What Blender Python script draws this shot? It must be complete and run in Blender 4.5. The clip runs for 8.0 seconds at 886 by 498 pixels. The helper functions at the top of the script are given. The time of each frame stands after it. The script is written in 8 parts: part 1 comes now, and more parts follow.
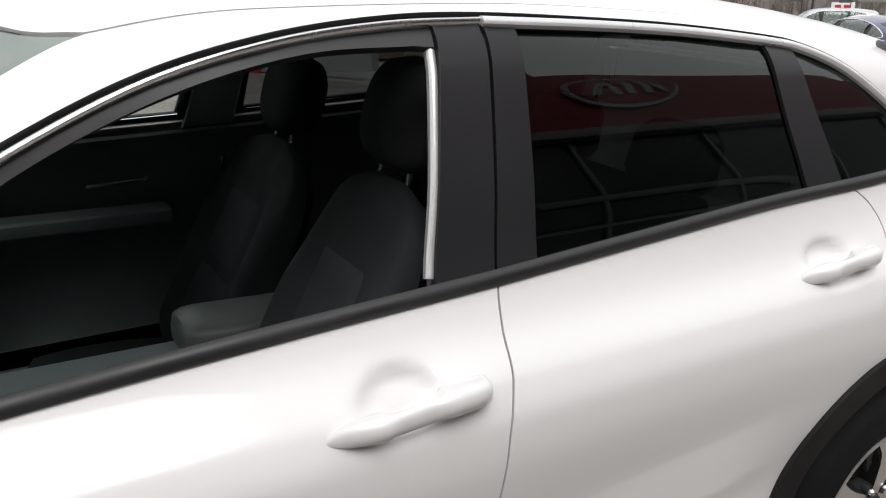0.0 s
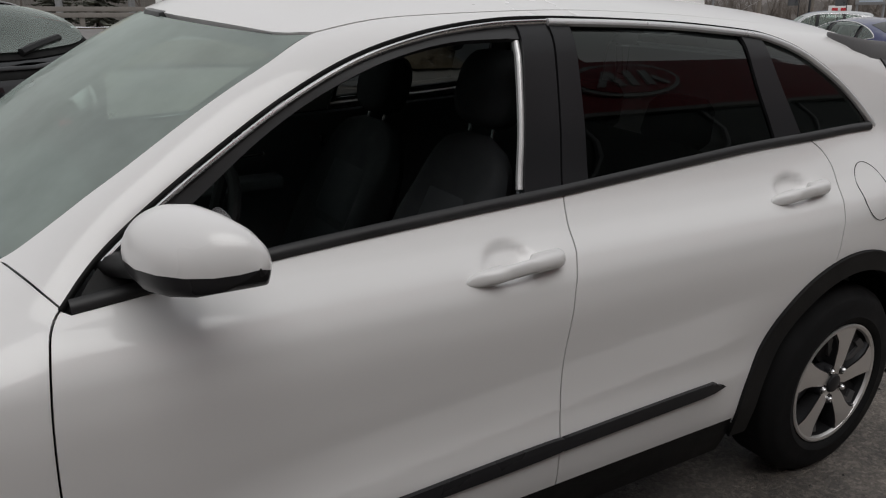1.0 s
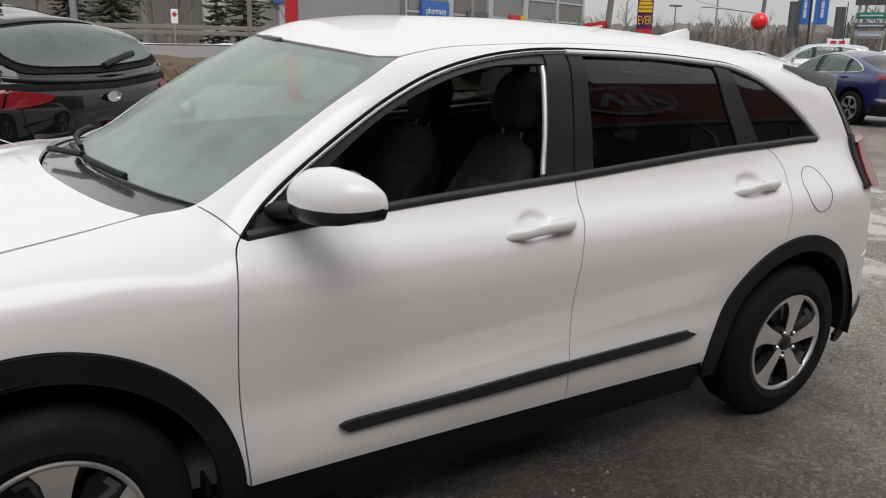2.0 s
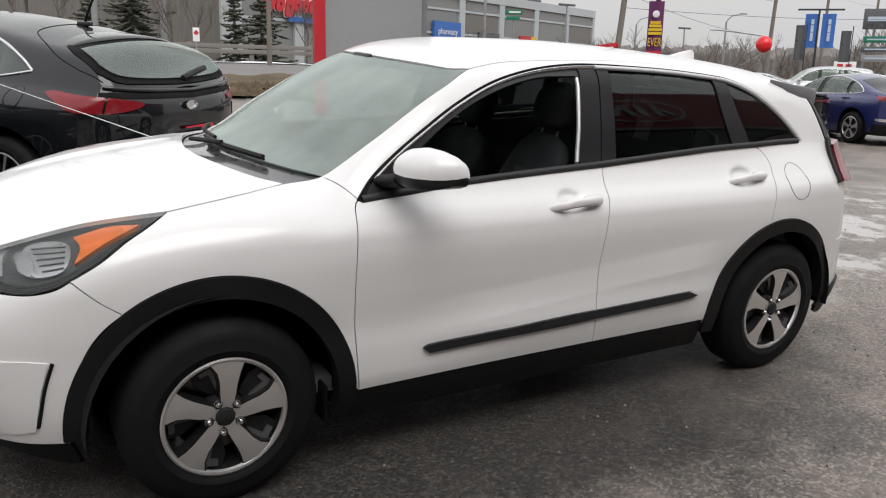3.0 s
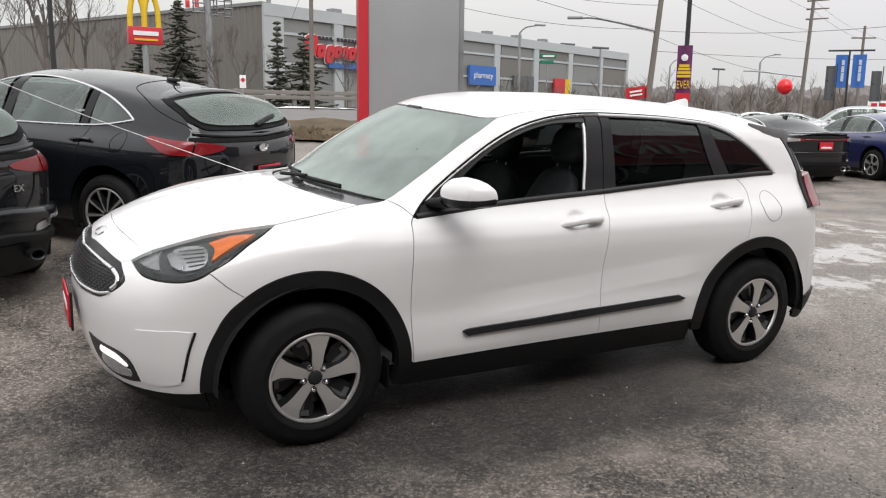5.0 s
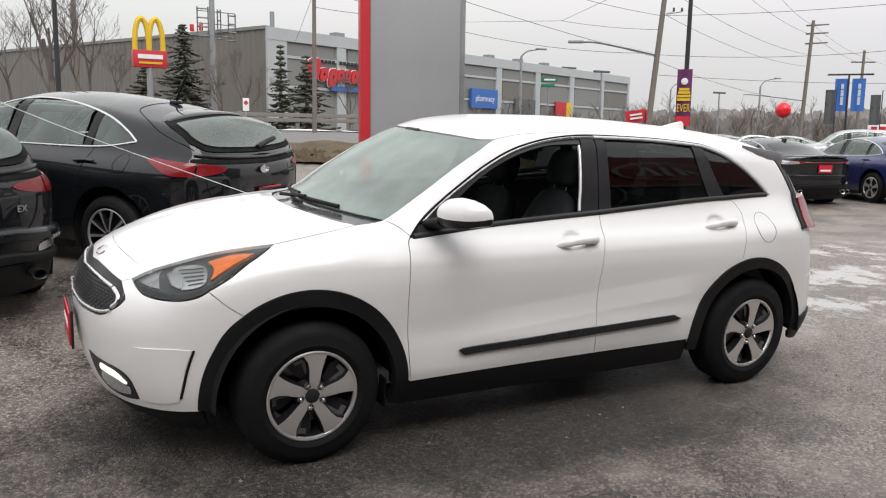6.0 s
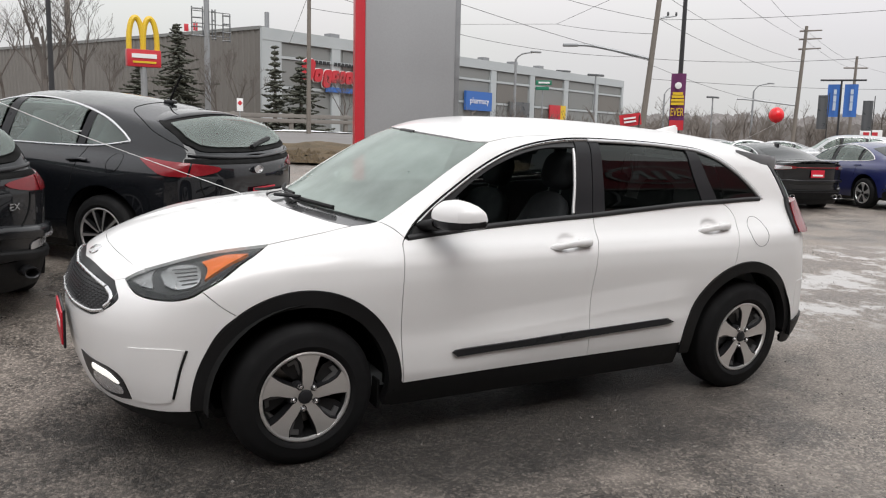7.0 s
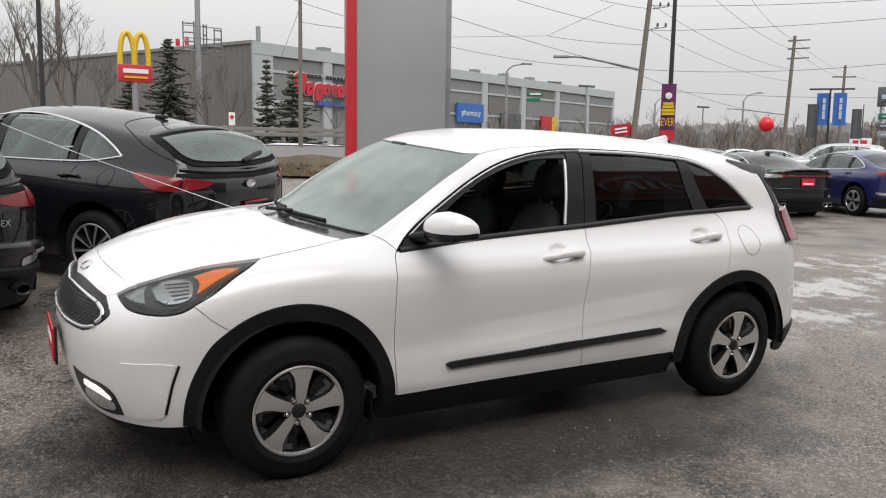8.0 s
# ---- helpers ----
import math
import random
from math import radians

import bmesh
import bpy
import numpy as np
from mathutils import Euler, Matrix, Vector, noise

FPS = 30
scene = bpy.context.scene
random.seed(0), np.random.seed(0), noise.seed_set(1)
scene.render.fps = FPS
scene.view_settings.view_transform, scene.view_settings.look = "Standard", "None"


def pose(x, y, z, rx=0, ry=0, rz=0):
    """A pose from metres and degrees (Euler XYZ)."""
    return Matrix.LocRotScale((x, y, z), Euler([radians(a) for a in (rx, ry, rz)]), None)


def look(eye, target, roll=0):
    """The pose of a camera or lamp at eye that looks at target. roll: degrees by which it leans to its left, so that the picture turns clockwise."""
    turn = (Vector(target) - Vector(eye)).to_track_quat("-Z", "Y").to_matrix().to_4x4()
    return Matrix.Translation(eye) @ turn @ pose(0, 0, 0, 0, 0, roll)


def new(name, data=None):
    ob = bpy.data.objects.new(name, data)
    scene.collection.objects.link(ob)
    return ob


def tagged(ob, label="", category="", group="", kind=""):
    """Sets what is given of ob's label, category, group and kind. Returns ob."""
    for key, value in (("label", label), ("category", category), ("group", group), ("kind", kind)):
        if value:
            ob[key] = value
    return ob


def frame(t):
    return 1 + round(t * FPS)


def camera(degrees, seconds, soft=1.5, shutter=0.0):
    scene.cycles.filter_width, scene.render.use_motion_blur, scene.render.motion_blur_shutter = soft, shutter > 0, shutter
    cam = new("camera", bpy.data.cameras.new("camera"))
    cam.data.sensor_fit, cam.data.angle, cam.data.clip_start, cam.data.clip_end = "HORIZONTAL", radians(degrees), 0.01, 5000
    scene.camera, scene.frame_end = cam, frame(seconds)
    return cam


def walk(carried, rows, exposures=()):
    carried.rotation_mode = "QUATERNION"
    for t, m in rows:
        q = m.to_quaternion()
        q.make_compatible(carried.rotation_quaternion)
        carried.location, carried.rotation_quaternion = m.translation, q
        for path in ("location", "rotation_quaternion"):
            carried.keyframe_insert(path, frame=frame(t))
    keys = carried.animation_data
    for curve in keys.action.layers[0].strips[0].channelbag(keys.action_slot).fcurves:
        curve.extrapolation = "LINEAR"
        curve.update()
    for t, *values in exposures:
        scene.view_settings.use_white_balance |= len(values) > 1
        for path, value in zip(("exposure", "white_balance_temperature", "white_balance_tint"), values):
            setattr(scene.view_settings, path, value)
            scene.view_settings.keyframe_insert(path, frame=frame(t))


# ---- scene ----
# ---------------------------------------------------------------- camera
cam = camera(57.3, 8.0, soft=1.15)
PATH = [
    (0, (0.872, -1.816, 1.396), (1.8990, -0.1925, 0.8408), 0.60),
    (0.5, (0.654, -2.066, 1.400), (1.6321, -0.4070, 0.8607), -0.36),
    (1, (0.345, -2.291, 1.379), (1.3673, -0.6563, 0.8485), -0.57),
    (1.5, (0.119, -2.542, 1.381), (1.1430, -0.9026, 0.8672), 0.49),
    (2.8, (-0.590, -3.225, 1.404), (0.4453, -1.5698, 0.9720), 0.81),
    (3, (-0.689, -3.330, 1.366), (0.3311, -1.6655, 0.9323), 1.25),
    (3.5, (-0.925, -3.650, 1.363), (-0.0011, -1.9245, 0.9504), 0.96),
    (4, (-1.101, -3.866, 1.367), (-0.1834, -2.1282, 0.9967), 0.58),
    (4.5, (-1.146, -4.009, 1.399), (-0.2003, -2.2833, 1.0428), 0.63),
    (6, (-1.151, -4.151, 1.395), (-0.1996, -2.4144, 1.1130), 0.78),
    (6.5, (-1.153, -4.148, 1.390), (-0.1947, -2.4137, 1.1223), 1.30),
    (7, (-1.156, -4.151, 1.394), (-0.1895, -2.4216, 1.1171), 1.27),
    (7.5, (-1.153, -4.154, 1.401), (-0.1841, -2.4247, 1.1343), 1.04),
    (8, (-1.153, -4.156, 1.395), (-0.1710, -2.4313, 1.1473), 0.72),
]
walk(cam, [(t, look(eye, target, roll)) for t, eye, target, roll in PATH],
     exposures=[(0.0, 0.20), (0.5, -0.60), (1.0, -0.74), (1.5, -0.46), (3.0, 0.06), (3.5, 0.16), (4.5, 0.24), (6.0, 0.22), (7.0, 0.16), (8.0, 0.08)])

# ---------------------------------------------------------------- sky and sun: an overcast day
world = bpy.data.worlds.new("overcast_sky")
scene.world = world
world.use_nodes = True
wn, wl = world.node_tree.nodes, world.node_tree.links
wn.clear()
w_out = wn.new("ShaderNodeOutputWorld")
w_bg = wn.new("ShaderNodeBackground")
w_co = wn.new("ShaderNodeTexCoord")
w_sep = wn.new("ShaderNodeSeparateXYZ")
w_ramp = wn.new("ShaderNodeValToRGB")
w_noise = wn.new("ShaderNodeTexNoise")
w_noise.inputs["Scale"].default_value, w_noise.inputs["Detail"].default_value = 2.2, 4
w_mix = wn.new("ShaderNodeMix")
w_mix.data_type, w_mix.blend_type = "RGBA", "MULTIPLY"
w_mix.inputs["Factor"].default_value = 0.12
ramp = w_ramp.color_ramp
ramp.elements[0].position, ramp.elements[0].color = 0.0, (0.56, 0.556, 0.562, 1)
ramp.elements[1].position, ramp.elements[1].color = 1.0, (0.98, 0.99, 1.02, 1)
low = ramp.elements.new(0.11)
low.color = (0.69, 0.685, 0.69, 1)
mid = ramp.elements.new(0.28)
mid.color = (1.02, 1.015, 1.025, 1)
high = ramp.elements.new(0.55)
high.color = (1.03, 1.03, 1.05, 1)
wl.new(w_co.outputs["Generated"], w_sep.inputs[0])
wl.new(w_sep.outputs["Z"], w_ramp.inputs[0])
wl.new(w_co.outputs["Generated"], w_noise.inputs["Vector"])
wl.new(w_ramp.outputs["Color"], w_mix.inputs["A"])
wl.new(w_noise.outputs["Color"], w_mix.inputs["B"])
wl.new(w_mix.outputs["Result"], w_bg.inputs["Color"])
wl.new(w_bg.outputs[0], w_out.inputs[0])
w_bg.inputs["Strength"].default_value = 1.05
sun = new("sun", bpy.data.lights.new("sun", "SUN"))
sun.data.energy, sun.data.angle, sun.data.color = 1.85, radians(45), (1.0, 0.985, 0.965)
sun.matrix_world = look((-3, -14.5, 20.5), (0, 0, 0))


# ---------------------------------------------------------------- materials
def material(name, color, rough=0.5, metal=0.0, vary=0.15, scale=8.0, fine=120.0, bump=0.0, coat=0.0, island=0.0, ior=1.5):
    """A surface with two scales of variation in colour and gloss, and fine relief."""
    m = bpy.data.materials.new(name)
    m.use_nodes = True
    n, l = m.node_tree.nodes, m.node_tree.links
    b = n["Principled BSDF"]
    b.inputs["Metallic"].default_value, b.inputs["IOR"].default_value = metal, ior
    b.inputs["Coat Weight"].default_value, b.inputs["Coat Roughness"].default_value = coat, 0.03
    co = n.new("ShaderNodeTexCoord")
    big, small = n.new("ShaderNodeTexNoise"), n.new("ShaderNodeTexNoise")
    big.inputs["Scale"].default_value, small.inputs["Scale"].default_value = scale, fine
    big.inputs["Detail"].default_value, small.inputs["Detail"].default_value = 4, 2
    for t in (big, small):
        l.new(co.outputs["Object"], t.inputs["Vector"])
    add = n.new("ShaderNodeMath")
    add.operation = "ADD"
    l.new(big.outputs["Fac"], add.inputs[0])
    l.new(small.outputs["Fac"], add.inputs[1])
    value = n.new("ShaderNodeMapRange")
    value.inputs["From Min"].default_value, value.inputs["From Max"].default_value = 0.6, 1.4
    value.inputs["To Min"].default_value, value.inputs["To Max"].default_value = 1 - vary, 1 + vary
    l.new(add.outputs[0], value.inputs["Value"])
    tint = n.new("ShaderNodeVectorMath")
    tint.operation = "SCALE"
    tint.inputs[0].default_value = color[:3]
    last = value.outputs[0]
    if island:
        info = n.new("ShaderNodeObjectInfo")
        r = n.new("ShaderNodeMapRange")
        r.inputs["To Min"].default_value, r.inputs["To Max"].default_value = 1 - island, 1 + island
        l.new(info.outputs["Random"], r.inputs["Value"])
        mul = n.new("ShaderNodeMath")
        mul.operation = "MULTIPLY"
        l.new(last, mul.inputs[0])
        l.new(r.outputs[0], mul.inputs[1])
        last = mul.outputs[0]
    l.new(last, tint.inputs["Scale"])
    l.new(tint.outputs[0], b.inputs["Base Color"])
    gloss = n.new("ShaderNodeMapRange")
    gloss.inputs["From Min"].default_value, gloss.inputs["From Max"].default_value = 0.3, 0.7
    gloss.inputs["To Min"].default_value, gloss.inputs["To Max"].default_value = max(rough * 0.8, 0.0), min(rough * 1.2, 1)
    l.new(big.outputs["Fac"], gloss.inputs["Value"])
    l.new(gloss.outputs[0], b.inputs["Roughness"])
    if bump:
        bp = n.new("ShaderNodeBump")
        bp.inputs["Strength"].default_value, bp.inputs["Distance"].default_value = 1.0, bump
        l.new(small.outputs["Fac"], bp.inputs["Height"])
        l.new(bp.outputs[0], b.inputs["Normal"])
    return m


def glass(name, tint, ior=1.5, rough=0.0, pale_film=0.0):
    """Thin glass: what is behind it, tinted, under a mirror of Fresnel's strength."""
    m = bpy.data.materials.new(name)
    m.use_nodes = True
    n, l = m.node_tree.nodes, m.node_tree.links
    n.clear()
    o, mix = n.new("ShaderNodeOutputMaterial"), n.new("ShaderNodeMixShader")
    tr, gl, fr = n.new("ShaderNodeBsdfTransparent"), n.new("ShaderNodeBsdfGlossy"), n.new("ShaderNodeFresnel")
    tr.inputs["Color"].default_value = (*tint, 1)
    gl.inputs["Roughness"].default_value = rough
    gl.inputs["Color"].default_value = (0.95, 1.0, 0.97, 1)
    fr.inputs["IOR"].default_value = ior
    l.new(fr.outputs[0], mix.inputs[0])
    l.new(tr.outputs[0], mix.inputs[1])
    l.new(gl.outputs[0], mix.inputs[2])
    l.new(mix.outputs[0], o.inputs[0])
    if pale_film:
        # pale film: wet haze, plus sky reflection put into its diffuse colour
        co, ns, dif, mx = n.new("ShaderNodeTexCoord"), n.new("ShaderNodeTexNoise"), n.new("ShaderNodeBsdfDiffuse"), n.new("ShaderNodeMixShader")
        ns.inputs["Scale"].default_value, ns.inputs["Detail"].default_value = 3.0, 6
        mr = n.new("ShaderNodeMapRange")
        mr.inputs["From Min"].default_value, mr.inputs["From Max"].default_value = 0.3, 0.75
        mr.inputs["To Min"].default_value, mr.inputs["To Max"].default_value = pale_film * 0.5, pale_film
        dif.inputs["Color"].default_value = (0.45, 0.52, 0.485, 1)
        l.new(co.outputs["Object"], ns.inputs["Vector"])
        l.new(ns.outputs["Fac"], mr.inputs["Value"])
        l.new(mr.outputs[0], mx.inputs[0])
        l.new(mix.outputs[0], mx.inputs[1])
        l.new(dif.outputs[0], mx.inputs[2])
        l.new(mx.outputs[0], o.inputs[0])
    return m


def glow(name, color, strength):
    m = bpy.data.materials.new(name)
    m.use_nodes = True
    b = m.node_tree.nodes["Principled BSDF"]
    b.inputs["Base Color"].default_value = (*color, 1)
    b.inputs["Emission Color"].default_value = (*color, 1)
    b.inputs["Emission Strength"].default_value = strength
    return m


WHITE = material("white_pearl_paint", (0.79, 0.782, 0.778), 0.32, 0.0, 0.0, 1.5, 400, coat=0.6)
BLACKPAINT = material("black_metallic_paint", (0.006, 0.007, 0.009), 0.5, 0.0, 0.1, 2, 400, coat=1.0)
BLACKPAINT.node_tree.nodes["Principled BSDF"].inputs["Coat IOR"].default_value = 1.55
BLACKPAINT.node_tree.nodes["Principled BSDF"].inputs["Specular IOR Level"].default_value = 0.1
BLUEPAINT = material("blue_metallic_paint", (0.010, 0.016, 0.105), 0.4, 0.2, 0.1, 2, 400, coat=1.0)
SILVERPAINT = material("silver_paint", (0.45, 0.46, 0.47), 0.3, 0.3, 0.05, 2, 300, coat=0.8)
GREYPAINT = material("dark_grey_paint", (0.08, 0.085, 0.09), 0.3, 0.2, 0.05, 2, 300, coat=0.8)
CLADDING = material("black_textured_plastic", (0.010, 0.010, 0.0105), 0.5, 0, 0.15, 6, 600, bump=0.0004)
GLOSSBLACK = material("black_pillar_film", (0.022, 0.022, 0.024), 0.32, 0, 0.08, 3, 300)
LINER = material("black_felt_liner", (0.008, 0.008, 0.008), 0.9, 0, 0.2, 10, 200)
RUBBER = material("tyre_rubber", (0.007, 0.007, 0.0075), 0.75, 0, 0.2, 9, 240, bump=0.0004)
for mt in (RUBBER, CLADDING, LINER, GLOSSBLACK):
    mt.node_tree.nodes["Principled BSDF"].inputs["Specular IOR Level"].default_value = 0.22
SEAL = material("window_rubber", (0.02, 0.02, 0.021), 0.45, 0, 0.15, 8, 200)
CHROME = material("satin_chrome", (0.78, 0.78, 0.79), 0.26, 1.0, 0.04, 12, 200)
# rear strip's copy of the chrome: its bright reflection put in as diffuse colour
BRIGHTTRIM = material("satin_window_trim", (0.74, 0.74, 0.75), 0.32, 0.5, 0.04, 12, 200)
MACHINED = material("machined_alloy", (0.78, 0.77, 0.76), 0.34, 0.85, 0.06, 10, 300)
DARKALLOY = material("dark_alloy", (0.03, 0.03, 0.032), 0.35, 0.6, 0.1, 10, 200)
CLOTH = material("charcoal_seat_cloth", (0.024, 0.027, 0.030), 0.9, 0, 0.25, 12, 500, bump=0.0008)
CLOTHMID = material("dark_grey_seat_insert", (0.036, 0.040, 0.044), 0.92, 0, 0.3, 15, 700, bump=0.001)
TRIM = material("dark_interior_plastic", (0.20, 0.215, 0.222), 0.6, 0, 0.15, 8, 300, bump=0.0003)
LEATHER = material("grey_armrest_vinyl", (0.16, 0.17, 0.17), 0.45, 0, 0.1, 8, 200)
HEADLINER = material("grey_headliner", (0.45, 0.45, 0.44), 0.95, 0, 0.06, 8, 300)
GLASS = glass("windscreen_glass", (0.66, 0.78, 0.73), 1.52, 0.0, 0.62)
REARGLASS = glass("wet_rear_glass", (0.5, 0.6, 0.56), 1.52, 0.12, 0.34)
CLEARGLASS = glass("clear_side_glass", (0.72, 0.80, 0.77), 1.5)
TINTGLASS = glass("privacy_glass", (0.14, 0.155, 0.155), 1.5)
LAMPGLASS = glass("lamp_cover", (0.92, 0.93, 0.93), 1.45)
REDLENS = material("red_lamp_lens", (0.20, 0.007, 0.012), 0.22, 0, 0.2, 30, 200, coat=0.4)
AMBER = material("amber_reflector", (0.85, 0.20, 0.03), 0.25, 0, 0.1, 20, 200, coat=0.6)
SILVERLENS = material("lamp_reflector", (0.62, 0.62, 0.63), 0.24, 0.7, 0.05, 20, 100)
LAMPGREY = material("lamp_bezel", (0.07, 0.07, 0.073), 0.4, 0.3, 0.1, 10, 200)

COWLMAT = material("wet_cowl_plastic", (0.05, 0.051, 0.052), 0.3, 0, 0.3, 14, 200, coat=1.0)
POCKET = material("grey_wheel_pocket", (0.16, 0.16, 0.163), 0.38, 0.7, 0.12, 12, 200)

# ---------------------------------------------------------------- shapes
def crv(pts, step=0.02):
    """A smooth line through points of any dimension (Catmull-Rom), with points about step apart."""
    p = np.array(pts, float)
    if len(p) < 3:
        n = max(2, int(np.linalg.norm(p[-1] - p[0]) / step) + 1)
        return p[0] + (p[-1] - p[0]) * np.linspace(0, 1, n)[:, None]
    q = np.vstack([2 * p[0] - p[1], p, 2 * p[-1] - p[-2]])
    out = []
    for i in range(1, len(q) - 2):
        n = max(2, int(np.linalg.norm(q[i + 1] - q[i]) / step) + 1)
        s = np.linspace(0, 1, n, endpoint=False)[:, None]
        a, b, c, d = q[i - 1], q[i], q[i + 1], q[i + 2]
        out.append(0.5 * (2 * b + (c - a) * s + (2 * a - 5 * b + 4 * c - d) * s ** 2 + (3 * b - a - 3 * c + d) * s ** 3))
    return np.vstack(out + [p[-1:]])


def loop(*lines, step=0.02):
    """One closed outline from lines of points, each of which is smoothed by itself."""
    parts = [crv(line, step) for line in lines]
    pts = np.vstack(parts)
    keep = [0]
    for i in range(1, len(pts)):
        if np.linalg.norm(pts[i] - pts[keep[-1]]) > 0.002:
            keep.append(i)
    if np.linalg.norm(pts[keep[-1]] - pts[0]) < 0.002:
        keep.pop()
    return pts[keep]


def area2(poly):
    x, y = poly[:, 0], poly[:, 1]
    return (x * np.roll(y, -1) - y * np.roll(x, -1)).sum() / 2


def shrink(poly, gap):
    if area2(poly) < 0:
        poly = poly[::-1]
    d1 = poly - np.roll(poly, 1, 0)
    d2 = np.roll(poly, -1, 0) - poly
    n = d1 / np.linalg.norm(d1, axis=1)[:, None] + d2 / np.linalg.norm(d2, axis=1)[:, None]
    n /= np.maximum(np.linalg.norm(n, axis=1), 0.3)[:, None]
    return poly + gap * np.stack([-n[:, 1], n[:, 0]], 1)


def clip_cell(poly, x0, y0, x1, y1):
    for axis, lim, sign in ((0, x0, 1), (0, x1, -1), (1, y0, 1), (1, y1, -1)):
        if not poly:
            return poly
        out, prev = [], poly[-1]
        pin = sign * (prev[axis] - lim) >= 0
        for cur in poly:
            cin = sign * (cur[axis] - lim) >= 0
            if cin != pin:
                f = (lim - prev[axis]) / (cur[axis] - prev[axis])
                out.append((prev[0] + f * (cur[0] - prev[0]), prev[1] + f * (cur[1] - prev[1])))
            if cin:
                out.append(cur)
            prev, pin = cur, cin
        poly = out
    return poly


def simple_rings(ids):
    """A ring that passes a corner twice, cut into rings that do not."""
    seen = {}
    for i, v in enumerate(ids):
        if v in seen:
            j = seen[v]
            return simple_rings(ids[j:i]) + simple_rings(ids[:j] + ids[i:])
        seen[v] = i
    return [ids] if len(ids) >= 3 else []


def fill(poly, cell):
    """The inside of a flat outline as a grid of cells, cut along the outline."""
    lo, hi = np.floor(poly.min(0) / cell).astype(int) - 1, np.ceil(poly.max(0) / cell).astype(int) + 1
    nx, ny = hi - lo
    edge = set()
    nxt = np.roll(poly, -1, 0)
    for a, b in zip(poly, nxt):
        n = max(2, int(np.linalg.norm(b - a) / cell * 8) + 2)
        for s in np.linspace(0, 1, n):
            edge.add(tuple(np.floor((a + (b - a) * s) / cell).astype(int)))
    cx, cy = np.meshgrid((np.arange(nx) + lo[0] + 0.5) * cell, (np.arange(ny) + lo[1] + 0.5) * cell, indexing="ij")
    inn = np.zeros(cx.shape, bool)
    for (ax, ay), (bx, by) in zip(poly, nxt):
        if ay != by:
            inn ^= ((ay > cy) != (by > cy)) & (cx < (bx - ax) * (cy - ay) / (by - ay) + ax)
    verts, index, faces = [], {}, []

    def vid(x, y):
        k = (round(x * 1e5), round(y * 1e5))
        if k not in index:
            index[k] = len(verts)
            verts.append((x, y))
        return index[k]
    plist = [tuple(p) for p in poly]
    for i in range(nx):
        for j in range(ny):
            c = (i + lo[0], j + lo[1])
            x0, y0 = c[0] * cell, c[1] * cell
            if c in edge:
                piece = clip_cell(plist, x0, y0, x0 + cell, y0 + cell)
                ids = []
                for x, y in piece:
                    v = vid(x, y)
                    if not ids or ids[-1] != v:
                        ids.append(v)
                if len(ids) > 1 and ids[0] == ids[-1]:
                    ids.pop()
                faces.extend(simple_rings(ids))
            elif inn[i, j]:
                faces.append([vid(x0, y0), vid(x0 + cell, y0), vid(x0 + cell, y0 + cell), vid(x0, y0 + cell)])
    return np.array(verts), faces


AX, RX, ZC = 0.1, 2.6, 0.75        # axes about which panels are laid on a body


def flat(how, p):
    """Points in space laid out flat: by the side, from above, round the length, round the nose or round the tail."""
    x, y, z = np.array(p, float).T
    if how == "side":
        return np.stack([x, z], 1)
    if how == "top":
        return np.stack([x, y], 1)
    if how == "tube":
        return np.stack([x, 0.8 * np.arctan2(z - ZC, -y)], 1)
    if how == "nose":
        return np.stack([0.85 * np.arctan2(-y, AX - x), z], 1)
    return np.stack([0.85 * np.arctan2(-y, x - RX), z], 1)


def rays(how, q):
    u, v = q[:, 0], q[:, 1]
    o = np.zeros_like(u)
    if how == "side":
        return np.stack([u, o - 1.4, v], 1), np.array([[0, 1.0, 0]])
    if how == "top":
        return np.stack([u, v, o + 2.2], 1), np.array([[0, 0, -1.0]])
    if how == "tube":
        d = np.stack([o, -np.cos(v / 0.8), np.sin(v / 0.8)], 1)
        return np.stack([u, o, o + ZC], 1) + 1.4 * d, -d
    s = -1 if how == "nose" else 1
    d = np.stack([s * np.cos(u / 0.85), -np.sin(u / 0.85), o], 1)
    return np.stack([o + (AX if how == "nose" else RX), o, v], 1) + 1.5 * d, -d


def link(name, verts, faces, material, parent=None, label="", normals=None, sharp=35, smooth=True):
    me = bpy.data.meshes.new(name)
    me.from_pydata([tuple(map(float, v)) for v in verts], [], [tuple(int(i) for i in f) for f in faces])
    me.validate()
    me.update()
    me.polygons.foreach_set("use_smooth", [smooth] * len(me.polygons))
    if normals is not None:
        me.normals_split_custom_set_from_vertices([tuple(map(float, n)) for n in normals])
    elif smooth:
        me.set_sharp_from_angle(angle=radians(sharp))
    me.materials.append(material)
    ob = new(name, me)
    if parent:
        ob.parent = parent
    return tagged(ob, label)


def part(name, bm, material, parent=None, label="", sharp=35):
    """Link a bmesh as one mesh object under a thing or a part."""
    me = bpy.data.meshes.new(name)
    bm.normal_update()
    bm.to_mesh(me)
    bm.free()
    me.polygons.foreach_set("use_smooth", [True] * len(me.polygons))
    me.set_sharp_from_angle(angle=radians(sharp))
    me.materials.append(material)
    ob = new(name, me)
    if parent:
        ob.parent = parent
    return tagged(ob, label)


SKINS = {}


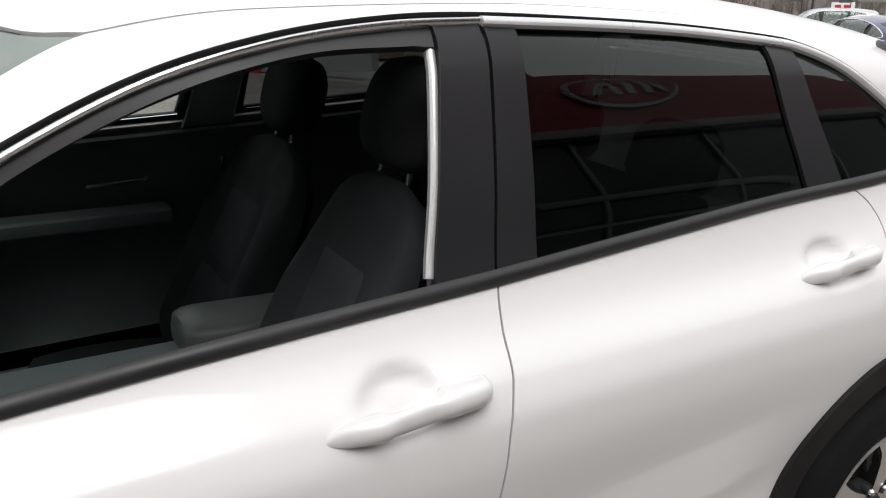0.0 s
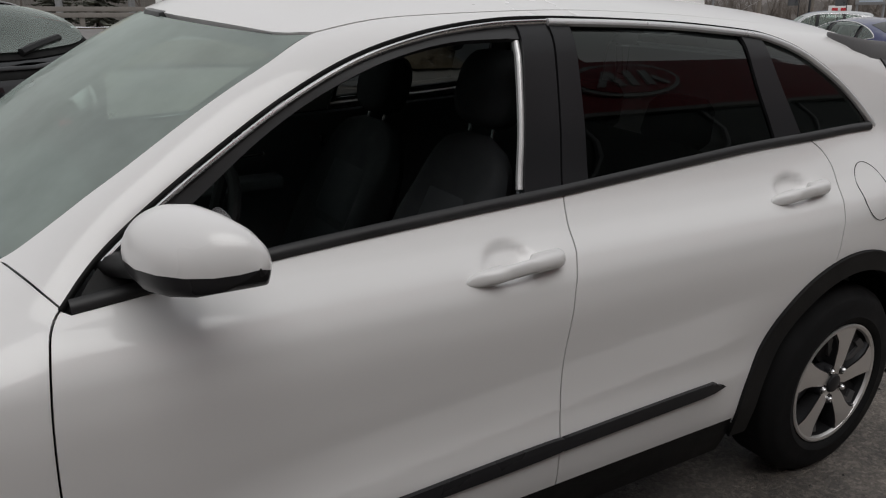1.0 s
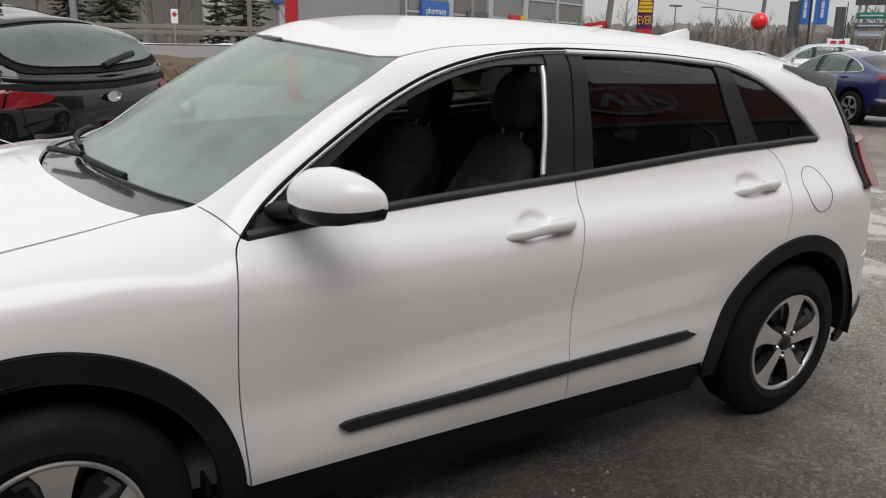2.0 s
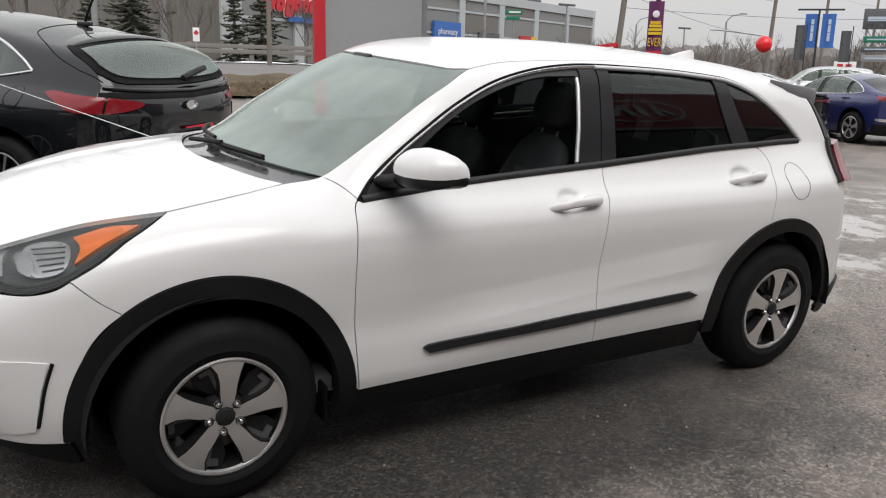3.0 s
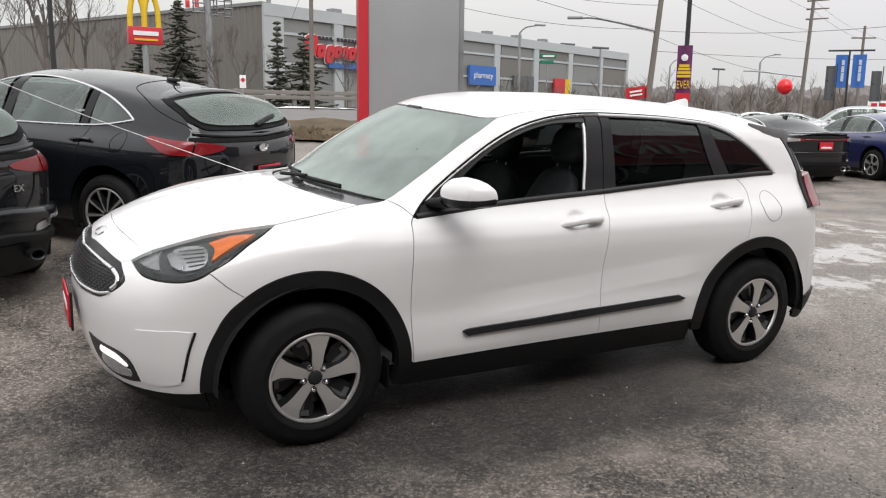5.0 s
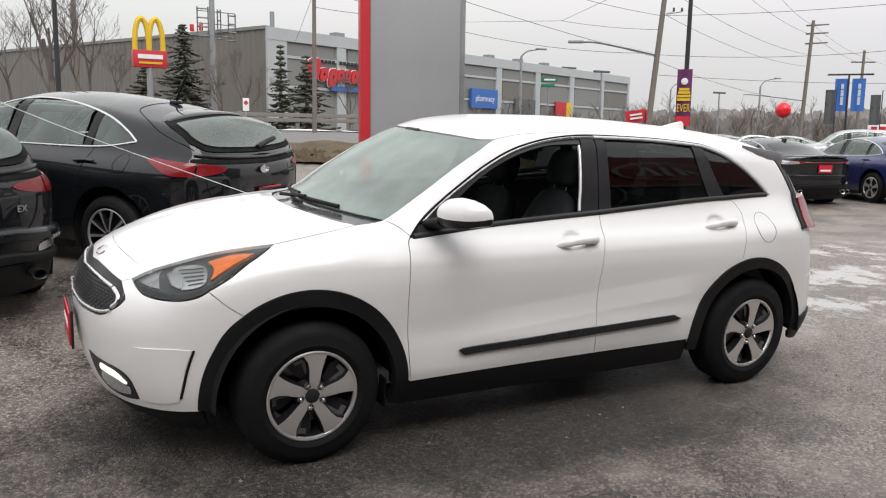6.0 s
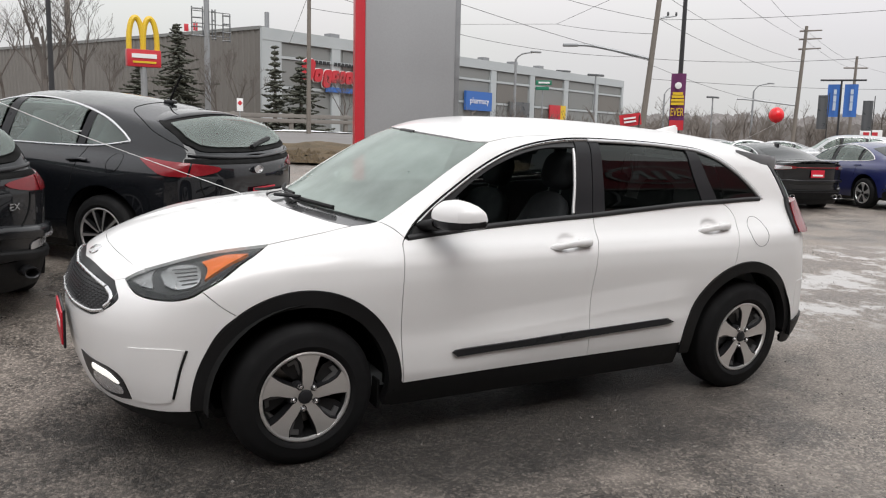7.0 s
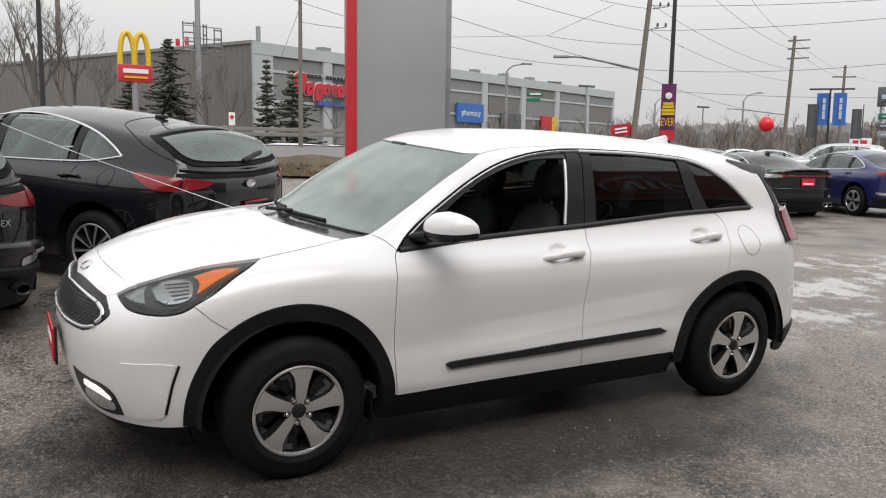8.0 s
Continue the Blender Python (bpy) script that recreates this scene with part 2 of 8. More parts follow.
def panel(name, body, how, outline, material, parent=None, out=0.0, gap=0.002, depth=0.014, cell=0.035, label="", right=False):
    """A sheet of a body's skin inside an outline (points in space), with its edges turned in. right: on the other side."""
    outline = np.array(outline, float)
    key = (id(body), how, outline.tobytes(), out, gap, depth, cell)
    if key not in SKINS:
        SKINS[key] = skin(body, how, outline, out, gap, depth, cell)
    verts, norm, faces = SKINS[key]
    if right:
        verts, norm = verts * (1, -1, 1), norm * (1, -1, 1)
        faces = [q[::-1] for q in faces]
    return link(name, verts, faces, material, parent, label, norm)


def skin(body, how, outline, out, gap, depth, cell):
    poly = shrink(flat(how, outline), gap)
    uv, faces = fill(poly, cell)
    p = body.meet(*rays(how, uv), out, 1.6, 60)
    n = body.normal(p)
    e = body.meet(*rays(how, poly), out, 1.6, 60)
    en = body.normal(e)
    tan = np.roll(e, -1, 0) - np.roll(e, 1, 0)
    on = np.cross(tan, en)
    on /= np.maximum(np.linalg.norm(on, axis=1), 1e-9)[:, None]
    m, k = len(p), len(e)
    # the fill runs the same way round in every layout but not in space: look at the first large face
    f = max(faces, key=len)[:3] if len(faces) < 3 else faces[len(faces) // 2][:3]
    flip = np.dot(np.cross(p[f[1]] - p[f[0]], p[f[2]] - p[f[0]]), n[f[0]]) < 0
    faces = [list(reversed(q)) if flip else list(q) for q in faces]
    verts = np.vstack([p, e, e - en * depth])
    if np.dot(on[0], e[0] - p.mean(0)) < 0:
        on = -on
    norm = np.vstack([n, on, on])
    for i in range(k):
        j = (i + 1) % k
        q = [m + i, m + j, m + k + j, m + k + i]
        c = np.cross(verts[q[1]] - verts[q[0]], verts[q[3]] - verts[q[0]])
        faces.append(q if np.dot(c, on[i]) > 0 else q[::-1])
    return verts, norm, faces


def lathe(rings, n=48, axis="y", close=True):
    """A turned shape: rings of (radius, along). Returns vertices and faces."""
    verts, faces = [], []
    for r, a in rings:
        for i in range(n):
            t = 2 * math.pi * i / n
            c, s = r * math.cos(t), r * math.sin(t)
            verts.append({"y": (c, a, s), "z": (c, s, a), "x": (a, c, s)}[axis])
    m = len(rings)
    for k in range(m - 1):
        for i in range(n):
            j = (i + 1) % n
            q = [k * n + i, k * n + j, (k + 1) * n + j, (k + 1) * n + i]
            faces.append(q if axis == "y" else q[::-1] if axis == "x" else q)
    return verts, faces


def pipe(pts, radius, n=8, radii=None, caps=True):
    """A round bar along points. Returns vertices and faces."""
    p = np.array(pts, float)
    k = len(p)
    tan = np.gradient(p, axis=0)
    tan /= np.maximum(np.linalg.norm(tan, axis=1), 1e-9)[:, None]
    ref = np.array([0.0, 0, 1]) if abs(tan[0][2]) < 0.9 else np.array([1.0, 0, 0])
    verts, faces = [], []
    for i in range(k):
        s = np.cross(tan[i], ref)
        s /= np.linalg.norm(s)
        u = np.cross(s, tan[i])
        ref = u
        r = radii[i] if radii is not None else radius
        for a in range(n):
            t = 2 * math.pi * a / n
            verts.append(p[i] + r * (math.cos(t) * s + math.sin(t) * u))
    for i in range(k - 1):
        for a in range(n):
            b = (a + 1) % n
            faces.append([i * n + a, i * n + b, (i + 1) * n + b, (i + 1) * n + a])
    if caps:
        faces += [list(range(n))[::-1], [(k - 1) * n + a for a in range(n)]]
    return verts, faces


def strip(body, how, line, width, out=0.003, right=False):
    """A flat moulding of some width that lies along a line on a body, with a rounded back."""
    line = np.array(line, float)
    c = body.meet(*rays(how, flat(how, line)), out, 1.6, 60)
    n = body.normal(c)
    tan = np.gradient(c, axis=0)
    s = np.cross(n, tan)
    s /= np.linalg.norm(s, axis=1)[:, None]
    verts, faces = [], []
    prof = [(-0.5, -0.008), (-0.5, 0.0), (-0.34, 0.0035), (-0.12, 0.0055), (0.12, 0.0055), (0.34, 0.0035), (0.5, 0.0), (0.5, -0.008)]
    for i in range(len(c)):
        for a, h in prof:
            verts.append(c[i] + s[i] * a * width + n[i] * h)
    m = len(prof)
    for i in range(len(c) - 1):
        for a in range(m - 1):
            faces.append([i * m + a, i * m + a + 1, (i + 1) * m + a + 1, (i + 1) * m + a])
    faces += [list(range(m)), [(len(c) - 1) * m + a for a in range(m)][::-1]]
    if right:
        verts = [(v[0], -v[1], v[2]) for v in verts]
        faces = [f[::-1] for f in faces]
    return verts, faces


def box(sx, sy, sz, at=(0, 0, 0), bevel=0.01, segments=2, turn=None):
    """A bevelled block as a bmesh, its middle at the point."""
    bm = bmesh.new()
    bmesh.ops.create_cube(bm, size=1)
    bmesh.ops.scale(bm, vec=(sx, sy, sz), verts=bm.verts)
    if bevel:
        bmesh.ops.bevel(bm, geom=bm.edges[:], offset=min(bevel, 0.45 * min(sx, sy, sz)), segments=segments, affect="EDGES", profile=0.6)
    if turn is not None:
        bmesh.ops.transform(bm, matrix=turn, verts=bm.verts)
    bmesh.ops.translate(bm, vec=at, verts=bm.verts)
    return bm


def empty(name, m=None, parent=None):
    ob = new(name)
    if m is not None:
        ob.matrix_basis = m
    if parent:
        ob.parent = parent
    return ob


def plate(pts, thick, how):
    """A flat piece cut to an outline (2D) and given a thickness; how maps (u, v, w) to space. Returns vertices and faces."""
    p = np.array(pts, float)
    if area2(p) < 0:
        p = p[::-1]
    k = len(p)
    verts = [how(u, v, 0) for u, v in p] + [how(u, v, thick) for u, v in p]
    faces = [list(range(k))[::-1], [k + i for i in range(k)]]
    faces += [[i, (i + 1) % k, k + (i + 1) % k, k + i] for i in range(k)]
    return verts, faces


def blob(rings, material_, name, parent, label="", cap=True):
    """A closed skin through rings of points of equal count."""
    k = len(rings[0])
    verts = [p for r in rings for p in r]
    faces = [[i * k + a, i * k + (a + 1) % k, (i + 1) * k + (a + 1) % k, (i + 1) * k + a] for i in range(len(rings) - 1) for a in range(k)]
    if cap:
        faces += [list(range(k))[::-1], [(len(rings) - 1) * k + a for a in range(k)]]
    bm = bmesh.new()
    vs = [bm.verts.new(tuple(map(float, v))) for v in verts]
    for f in faces:
        try:
            bm.faces.new([vs[i] for i in f])
        except ValueError:
            pass
    bmesh.ops.recalc_face_normals(bm, faces=bm.faces)
    return part(name, bm, material_, parent, label, sharp=50)


def oval(c, u, v, ru, rv, n=16, p=2.0):
    c, u, v = np.array(c, float), np.array(u, float), np.array(v, float)
    out = []
    for i in range(n):
        t = 2 * math.pi * i / n
        a, b = math.cos(t), math.sin(t)
        out.append(c + u * ru * math.copysign(abs(a) ** (2 / p), a) + v * rv * math.copysign(abs(b) ** (2 / p), b))
    return out


# ---------------------------------------------------------------- car bodies as smooth solids
def pch(pts):
    """A smooth monotone curve through (x, y) points, flat-sloped beyond its ends."""
    xs = np.array([p[0] for p in pts], float)
    ys = np.array([p[1] for p in pts], float)
    h = np.diff(xs)
    d = np.diff(ys) / h
    m = np.zeros(len(xs))
    m[0], m[-1] = d[0], d[-1]
    for i in range(1, len(xs) - 1):
        if d[i - 1] * d[i] > 0:
            w1, w2 = 2 * h[i] + h[i - 1], h[i] + 2 * h[i - 1]
            m[i] = (w1 + w2) / (w1 / d[i - 1] + w2 / d[i])

    q = np.linspace(xs[0] - 1.0, xs[-1] + 1.0, 3000)
    c = np.clip(q, xs[0], xs[-1])
    i = np.clip(np.searchsorted(xs, c) - 1, 0, len(h) - 1)
    s = (c - xs[i]) / h[i]
    v = (ys[i] * (1 + 2 * s) * (1 - s) ** 2 + m[i] * h[i] * s * (1 - s) ** 2
         + ys[i + 1] * s * s * (3 - 2 * s) + m[i + 1] * h[i] * s * s * (s - 1))
    v = v + np.where(q < xs[0], (q - xs[0]) * m[0], 0) + np.where(q > xs[-1], (q - xs[-1]) * m[-1], 0)
    dv = np.gradient(v, q)
    return (lambda x: np.interp(x, q, v)), (lambda x: np.interp(x, q, dv))


def smin(a, b, k):
    return np.minimum(a, b) - np.maximum(k - np.abs(a - b), 0) ** 2 / (4 * k)


class Body:
    """A car body as a smooth solid: x to the rear from the front axle, y to the right, z up.
    wide: z, half width; taper: x, narrowing; top: x, height on the centre line; crown: x, fall by y squared;
    crease: x0, z0, x1, z1 of a line under which the side stands out; nose, tail: z, x of the ends; round_f, round_r: |y|, how far the ends curve back; bumps: (x, z, rx, rz, out)."""

    def __init__(self, wide, taper, top, crown, nose, round_f, tail, round_r, bumps=(), kt=0.07, kf=0.10, kr=0.10, crease=None, ridge=None):
        self.wide, self.taper, self.crown = pch(wide)[0], pch(taper)[0], pch(crown)[0]
        (self.top, self.top_d), (self.nose, self.nose_d), (self.tail, self.tail_d) = pch(top), pch(nose), pch(tail)
        (self.round_f, self.round_fd), (self.round_r, self.round_rd) = pch(round_f), pch(round_r)
        self.bumps, self.kt, self.kf, self.kr, self.crease, self.ridge = bumps, kt, kf, kr, crease, ridge

    def inside(self, p):
        """How deep the points p lie in the body."""
        x, y, z = p[..., 0], np.abs(p[..., 1]), p[..., 2]
        half = self.wide(z) - self.taper(x)
        for bx, bz, rx, rz, out in self.bumps:
            r2 = ((x - bx) / rx) ** 2 + ((z - bz) / rz) ** 2
            half = half + out * np.exp(-(r2 ** 2 if rx < 0.1 else r2))
        if self.crease:
            x0, z0, x1, z1 = self.crease
            under = z0 + (z1 - z0) * (x - x0) / (x1 - x0) - z
            fade = np.clip((x - x0 + 0.55) / 0.55, 0, 1) * np.clip((x1 + 0.18 - x) / 0.30, 0, 1) * np.clip((z - 0.33) / 0.16, 0, 1)
            half = half + 0.15 * fade * fade * (3 - 2 * fade) * np.clip(0.5 * (under + np.sqrt(under * under + 0.00012)), 0, 0.11)
        side = half - y
        top = (self.top(x) - self.crown(x) * y * y - z) / np.sqrt(1 + self.top_d(x) ** 2)
        if self.ridge:
            x0, y0, x1, y1, h = self.ridge
            on = np.clip((x - x0) / 0.25, 0, 1) * np.clip((x1 - x) / 0.25, 0, 1)
            top = top + h * on * np.exp(-((y - y0 - (y1 - y0) * (x - x0) / (x1 - x0)) / 0.055) ** 2)
        front = (x - self.nose(z) - self.round_f(y)) / np.sqrt(1 + self.round_fd(y) ** 2 + self.nose_d(z) ** 2)
        rear = (self.tail(z) - self.round_r(y) - x) / np.sqrt(1 + self.round_rd(y) ** 2 + self.tail_d(z) ** 2)
        return smin(smin(smin(side, top, self.kt), front, self.kf), rear, self.kr)

    def normal(self, p):
        e, n = 0.004, np.zeros_like(p)
        for a in range(3):
            d = np.zeros(3)
            d[a] = e
            n[..., a] = self.inside(p - d) - self.inside(p + d)
        return n / np.maximum(np.linalg.norm(n, axis=-1, keepdims=True), 1e-9)

    def meet(self, eye, way, out=0.0, far=6.0, steps=0):
        """Where the rays from eye along way come within out of the body."""
        eye, way = np.broadcast_arrays(np.asarray(eye, float), np.asarray(way, float))
        d0 = np.zeros(len(eye))
        f0 = self.inside(eye) + out
        d1 = np.clip(-f0 * 0.8, 0.01, far)
        for _ in range(10):
            f1 = self.inside(eye + way * d1[:, None]) + out
            d0, f0, d1 = d1, f1, np.where(f1 < 0, np.minimum(d1 - f1 * 0.9, far), d1)
        d0 = d1 - 0.002
        f0 = self.inside(eye + way * d0[:, None]) + out
        for _ in range(8):
            f1 = self.inside(eye + way * d1[:, None]) + out
            step = np.where(np.abs(f1 - f0) > 1e-9, -f1 * (d1 - d0) / np.where(np.abs(f1 - f0) > 1e-9, f1 - f0, 1), 0)
            d0, f0, d1 = d1, f1, d1 + np.clip(step, -0.05, 0.05)
        return eye + way * d1[:, None]


suv = Body(
    wide=[(0.10, 0.79), (0.20, 0.835), (0.30, 0.872), (0.38, 0.884), (0.46, 0.882), (0.56, 0.876), (0.70, 0.881), (0.80, 0.885), (0.87, 0.878),
          (0.93, 0.848), (0.985, 0.79), (1.05, 0.748), (1.2, 0.694), (1.44, 0.590), (1.6, 0.51)],
    taper=[(-1.0, 0.16), (-0.7, 0.085), (-0.45, 0.045), (-0.2, 0.022), (0.1, 0.008), (0.5, 0.0), (1.5, -0.002), (2.4, 0.0), (2.8, 0.004), (3.1, 0.018), (3.4, 0.06), (3.6, 0.12)],
    top=[(-0.9, 0.78), (-0.75, 0.862), (-0.6, 0.908), (-0.35, 0.962), (-0.1, 1.003), (0.1, 1.03), (0.22, 1.046), (0.32, 1.085), (0.6, 1.278), (0.9, 1.446), (1.05, 1.492),
         (1.3, 1.514), (1.7, 1.518), (2.1, 1.507), (2.5, 1.484), (2.85, 1.455), (3.15, 1.415), (3.4, 1.37)],
    crown=[(-0.9, 0.25), (-0.6, 0.19), (-0.2, 0.10), (0.2, 0.10), (0.45, 0.25), (1.05, 0.28), (2.0, 0.235), (3.3, 0.23)],
    nose=[(0.10, -0.60), (0.16, -0.70), (0.2, -0.77), (0.3, -0.83), (0.44, -0.865), (0.6, -0.88), (0.74, -0.85), (0.83, -0.785), (0.88, -0.73), (0.95, -0.66), (1.1, -0.56), (1.6, -0.4)],
    round_f=[(0, 0), (0.2, 0.012), (0.4, 0.06), (0.55, 0.125), (0.68, 0.225), (0.78, 0.36), (0.86, 0.56), (0.95, 0.95)],
    tail=[(0.2, 3.42), (0.4, 3.50), (0.6, 3.49), (0.9, 3.43), (1.05, 3.38), (1.3, 3.22), (1.42, 3.15), (1.6, 3.05)],
    round_r=[(0, 0), (0.3, 0.02), (0.5, 0.05), (0.65, 0.095), (0.75, 0.15), (0.85, 0.27), (0.95, 0.55)],
    bumps=[(0.0, 0.62, 0.55, 0.26, 0.018), (2.68, 0.62, 0.55, 0.26, 0.018), (1.4, 0.56, 0.9, 0.09, -0.006), (2.86, 0.99, 0.30, 0.085, 0.030),
           (1.384, 0.934, 0.068, 0.034, -0.026), (2.416, 0.977, 0.064, 0.032, -0.026)],
    kt=0.06, kf=0.12, kr=0.10, crease=(1.12, 0.640, 2.14, 0.712), ridge=(-0.62, 0.33, 0.20, 0.47, 0.009))


# ---------------------------------------------------------------- the ground
def ease(a, b, t):
    s = min(max((t - a) / (b - a), 0.0), 1.0)
    return s * s * (3 - 2 * s)


def ground_z(x, y):
    """Height of the lot and its surroundings: a slope towards the showroom that levels off, the road on a bank beyond."""
    k = 0.0715
    if y < 3:
        ramp = k * max(y, -7.5)
    else:
        s = min(y - 3, 7.0)
        ramp = k * 3 + k * (s - s * s / 14)
    w = 1 - 0.92 * ease(4.5, 11, x)
    lot = ramp * w + 0.0
    bank = ease(11, 20, y) * (1 - ease(12, 40, x))
    return lot * (1 - bank) + (1.0 + 0.42 * ease(21, 36, y)) * bank


def asphalt():
    """Wet worn asphalt: stones of many greys in dark binder, damp stains, shade painted round the suv, paler dried and
    salted areas, an icy streak.
    """
    m = bpy.data.materials.new("wet_asphalt")
    m.use_nodes = True
    n, l = m.node_tree.nodes, m.node_tree.links
    b = n["Principled BSDF"]
    co = n.new("ShaderNodeTexCoord")

    def tex(kind, scale, detail=4, rough=0.55):
        t = n.new(kind)
        t.inputs["Scale"].default_value = scale
        if kind == "ShaderNodeTexNoise":
            t.inputs["Detail"].default_value, t.inputs["Roughness"].default_value = detail, rough
        l.new(co.outputs["Object"], t.inputs["Vector"])
        return t

    def span(src, f0, f1, t0, t1):
        r = n.new("ShaderNodeMapRange")
        for k, v in zip(("From Min", "From Max", "To Min", "To Max"), (f0, f1, t0, t1)):
            r.inputs[k].default_value = v
        l.new(src, r.inputs["Value"])
        return r.outputs[0]

    def mix(fac, a, c):
        x = n.new("ShaderNodeMix")
        x.data_type = "RGBA"
        l.new(fac, x.inputs["Factor"])
        for k, v in (("A", a), ("B", c)):
            if isinstance(v, tuple):
                x.inputs[k].default_value = (*v, 1)
            else:
                l.new(v, x.inputs[k])
        return x.outputs["Result"]

    def calc(op, a, c):
        x = n.new("ShaderNodeMath")
        x.operation = op
        for k, v in enumerate((a, c)):
            if isinstance(v, (int, float)):
                x.inputs[k].default_value = v
            else:
                l.new(v, x.inputs[k])
        return x.outputs[0]

    def cell_random(scale):
        v = tex("ShaderNodeTexVoronoi", scale)
        sp = n.new("ShaderNodeSeparateColor")
        l.new(v.outputs["Color"], sp.inputs[0])
        return v, sp.outputs[0]
    stain, patch = tex("ShaderNodeTexNoise", 0.42, 7, 0.62), tex("ShaderNodeTexNoise", 1.7, 8, 0.68)
    stone, grey = cell_random(85)
    pebble, tone = cell_random(34)
    clod, grit = tex("ShaderNodeTexNoise", 24, 8, 0.75), tex("ShaderNodeTexNoise", 160, 3, 0.7)
    base = mix(calc("POWER", grey, 2.2), (0.072, 0.062, 0.054), (0.50, 0.43, 0.37))
    base = mix(calc("MULTIPLY", span(pebble.outputs["Distance"], 0.16, 0.30, 1, 0), span(tone, 0.80, 0.86, 0, 0.85)), base, (0.25, 0.225, 0.20))
    base = mix(span(clod.outputs["Fac"], 0.50, 0.60, 0, 0.70), base, (0.034, 0.031, 0.028))
    base = mix(span(patch.outputs["Fac"], 0.46, 0.68, 0, 0.6), base, (0.38, 0.328, 0.283))
    # damp stains stay dark
    damp = span(stain.outputs["Fac"], 0.40, 0.52, 0.55, 0.0)
    base = mix(damp, base, (0.017, 0.016, 0.0155))
    # contact shade round the suv put into the wet ground's colour, ragged edge
    car_shade, pm = n.new("ShaderNodeTexGradient"), n.new("ShaderNodeMapping")
    car_shade.gradient_type = "SPHERICAL"
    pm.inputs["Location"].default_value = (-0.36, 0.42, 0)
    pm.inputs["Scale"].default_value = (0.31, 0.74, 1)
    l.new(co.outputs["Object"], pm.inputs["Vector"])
    l.new(pm.outputs[0], car_shade.inputs["Vector"])
    wet_shade = calc("ADD", car_shade.outputs["Fac"], span(patch.outputs["Fac"], 0.3, 0.7, 0.16, -0.16))
    wet_shade = span(wet_shade, 0.05, 0.46, 0, 0.80)
    base = mix(wet_shade, base, (0.014, 0.0135, 0.013))
    # dried, dusty part of the lot behind the suv
    dry = n.new("ShaderNodeSeparateXYZ")
    l.new(co.outputs["Object"], dry.inputs[0])
    drier = calc("MULTIPLY", span(dry.outputs["X"], 1.6, 4.6, 0, 1), span(patch.outputs["Fac"], 0.36, 0.60, 0.35, 0.85))
    drier = calc("MULTIPLY", drier, span(dry.outputs["Y"], 1.8, 6.0, 1.0, 0.15))
    base = mix(drier, base, mix(span(grit.outputs["Fac"], 0.38, 0.66, 0, 1), mix(grey, (0.23, 0.198, 0.172), (0.50, 0.435, 0.375)), (0.12, 0.104, 0.091)))
    # salted, icy area with ragged edges
    grad = n.new("ShaderNodeTexGradient")
    grad.gradient_type = "SPHERICAL"
    mp = n.new("ShaderNodeMapping")
    mp.inputs["Location"].default_value = (-1.10, -0.62, 0)
    mp.inputs["Scale"].default_value = (0.17, 0.58, 1)
    l.new(co.outputs["Object"], mp.inputs["Vector"])
    l.new(mp.outputs[0], grad.inputs["Vector"])
    ice = calc("MULTIPLY", span(grad.outputs["Fac"], 0.0, 0.35, 0, 1), span(patch.outputs["Fac"], 0.50, 0.57, 0, 0.85))
    base = mix(ice, base, (0.55, 0.54, 0.53))
    l.new(base, b.inputs["Base Color"])
    wet = calc("ADD", span(stain.outputs["Fac"], 0.40, 0.62, 0.24, 0.46), span(patch.outputs["Fac"], 0.4, 0.7, -0.05, 0.14))
    l.new(calc("ADD", calc("ADD", wet, span(dry.outputs["X"], 2.0, 5.0, 0.0, 0.12)), calc("MULTIPLY", wet_shade, 0.10)), b.inputs["Roughness"])
    b.inputs["IOR"].default_value = 1.5
    hgt = calc("ADD", calc("MULTIPLY", span(stone.outputs["Distance"], 0, 0.6, 1, 0), span(grey, 0, 1, 0.25, 0.9)), calc("MULTIPLY", grit.outputs["Fac"], 0.5))
    hgt = calc("ADD", hgt, calc("MULTIPLY", clod.outputs["Fac"], 3.2))
    bp = n.new("ShaderNodeBump")
    bp.inputs["Strength"].default_value, bp.inputs["Distance"].default_value = 1.0, 0.0042
    l.new(hgt, bp.inputs["Height"])
    l.new(bp.outputs[0], b.inputs["Normal"])
    return m


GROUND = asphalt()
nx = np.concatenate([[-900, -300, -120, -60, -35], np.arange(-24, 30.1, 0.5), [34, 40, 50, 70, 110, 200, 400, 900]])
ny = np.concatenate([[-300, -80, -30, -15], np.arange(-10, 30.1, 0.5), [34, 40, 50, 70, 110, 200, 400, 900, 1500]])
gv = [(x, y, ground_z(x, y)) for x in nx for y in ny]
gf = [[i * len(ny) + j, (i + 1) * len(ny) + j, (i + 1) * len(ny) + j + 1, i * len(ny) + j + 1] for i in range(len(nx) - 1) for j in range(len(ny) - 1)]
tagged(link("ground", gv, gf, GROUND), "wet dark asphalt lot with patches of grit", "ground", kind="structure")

# loose stones and grit
rnd = random.Random(17)
STONE = material("loose_grit", (0.16, 0.148, 0.134), 0.6, 0, 0.3, 9, 60)
st_n, st_l = STONE.node_tree.nodes, STONE.node_tree.links
st_g, st_r, st_m = st_n.new("ShaderNodeNewGeometry"), st_n.new("ShaderNodeMapRange"), st_n.new("ShaderNodeMix")
st_m.data_type, st_m.blend_type = "RGBA", "MULTIPLY"
st_m.inputs["Factor"].default_value = 1.0
st_r.inputs["To Min"].default_value, st_r.inputs["To Max"].default_value = 0.12, 1.6
st_l.new(st_g.outputs["Random Per Island"], st_r.inputs["Value"])
st_l.new(st_n["Principled BSDF"].inputs["Base Color"].links[0].from_socket, st_m.inputs["A"])
